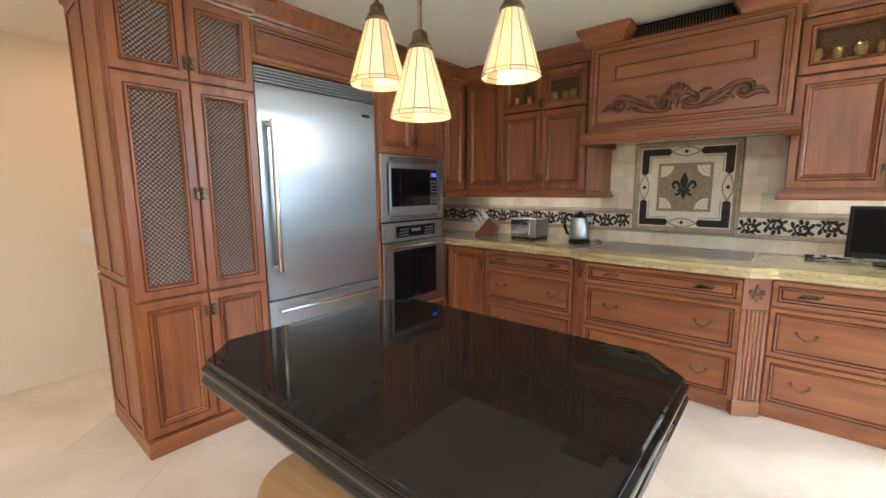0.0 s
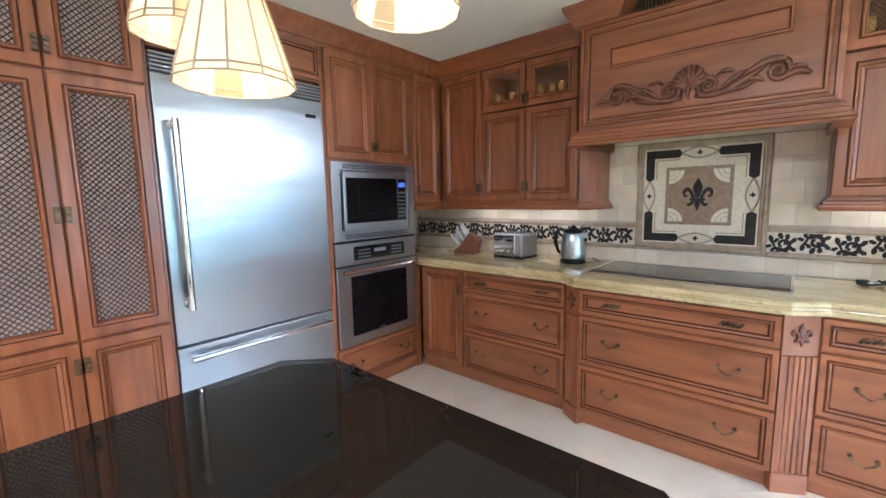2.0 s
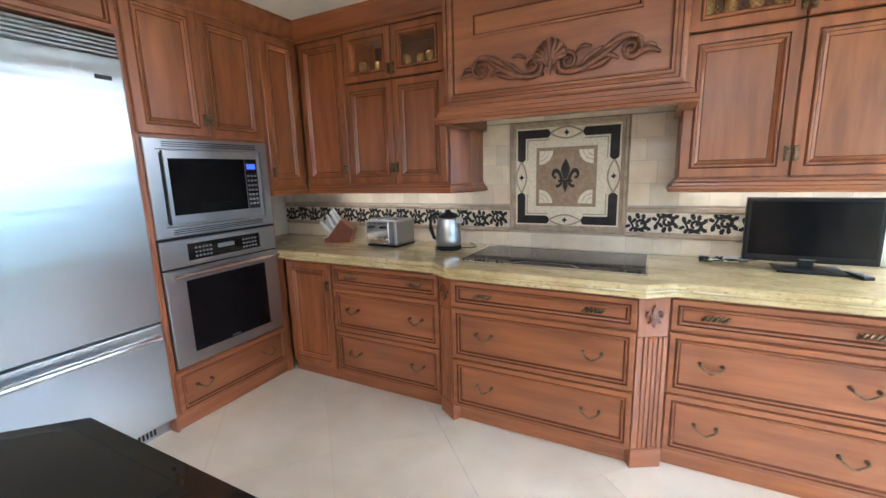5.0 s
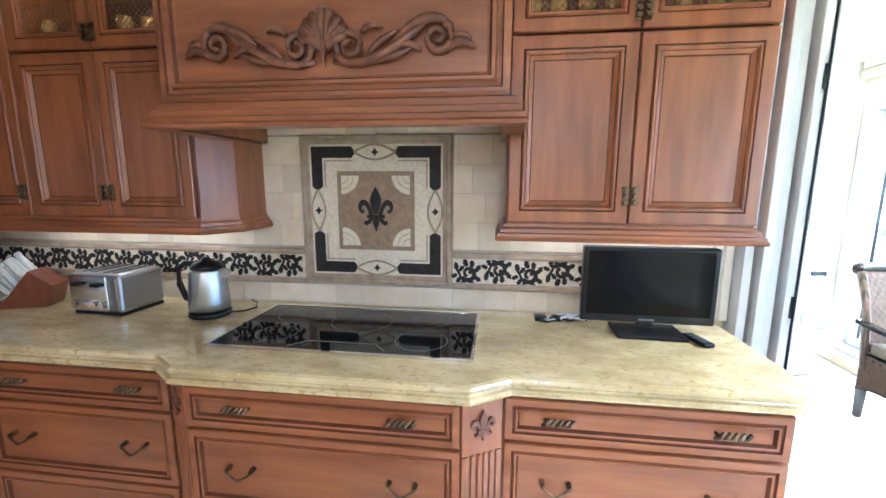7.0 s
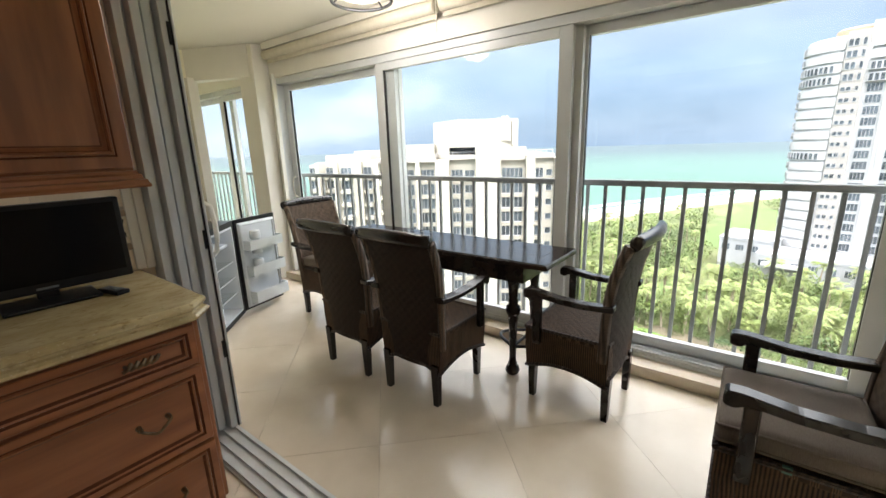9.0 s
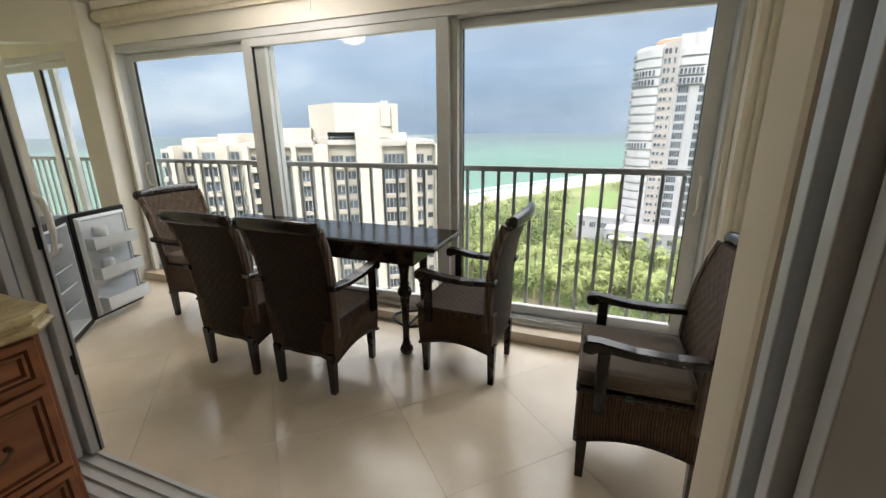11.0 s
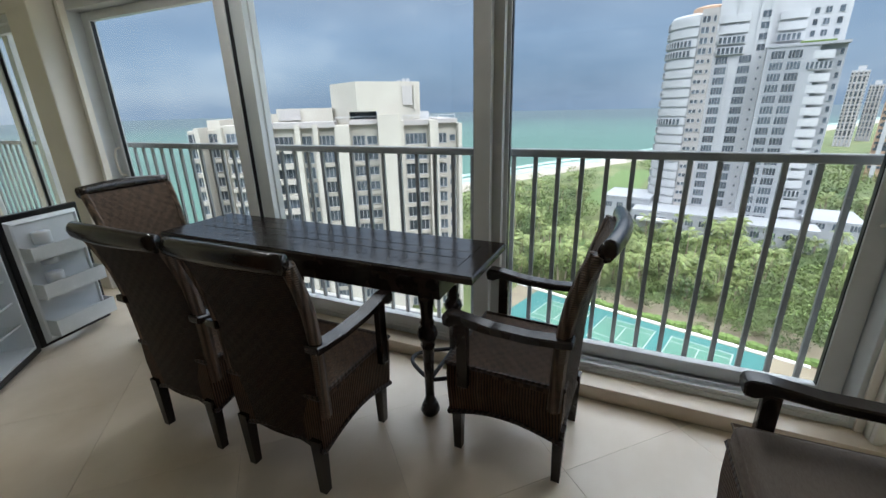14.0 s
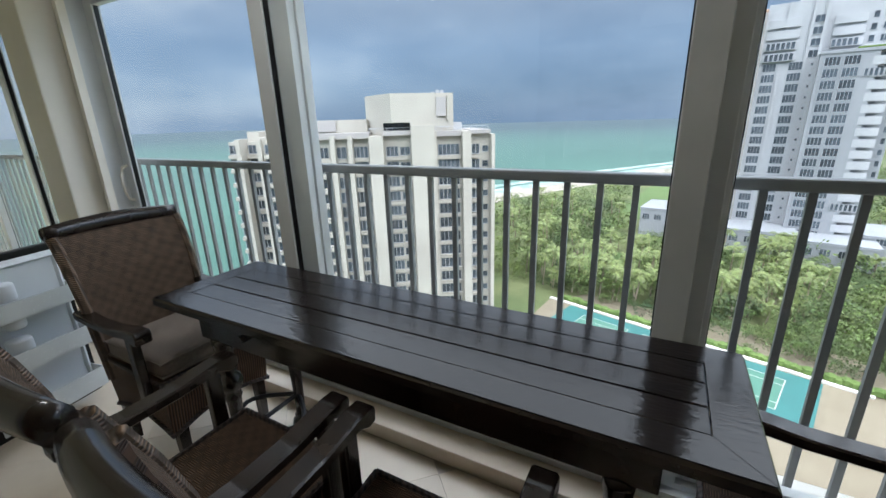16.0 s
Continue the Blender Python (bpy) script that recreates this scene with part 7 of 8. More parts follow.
def build_ground():
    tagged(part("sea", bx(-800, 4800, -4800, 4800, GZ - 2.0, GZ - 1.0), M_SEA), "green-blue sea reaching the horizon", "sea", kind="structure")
    coast = [(1500, -640), (800, -225), (430, -17), (330, 45), (235, 92), (150, 118), (95, 108), (62, 76), (30, 66), (-60, 66)]
    sheet("ground", [(-60, -1500), (1500, -1500)] + coast, GZ, M_UNDER, "green undergrowth along the shore", "ground", 1.5)
    inner = [(1480, -664), (788, -246), (419, -34), (321, 29), (227, 77), (150, 104)]
    sheet("beach", coast[:6] + inner[::-1], GZ + 0.15, M_SAND, "pale sandy beach between sea and trees", "beach")
    outer = [(1510, -622), (812, -210), (440, -4), (340, 60), (243, 108), (155, 134)]
    mid = [(1500, -634), (803, -220), (432, -13), (332, 49), (236, 96), (151, 122)]
    sheet("surf", outer + mid[::-1], GZ - 0.7, M_FOAM, "white surf along the beach", "surf")
    sheet("surf_line", [(x + 18, y + 22) for x, y in mid] + [(x + 13, y + 15) for x, y in mid][::-1], GZ - 0.72, M_FOAM, "second white wave line off the beach", "surf")
    for k, pts in enumerate(([(190, 2), (320, -12), (318, 8), (205, 22)], [(118, 14), (140, 8), (146, 20), (124, 26)])):
        sheet("lawn", pts, GZ + 0.10, M_LAWN, "mown green lawn among the trees", "lawn")
    sheet("paved_deck", [(8, -60), (70, -50), (94, -31), (104, 17), (97, 25), (60, 30), (8, 40)], GZ + 0.08, M_DECK, "tan paved deck round the game courts", "deck")
    # game court: teal surface with green courts and white lines
    o, e1 = Vector((95.5, 19.5)), (Vector((82.0, -24.0)) - Vector((95.5, 19.5)))
    L = e1.length
    u = e1 / L
    v = Vector((u.y, -u.x))
    if v.x > 0:
        v = -v
    def C(a, b):
        p = o + u * a + v * b
        return (p.x, p.y)
    sheet("game_court", [C(0, 0), C(L, 0), C(L, 16), C(0, 16)], GZ + 0.16, M_TEAL, "teal game court with green playing fields", "court")
    for a0, a1 in ((5, 15), (18, 28), (31, 41)):
        sheet("court_field", [C(a0, 3), C(a1, 3), C(a1, 13), C(a0, 13)], GZ + 0.22, M_COURT, "green playing field with white lines", "court")
        bm = bmesh.new()
        for s, t in (((a0, 3), (a1, 3)), ((a0, 13), (a1, 13)), ((a0, 3), (a0, 13)), ((a1, 3), (a1, 13)), (((a0 + a1) / 2, 5), ((a0 + a1) / 2, 11)), ((a0, 5), (a1, 5)), ((a0, 11), (a1, 11))):
            A, B = Vector(C(*s)), Vector(C(*t))
            d = (B - A).normalized()
            nn = Vector((-d.y, d.x)) * 0.09
            vs = [bm.verts.new((p.x, p.y, GZ + 0.26)) for p in (A + nn, A - nn, B - nn, B + nn)]
            bm.faces.new(vs)
        tagged(part("court_lines", bm, M_LINE), "white painted court lines", "court lines", kind="structure")
    bm = bmesh.new()
    rnd = random.Random(11)
    for k in range(60):
        a = L * k / 59 * 1.25 - 4
        p = C(a, -2.2 + rnd.uniform(-0.3, 0.3))
        h = rnd.uniform(1.0, 1.5)
        lathe(bm, [(0.3, GZ), (0.9, GZ + 0.3), (0.85, GZ + h * 0.8), (0.3, GZ + h)], 7, p[0], p[1], phase=rnd.random())
    tagged(part("hedge", bm, M_HEDGE), "clipped green hedge along the court", "hedge", kind="stuff")
    sheet("court_kerb", [C(-6, -0.4), C(L + 6, -0.4), C(L + 6, -1.2), C(-6, -1.2)], GZ + 0.35, M_CONCRETE, "pale kerb between court and hedge", "kerb", 0.6)


def on_land(x, y):
    if x < 62 and y > 20:
        return False
    cl = [(1500, -700), (415, -48), (225, 62), (150, 92), (95, 98), (62, 66)]
    for (xa, ya), (xb, yb) in zip(cl, cl[1:]):
        lo, hi = min(xa, xb), max(xa, xb)
        if lo <= x <= hi:
            if y > ya + (yb - ya) * (x - xa) / (xb - xa):
                return False
    return True


def build_plants():
    rnd = random.Random(21)
    bm_v, bm_f = [], []
    o, e = Vector((95.5, 19.5)), Vector((82.0, -24.0))

    def clump(x, y, z, r, n):
        for _ in range(n):
            a, b = rnd.uniform(0, 2 * math.pi), rnd.uniform(-0.3, 1.0)
            k = math.sqrt(max(0.05, 1 - b * b))
            rr = r * rnd.uniform(0.75, 1.1)
            c = Vector((x + rr * k * math.cos(a), y + rr * k * math.sin(a), z + rr * 0.75 * b))
            s = r * rnd.uniform(0.07, 0.17)
            q = Euler((rnd.uniform(-1.1, 1.1), rnd.uniform(-1.1, 1.1), rnd.uniform(0, 6.3))).to_matrix()
            i = len(bm_v)
            bm_v.extend(c + q @ Vector(p) for p in ((-s, 0, 0), (0, -s * 0.45, 0.1 * s), (s, 0, 0), (0, s * 0.45, 0.1 * s)))
            bm_f.append((i, i + 1, i + 2, i + 3))

    count = 0
    while count < 2100:
        x = 66 + (rnd.random() ** 1.5) * 330
        y = rnd.uniform(-0.62, 0.42) * x
        if not on_land(x, y) or (190 < x < 320 and -14 < y < 20) or (118 < x < 146 and 8 < y < 26):
            continue
        t = (Vector((x, y)) - o).dot((e - o).normalized())
        side = (Vector((x, y)) - o).cross((e - o).normalized())
        if x < 108 and x - 95.5 - (y - 19.5) * 0.31 < 4.0:
            continue
        if 152 < x < 215 and -66 < y < 14:
            continue
        if 60 < x < 104 and 28 < y < 110:
            continue
        near = x < 150
        tall = rnd.random() < 0.22
        r = rnd.uniform(1.0, 2.4) if near else rnd.uniform(2.0, 4.0)
        if tall:
            r *= 1.35
            clump(x + r * 0.6, y + r * 0.3, GZ + rnd.uniform(2.5, 4.5), r * 0.8, 95 if near else 36)
        clump(x, y, GZ + (rnd.uniform(3.5, 6.0) if tall else rnd.uniform(0.3, 2.4)), r, 155 if near else 60)
        count += 1
    me = bpy.data.meshes.new("shrubs")
    me.from_pydata(bm_v, [], bm_f)
    me.materials.append(M_LEAF)
    tagged(new("shrubs", me), "dense green shrubs and low trees near the beach", "shrubs", kind="stuff")
    # palms
    def palm(m, height, spread, seed, label):
        r2 = random.Random(seed)
        p = thing("palm_tree", m, label, "palm tree", "palms behind the courts")
        lean = 0.06 * height
        part("trunk", tube(bmesh.new(), [(0, 0, 0), (lean * 0.3, 0.1, height * 0.4), (lean * 0.8, 0.2, height * 0.75), (lean, 0.2, height)], 0.2, 7, taper=lambda u: 1.2 - 0.5 * u), M_TRUNK, p)
        verts, faces = [], []
        for k in range(17):
            a = 2 * math.pi * k / 17 + r2.uniform(-0.2, 0.2)
            up, ln = r2.uniform(-0.1, 1.15), spread * r2.uniform(0.8, 1.1)
            side = Vector((-math.sin(a), math.cos(a), 0))
            spine = []
            for q in range(10):
                u = q / 9
                rr = ln * u * (1 - 0.15 * u)
                spine.append(Vector((lean + rr * math.cos(a), 0.2 + rr * math.sin(a), height + up * ln * u * 0.9 - 0.7 * ln * u * u * (1.2 - 0.4 * up))))
            for q in range(1, 10):
                c, ahead = spine[q], (spine[q] - spine[q - 1]).normalized()
                reach = spread * 0.30 * math.sin(math.pi * min(1, 0.15 + q / 11))
                for sgn in (-1, 1):
                    tip = c + side * sgn * reach + ahead * reach * 0.7 - Vector((0, 0, reach * r2.uniform(0.25, 0.7)))
                    n = len(verts)
                    verts.extend((c - ahead * 0.13, c + ahead * 0.13, tip))
                    faces.append((n, n + 1, n + 2))
                n = len(verts)
                verts.extend((spine[q - 1] - side * 0.05, spine[q - 1] + side * 0.05, c))
                faces.append((n, n + 1, n + 2))
        me = bpy.data.meshes.new("crown")
        me.from_pydata(verts, [], faces)
        me.materials.append(M_PALM)
        crown = new("crown", me)
        crown.parent = p
        return p

    kinds = [palm(pose(112, 8, GZ), 9.2, 3.4, 5, "tall coconut palm with drooping fronds"), palm(pose(116, -14, GZ), 5.2, 2.9, 8, "short palm with a wide crown of fronds"), palm(pose(121, 24, GZ), 7.0, 3.2, 9, "leaning palm with feathered fronds")]
    n = 0
    while n < 210:
        x = 102 + rnd.random() ** 1.4 * 110
        y = rnd.uniform(-0.50, 0.36) * x
        if not on_land(x, y) or (152 < x < 215 and -66 < y < 14) or (62 < x < 98 and y > 36) or x - 95.5 - (y - 19.5) * 0.31 < 6:
            continue
        copy_thing(kinds[n % 3], pose(x, y, GZ - rnd.uniform(0, 1.5), rnd.uniform(-5, 5), rnd.uniform(-5, 5), rnd.uniform(0, 360)))
        n += 1


def window_piece(w, h, name="window"):
    """Dark glazing with a white cross bar, facing -x."""
    bm = bmesh.new()
    box(bm, -0.06, 0.0, -w / 2, w / 2, -h / 2, h / 2)
    k = max(1, round(w / 0.9))
    for i in range(k + 1):
        y = -w / 2 + w * i / k
        box(bm, -0.14, -0.02, y - 0.05, y + 0.05, -h / 2, h / 2, mi=1)
    box(bm, -0.14, -0.02, -w / 2, w / 2, -h / 2 - 0.08, -h / 2 + 0.04, mi=1)
    return bm


def facing(az, eye=(1.2, 1.9)):
    """A frame whose y runs out along a bearing and whose x runs to its right."""
    return pose(eye[0], eye[1], 0, 0, 0, az - 90)


class Repeats:
    """Alike pieces on shared meshes, one mesh for each size."""

    def __init__(self, parent):
        self.parent, self.kept = parent, {}

    def add(self, name, key, make, materials, m):
        if key in self.kept:
            return share(self.kept[key], name, self.parent, m)
        ob = part(name, make(), materials, self.parent, m=m)
        self.kept[key] = ob
        return ob

    def window(self, x, y, z, w, h, turn=90):
        return self.add("window", ("window", w, h), lambda: window_piece(w, h), (M_PANE, M_BLDW), pose(x, y, z, 0, 0, turn))

    def ledge(self, x, y, z, w, d, h):
        return self.add("balcony", ("ledge", w, d, h), lambda: bx(-w / 2, w / 2, -d, 0.3, 0.0, h), M_BLDG, pose(x, y, z))


def build_tower_a():
    """Apartment block with upright fins, window bays and a tall roof house, seen across the grounds."""
    b = thing("apartment_building", facing(33.0), "cream apartment building with upright fins and a roof house", "building")
    r = Repeats(b)
    D = 85.0
    # bays: left, right, set-back, roof height, parapet height
    bays = [(-20.4, -8.0, 2.6, -1.6, -0.5), (-5.2, 0.3, 2.2, -1.2, -0.3), (5.3, 10.5, 2.4, -1.6, -0.6), (12.2, 16.3, 2.0, -1.3, -0.5)]
    for x0, x1, back, z, p in bays:
        part("wall", bx(x0, x1, D + back, D + 26, GZ, z), M_BLDG, b)
        part("parapet", bx(x0, x1, D + back - 1.3, D + 26, z, p), M_BLDP, b)
    for x0, x1, z in ((-8.0, -5.2, -1.2), (10.5, 12.2, -0.7), (16.3, 17.0, -1.4)):
        part("fin", bx(x0, x1, D - 0.6, D + 24, GZ, z), M_BLDG, b)
    part("fin", bx(0.3, 4.7, D - 1.8, D + 24, GZ, 0.6), M_BLDG, b)
    part("fin", bx(4.7, 5.3, D - 1.0, D + 24, GZ, -0.6), M_BLDG, b)
    for x in (-20.9, -15.6, -12.2):
        part("fin", bx(x, x + 0.9, D + 0.4, D + 4, GZ, -1.0), M_BLDG, b)
    # roof house: a tall block turned on its corner, with a recess and an upper opening drawn as darker boxes
    top = 6.7
    bm = bmesh.new()
    prism(bm, [(-3.4, D + 1.0), (9.2, D + 4.0), (9.2, D + 20), (-10.0, D + 20), (-9.0, D + 10)], 1.2, top)
    part("roof_house", bm, M_BLDG, b)
    part("roof_house", prism(bmesh.new(), [(0.3, D + 1.88), (9.2, D + 4.0), (9.2, D + 19), (0.3, D + 19)], -1.2, 1.198), M_BLDG, b)
    part("roof_house", prism(bmesh.new(), [(-9.0, D + 10), (-5.2, D + 3.9), (-5.2, D + 19), (-9.9, D + 19)], -1.2, 1.198), M_BLDG, b)
    # dark box gives the open recess its shade by colour
    part("roof_house", bx(-5.2, 0.2, D + 7.0, D + 19, -1.2, 1.2), M_PANE, b, "dark box standing in for the shaded recess under the roof house")
    part("roof_recess", bx(5.6, 7.6, D + 2.9, D + 3.6, 2.3, 5.9), M_BLDP, b)
    part("roof_rail", bx(7.8, 8.2, D + 3.0, D + 3.8, 1.4, 6.3), M_BLDG, b)
    for x in (5.0, 6.0, 6.9):
        part("antenna", bx(x, x + 0.7, D + 8, D + 9, top, top + 0.55 + 0.3 * (x > 5.5)), M_BLDGR, b)
    part("roof_house", bx(-20.0, -8.8, D + 8.0, D + 20, -1.2, 2.1), M_BLDG, b)
    part("roof_screen", bx(-19.4, -15.2, D + 7.2, D + 7.6, -0.2, 1.9), M_BLDP, b, "beige lattice screen")
    part("roof_house", bx(9.2, 11.4, D + 8, D + 12, -0.6, 1.0), M_BLDW, b)
    for x0, x1 in ((-8.0, 0.2), (5.4, 16.2)):
        bm = bmesh.new()
        k = int((x1 - x0) / 1.1)
        for i in range(k + 1):
            x = x0 + (x1 - x0) * i / k
            box(bm, x - 0.05, x + 0.05, D + 3.0, D + 3.1, -0.6, 0.25)
        box(bm, x0, x1, D + 3.0, D + 3.1, 0.2, 0.3)
        part("roof_rail", bm, M_BLDW, b)
    # storeys
    for fl in range(13):
        z = -4.3 - 3.05 * fl
        deep = fl % 4 == 1
        for x, w, h, y in ((-3.6, 2.4, 1.9, D + 2.2), (-1.0, 2.0, 1.6, D + 2.2), (7.9, 4.3, 2.1, D + 2.4), (13.4, 1.6, 1.9, D + 2.0), (15.4, 1.2, 1.2, D + 2.0), (-13.9, 2.2, 2.2, D + 2.6), (-10.1, 3.2, 2.2, D + 2.6), (-18.2, 3.6, 2.2, D + 2.6)):
            r.window(x, y - 0.05, z, w, h)
        r.ledge(-18.0, D + 2.6, z - 2.0, 4.4, 1.5, 1.05)
        r.ledge(-10.1, D + 2.6, z - 1.9, 3.6, 0.9 if deep else 0.5, 0.8)
        r.ledge(7.9, D + 2.4, z - 1.9, 5.0, 0.7, 0.75)
        r.ledge(13.0, D + 2.0, z - 1.8, 1.6, 0.8, 0.6)
        r.ledge(-2.4, D + 2.2, z - 1.8, 5.2, 0.35, 0.7)
        r.window(17.05, D + 6.0, z, 2.2, 1.8, 180)
    # far wing beyond the left end
    for x0, x1, y, z in ((-31.5, -20.5, D + 8, -0.9), (-39.0, -31.5, D + 11, -1.8), (-27.5, -24.0, D + 10, 1.1), (-35.5, -33.0, D + 13, 0.2)):
        part("wall", bx(x0, x1, y, D + 30, GZ, z), M_BLDG, b)
    for x in (-31.8, -26.2, -22.6, -36.0):
        part("fin", bx(x, x + 0.9, D + 6.6, D + 12, GZ, -1.2), M_BLDG, b)
    for fl in range(13):
        z = -3.4 - 3.05 * fl
        for x, y in ((-29.2, D + 7.95), (-24.6, D + 7.95), (-37.6, D + 10.95), (-33.6, D + 10.95)):
            r.window(x, y, z, 2.6, 1.8)
            r.ledge(x, y, z - 1.9, 3.0, 0.9, 0.8)


def build_tower_b():
    """White high-rise with a rounded bay, a flat slab, a lower front block and a podium."""
    b = thing("high_rise", facing(-9.5), "white high-rise tower with a rounded balcony corner", "building")
    r = Repeats(b)
    D, FL = 172.0, 3.1
    cx, cy, rad = -12.6, D + 9.5, 9.9
    part("round_wall", lathe(bmesh.new(), [(rad, GZ), (rad, 28.2), (rad - 0.5, 28.8), (rad - 1.2, 28.8)], 44, cx, cy), M_BLDW, b)
    part("crown", lathe(bmesh.new(), [(6.2, 28.8), (6.2, 31.2), (5.6, 31.6)], 32, cx + 2.4, cy + 1.0), M_RUST, b, "tan drum on the roof")
    part("slab_block", bx(-8.0, 6.0, D + 1.0, D + 24, GZ, 31.8), M_BLDW, b)
    part("slab_block", bx(6.0, 24.4, D + 6.0, D + 26, GZ, 31.0), M_BLDW, b)
    part("roof_house", bx(-1.0, 14.0, D + 10, D + 20, 31.0, 34.4), M_BLDW, b)
    part("wall_strip", bx(-12.7, -8.0, D - 1.2, D + 9, GZ, 29.6), M_BLDP, b, "pinkish wall strip")
    part("front_block", bx(6.0, 18.2, D - 5.0, D + 6, GZ, 16.2), M_BLDGR, b)
    part("parapet", bx(5.8, 24.6, D - 5.3, D + 6, 16.2, 16.9), M_BLDGR, b)
    part("front_block", bx(18.2, 24.4, D - 2.5, D + 6, GZ, 16.2), M_BLDGR, b)
    part("roof_planting", bx(13.5, 21.5, D - 4.5, D - 3.5, 16.9, 17.5, 0.2), M_HEDGE, b, "green planting along the block's roof")
    for x in (-8.0, -3.15, 2.6, 5.4):
        part("rib", bx(x, x + 0.6, D + 0.4, D + 1.0, GZ, 31.8), M_BLDW, b)

    def arc_ledge(x, y, q, a0, a1, h):
        bm = bmesh.new()
        for k in range(10):
            v0, v1 = radians(a0 + (a1 - a0) * k / 10), radians(a0 + (a1 - a0) * (k + 1) / 10)
            prism(bm, [(x + e * math.cos(a), y + e * math.sin(a)) for e, a in ((q - 0.4, v0), (q - 0.4, v1), (q + 0.55, v1), (q + 0.55, v0))], 0.0, h)
        return bm

    for fl in range(24):
        z = 26.5 - FL * fl
        up = fl < 4
        row = fl in (2, 3, 10)
        # rounded bay with its solid balconies, or a row of narrow openings
        r.add("balcony", "round", lambda: arc_ledge(cx, cy, rad, 182, 268, 2.35), M_BLDW, Matrix.Translation((0, 0, z - 1.5)))
        for a in ([196, 205] if fl % 3 else [200]) if not up else [184, 191, 198, 205]:
            v = radians(a)
            q = rad + 0.58
            r.window(cx + q * math.cos(v), cy + q * math.sin(v), z - 0.4, 1.0, 1.9, a - 180)
        if row:
            for a in range(214, 262, 7):
                v = radians(a)
                q = rad + 0.58
                r.window(cx + q * math.cos(v), cy + q * math.sin(v), z - 0.4, 0.9, 1.9, a - 180)
        # wall strip with small panes
        for x, w in ((-11.9, 1.0), (-10.7, 1.0), (-9.0, 0.8)):
            r.window(x, D - 1.25, z, w, 1.1 if not up else 1.8)
        # slab: two columns of paired windows, and solid balconies near the top
        if z > 15.5:
            r.add("balcony", "wide", lambda: arc_ledge(-3.6, D + 10.8, 10.4, 248, 292, 2.3), M_BLDW, Matrix.Translation((0, 0, z - 1.5)))
            r.add("balcony", "right", lambda: arc_ledge(11.3, D + 15.6, 10.2, 252, 290, 2.3), M_BLDW, Matrix.Translation((0, 0, z - 1.5)))
            if z < 22.0:
                for x in (-6.6, -5.4, -4.2, -3.0, -1.8, -0.6):
                    r.window(x, D - 0.12, z - 0.4, 0.9, 1.9)
                for x in (8.6, 9.8, 11.0, 12.2, 13.4):
                    r.window(x, D + 4.8, z - 0.4, 0.9, 1.9)
            r.window(4.4, D + 0.95, z, 2.2, 1.9)
            for x, w in ((16.6, 1.2), (19.2, 1.5), (22.2, 1.3)):
                r.window(x, D + 5.95, z, w, 1.7)
        else:
            for x in (-5.4, 0.9):
                r.window(x, D + 0.95, z, 3.2, 2.2)
            r.window(4.7, D + 0.95, z + 0.2, 0.6, 0.7)
            for x in (8.8, 12.9):
                r.window(x, D - 5.05, z, 3.3, 2.2)
            r.add("balcony", "block", lambda: arc_ledge(18.6, D + 3.4, 8.0, 248, 292, 2.2), M_BLDW, Matrix.Translation((0, 0, z - 1.6)))
            if fl in (5, 17):
                for x in (16.2, 17.2, 18.2, 19.2, 20.2, 21.2):
                    r.window(x, D - 5.2, z - 0.3, 0.7, 1.9)
            r.window(23.4, D - 2.55, z, 1.0, 1.6)
    p = thing("podium_building", facing(-9.5), "low white podium building in front of the tower", "building")
    r = Repeats(p)
    for x0, x1, y0, y1, z in ((-36, -20, D - 6, D + 12, -32.4), (-24, 9, D - 14, D + 4, -34.9), (9, 27, D - 17, D, -35.6), (24, 38, D - 8, D + 10, -34.2)):
        part("wall", bx(x0, x1, y0, y1, GZ, z), M_BLDGR, p)
        part("parapet", bx(x0 - 0.2, x1 + 0.2, y0 - 0.25, y1, z, z + 0.8), M_BLDGR, p)
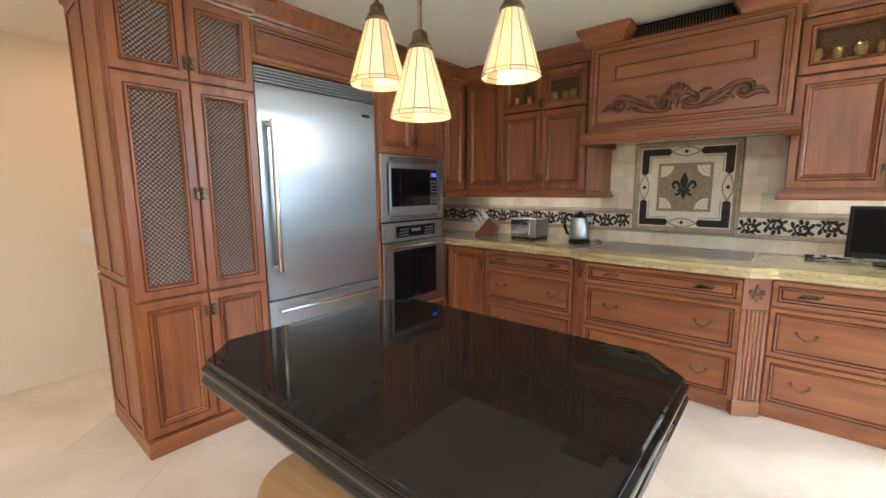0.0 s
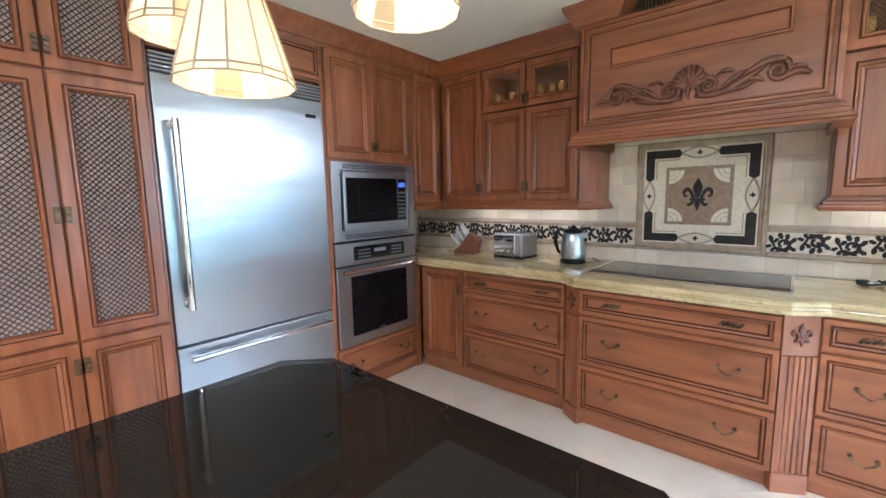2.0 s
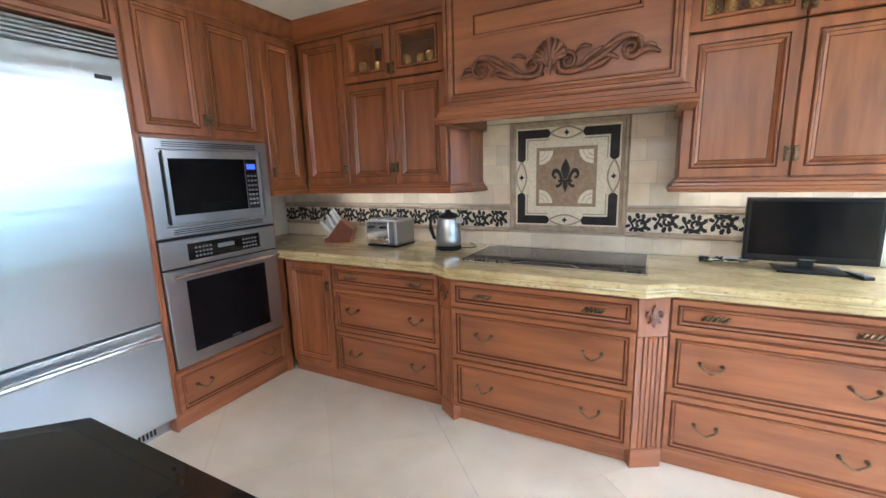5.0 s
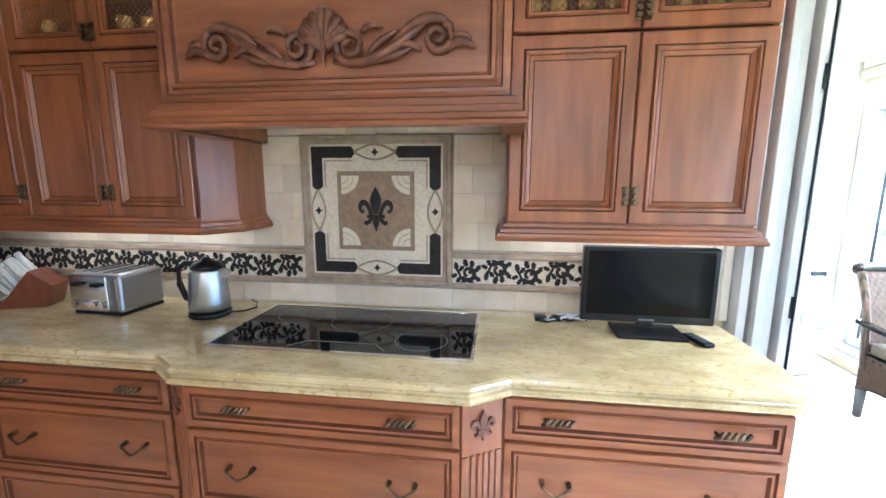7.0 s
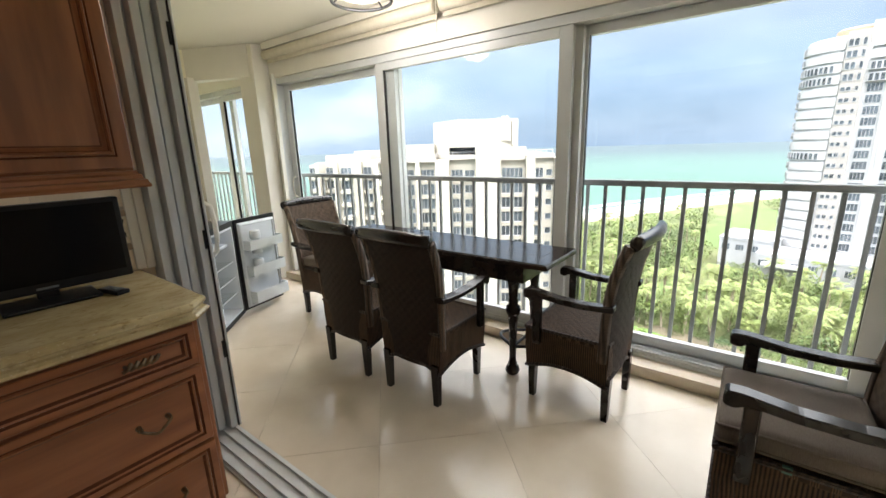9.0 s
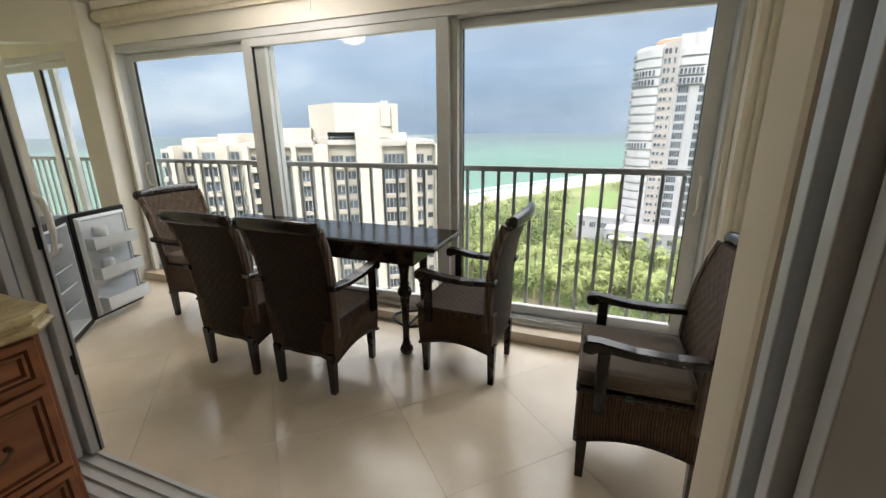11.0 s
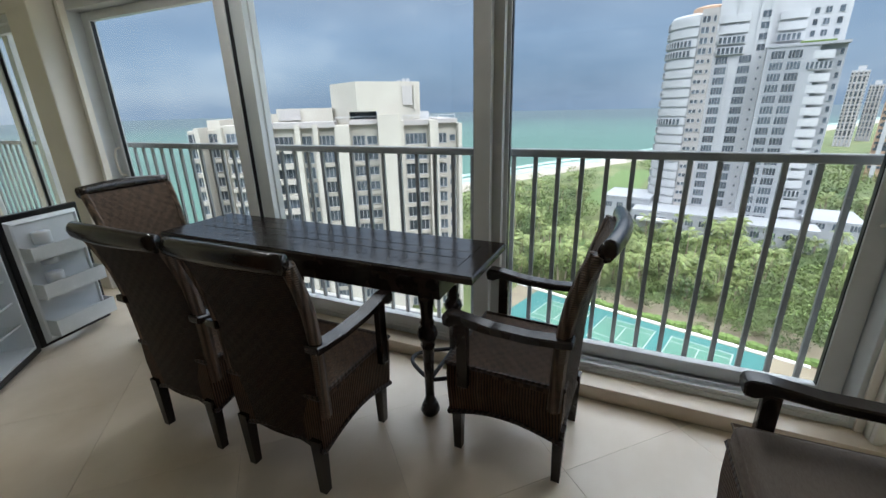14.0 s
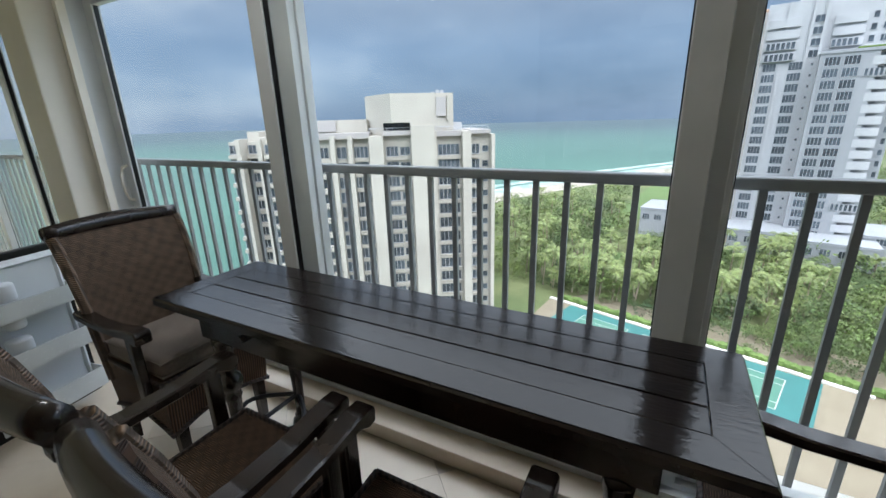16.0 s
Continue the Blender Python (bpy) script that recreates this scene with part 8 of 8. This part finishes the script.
    part("canopy", bx(-22, -12, D - 18, D - 14, -37.2, -36.6), M_BLDW, p)
    for x in range(-22, 9, 4):
        r.window(x, D - 14.05, -37.2, 2.4, 2.0)
    for x in range(12, 26, 4):
        r.window(x, D - 17.05, -37.8, 2.4, 2.0)
    for x in range(-34, -24, 4):
        r.window(x, D - 6.05, -35.0, 2.4, 2.0)
    for x in (28, 32, 36):
        r.window(x, D - 8.05, -35.0, 2.4, 2.0)


def build_far():
    for k, (az, w, h, d) in enumerate(((-18.8, 6.4, 26, 560), (-20.2, 6.0, 15, 640), (-22.4, 9, 3.4, 330), (-25.5, 16, 22, 700), (-28.5, 20, 18, 760))):
        x, y = d * math.cos(radians(az)), d * math.sin(radians(az))
        b = thing("distant_tower", pose(x, y, 0, 0, 0, az), "distant pale apartment tower along the shore", "building", "distant towers")
        part("wall", bx(0, 15, -w, w, GZ, h), (M_BLDW, M_BLDGR, M_RUST, M_BLDP, M_BLDW)[k], b)
        part("roof_house", bx(3, 10, -w * 0.5, w * 0.4, h, h + 4), M_RUST if k > 2 else M_BLDW, b)
        for q in (-0.75, -0.3, 0.2, 0.65):
            part("wall_strip", bx(-0.8, 0.0, w * q - w * 0.11, w * q + w * 0.11, GZ, h - 1), M_BLDP if k < 2 else M_BLDW if k == 2 else M_RUST, b)
        band = None
        z = h - 3.5
        while z > GZ + 4:
            if band is None:
                band = part("window_band", bx(-0.4, 0.0, -w * 0.94, w * 0.94, 0.0, 1.5), M_PANE, b, m=Matrix.Translation((0, 0, z)))
            else:
                share(band, "window_band", b, Matrix.Translation((0, 0, z)))
            z -= 3.2
        f = None
        for z in range(int(GZ) + 12, int(h) - 2, 6):
            if f is None:
                f = part("window_band", bx(-0.2, 0.0, -w * 0.85, w * 0.85, -1.2, 1.2), M_PANE, b)
                f.matrix_basis = Matrix.Translation((0, 0, z))
            else:
                share(f, "window_band", b, Matrix.Translation((0, 0, z)))


build_ground()
build_tower_a()
build_tower_b()
build_far()
build_plants()

build_backsplash()
build_floor()
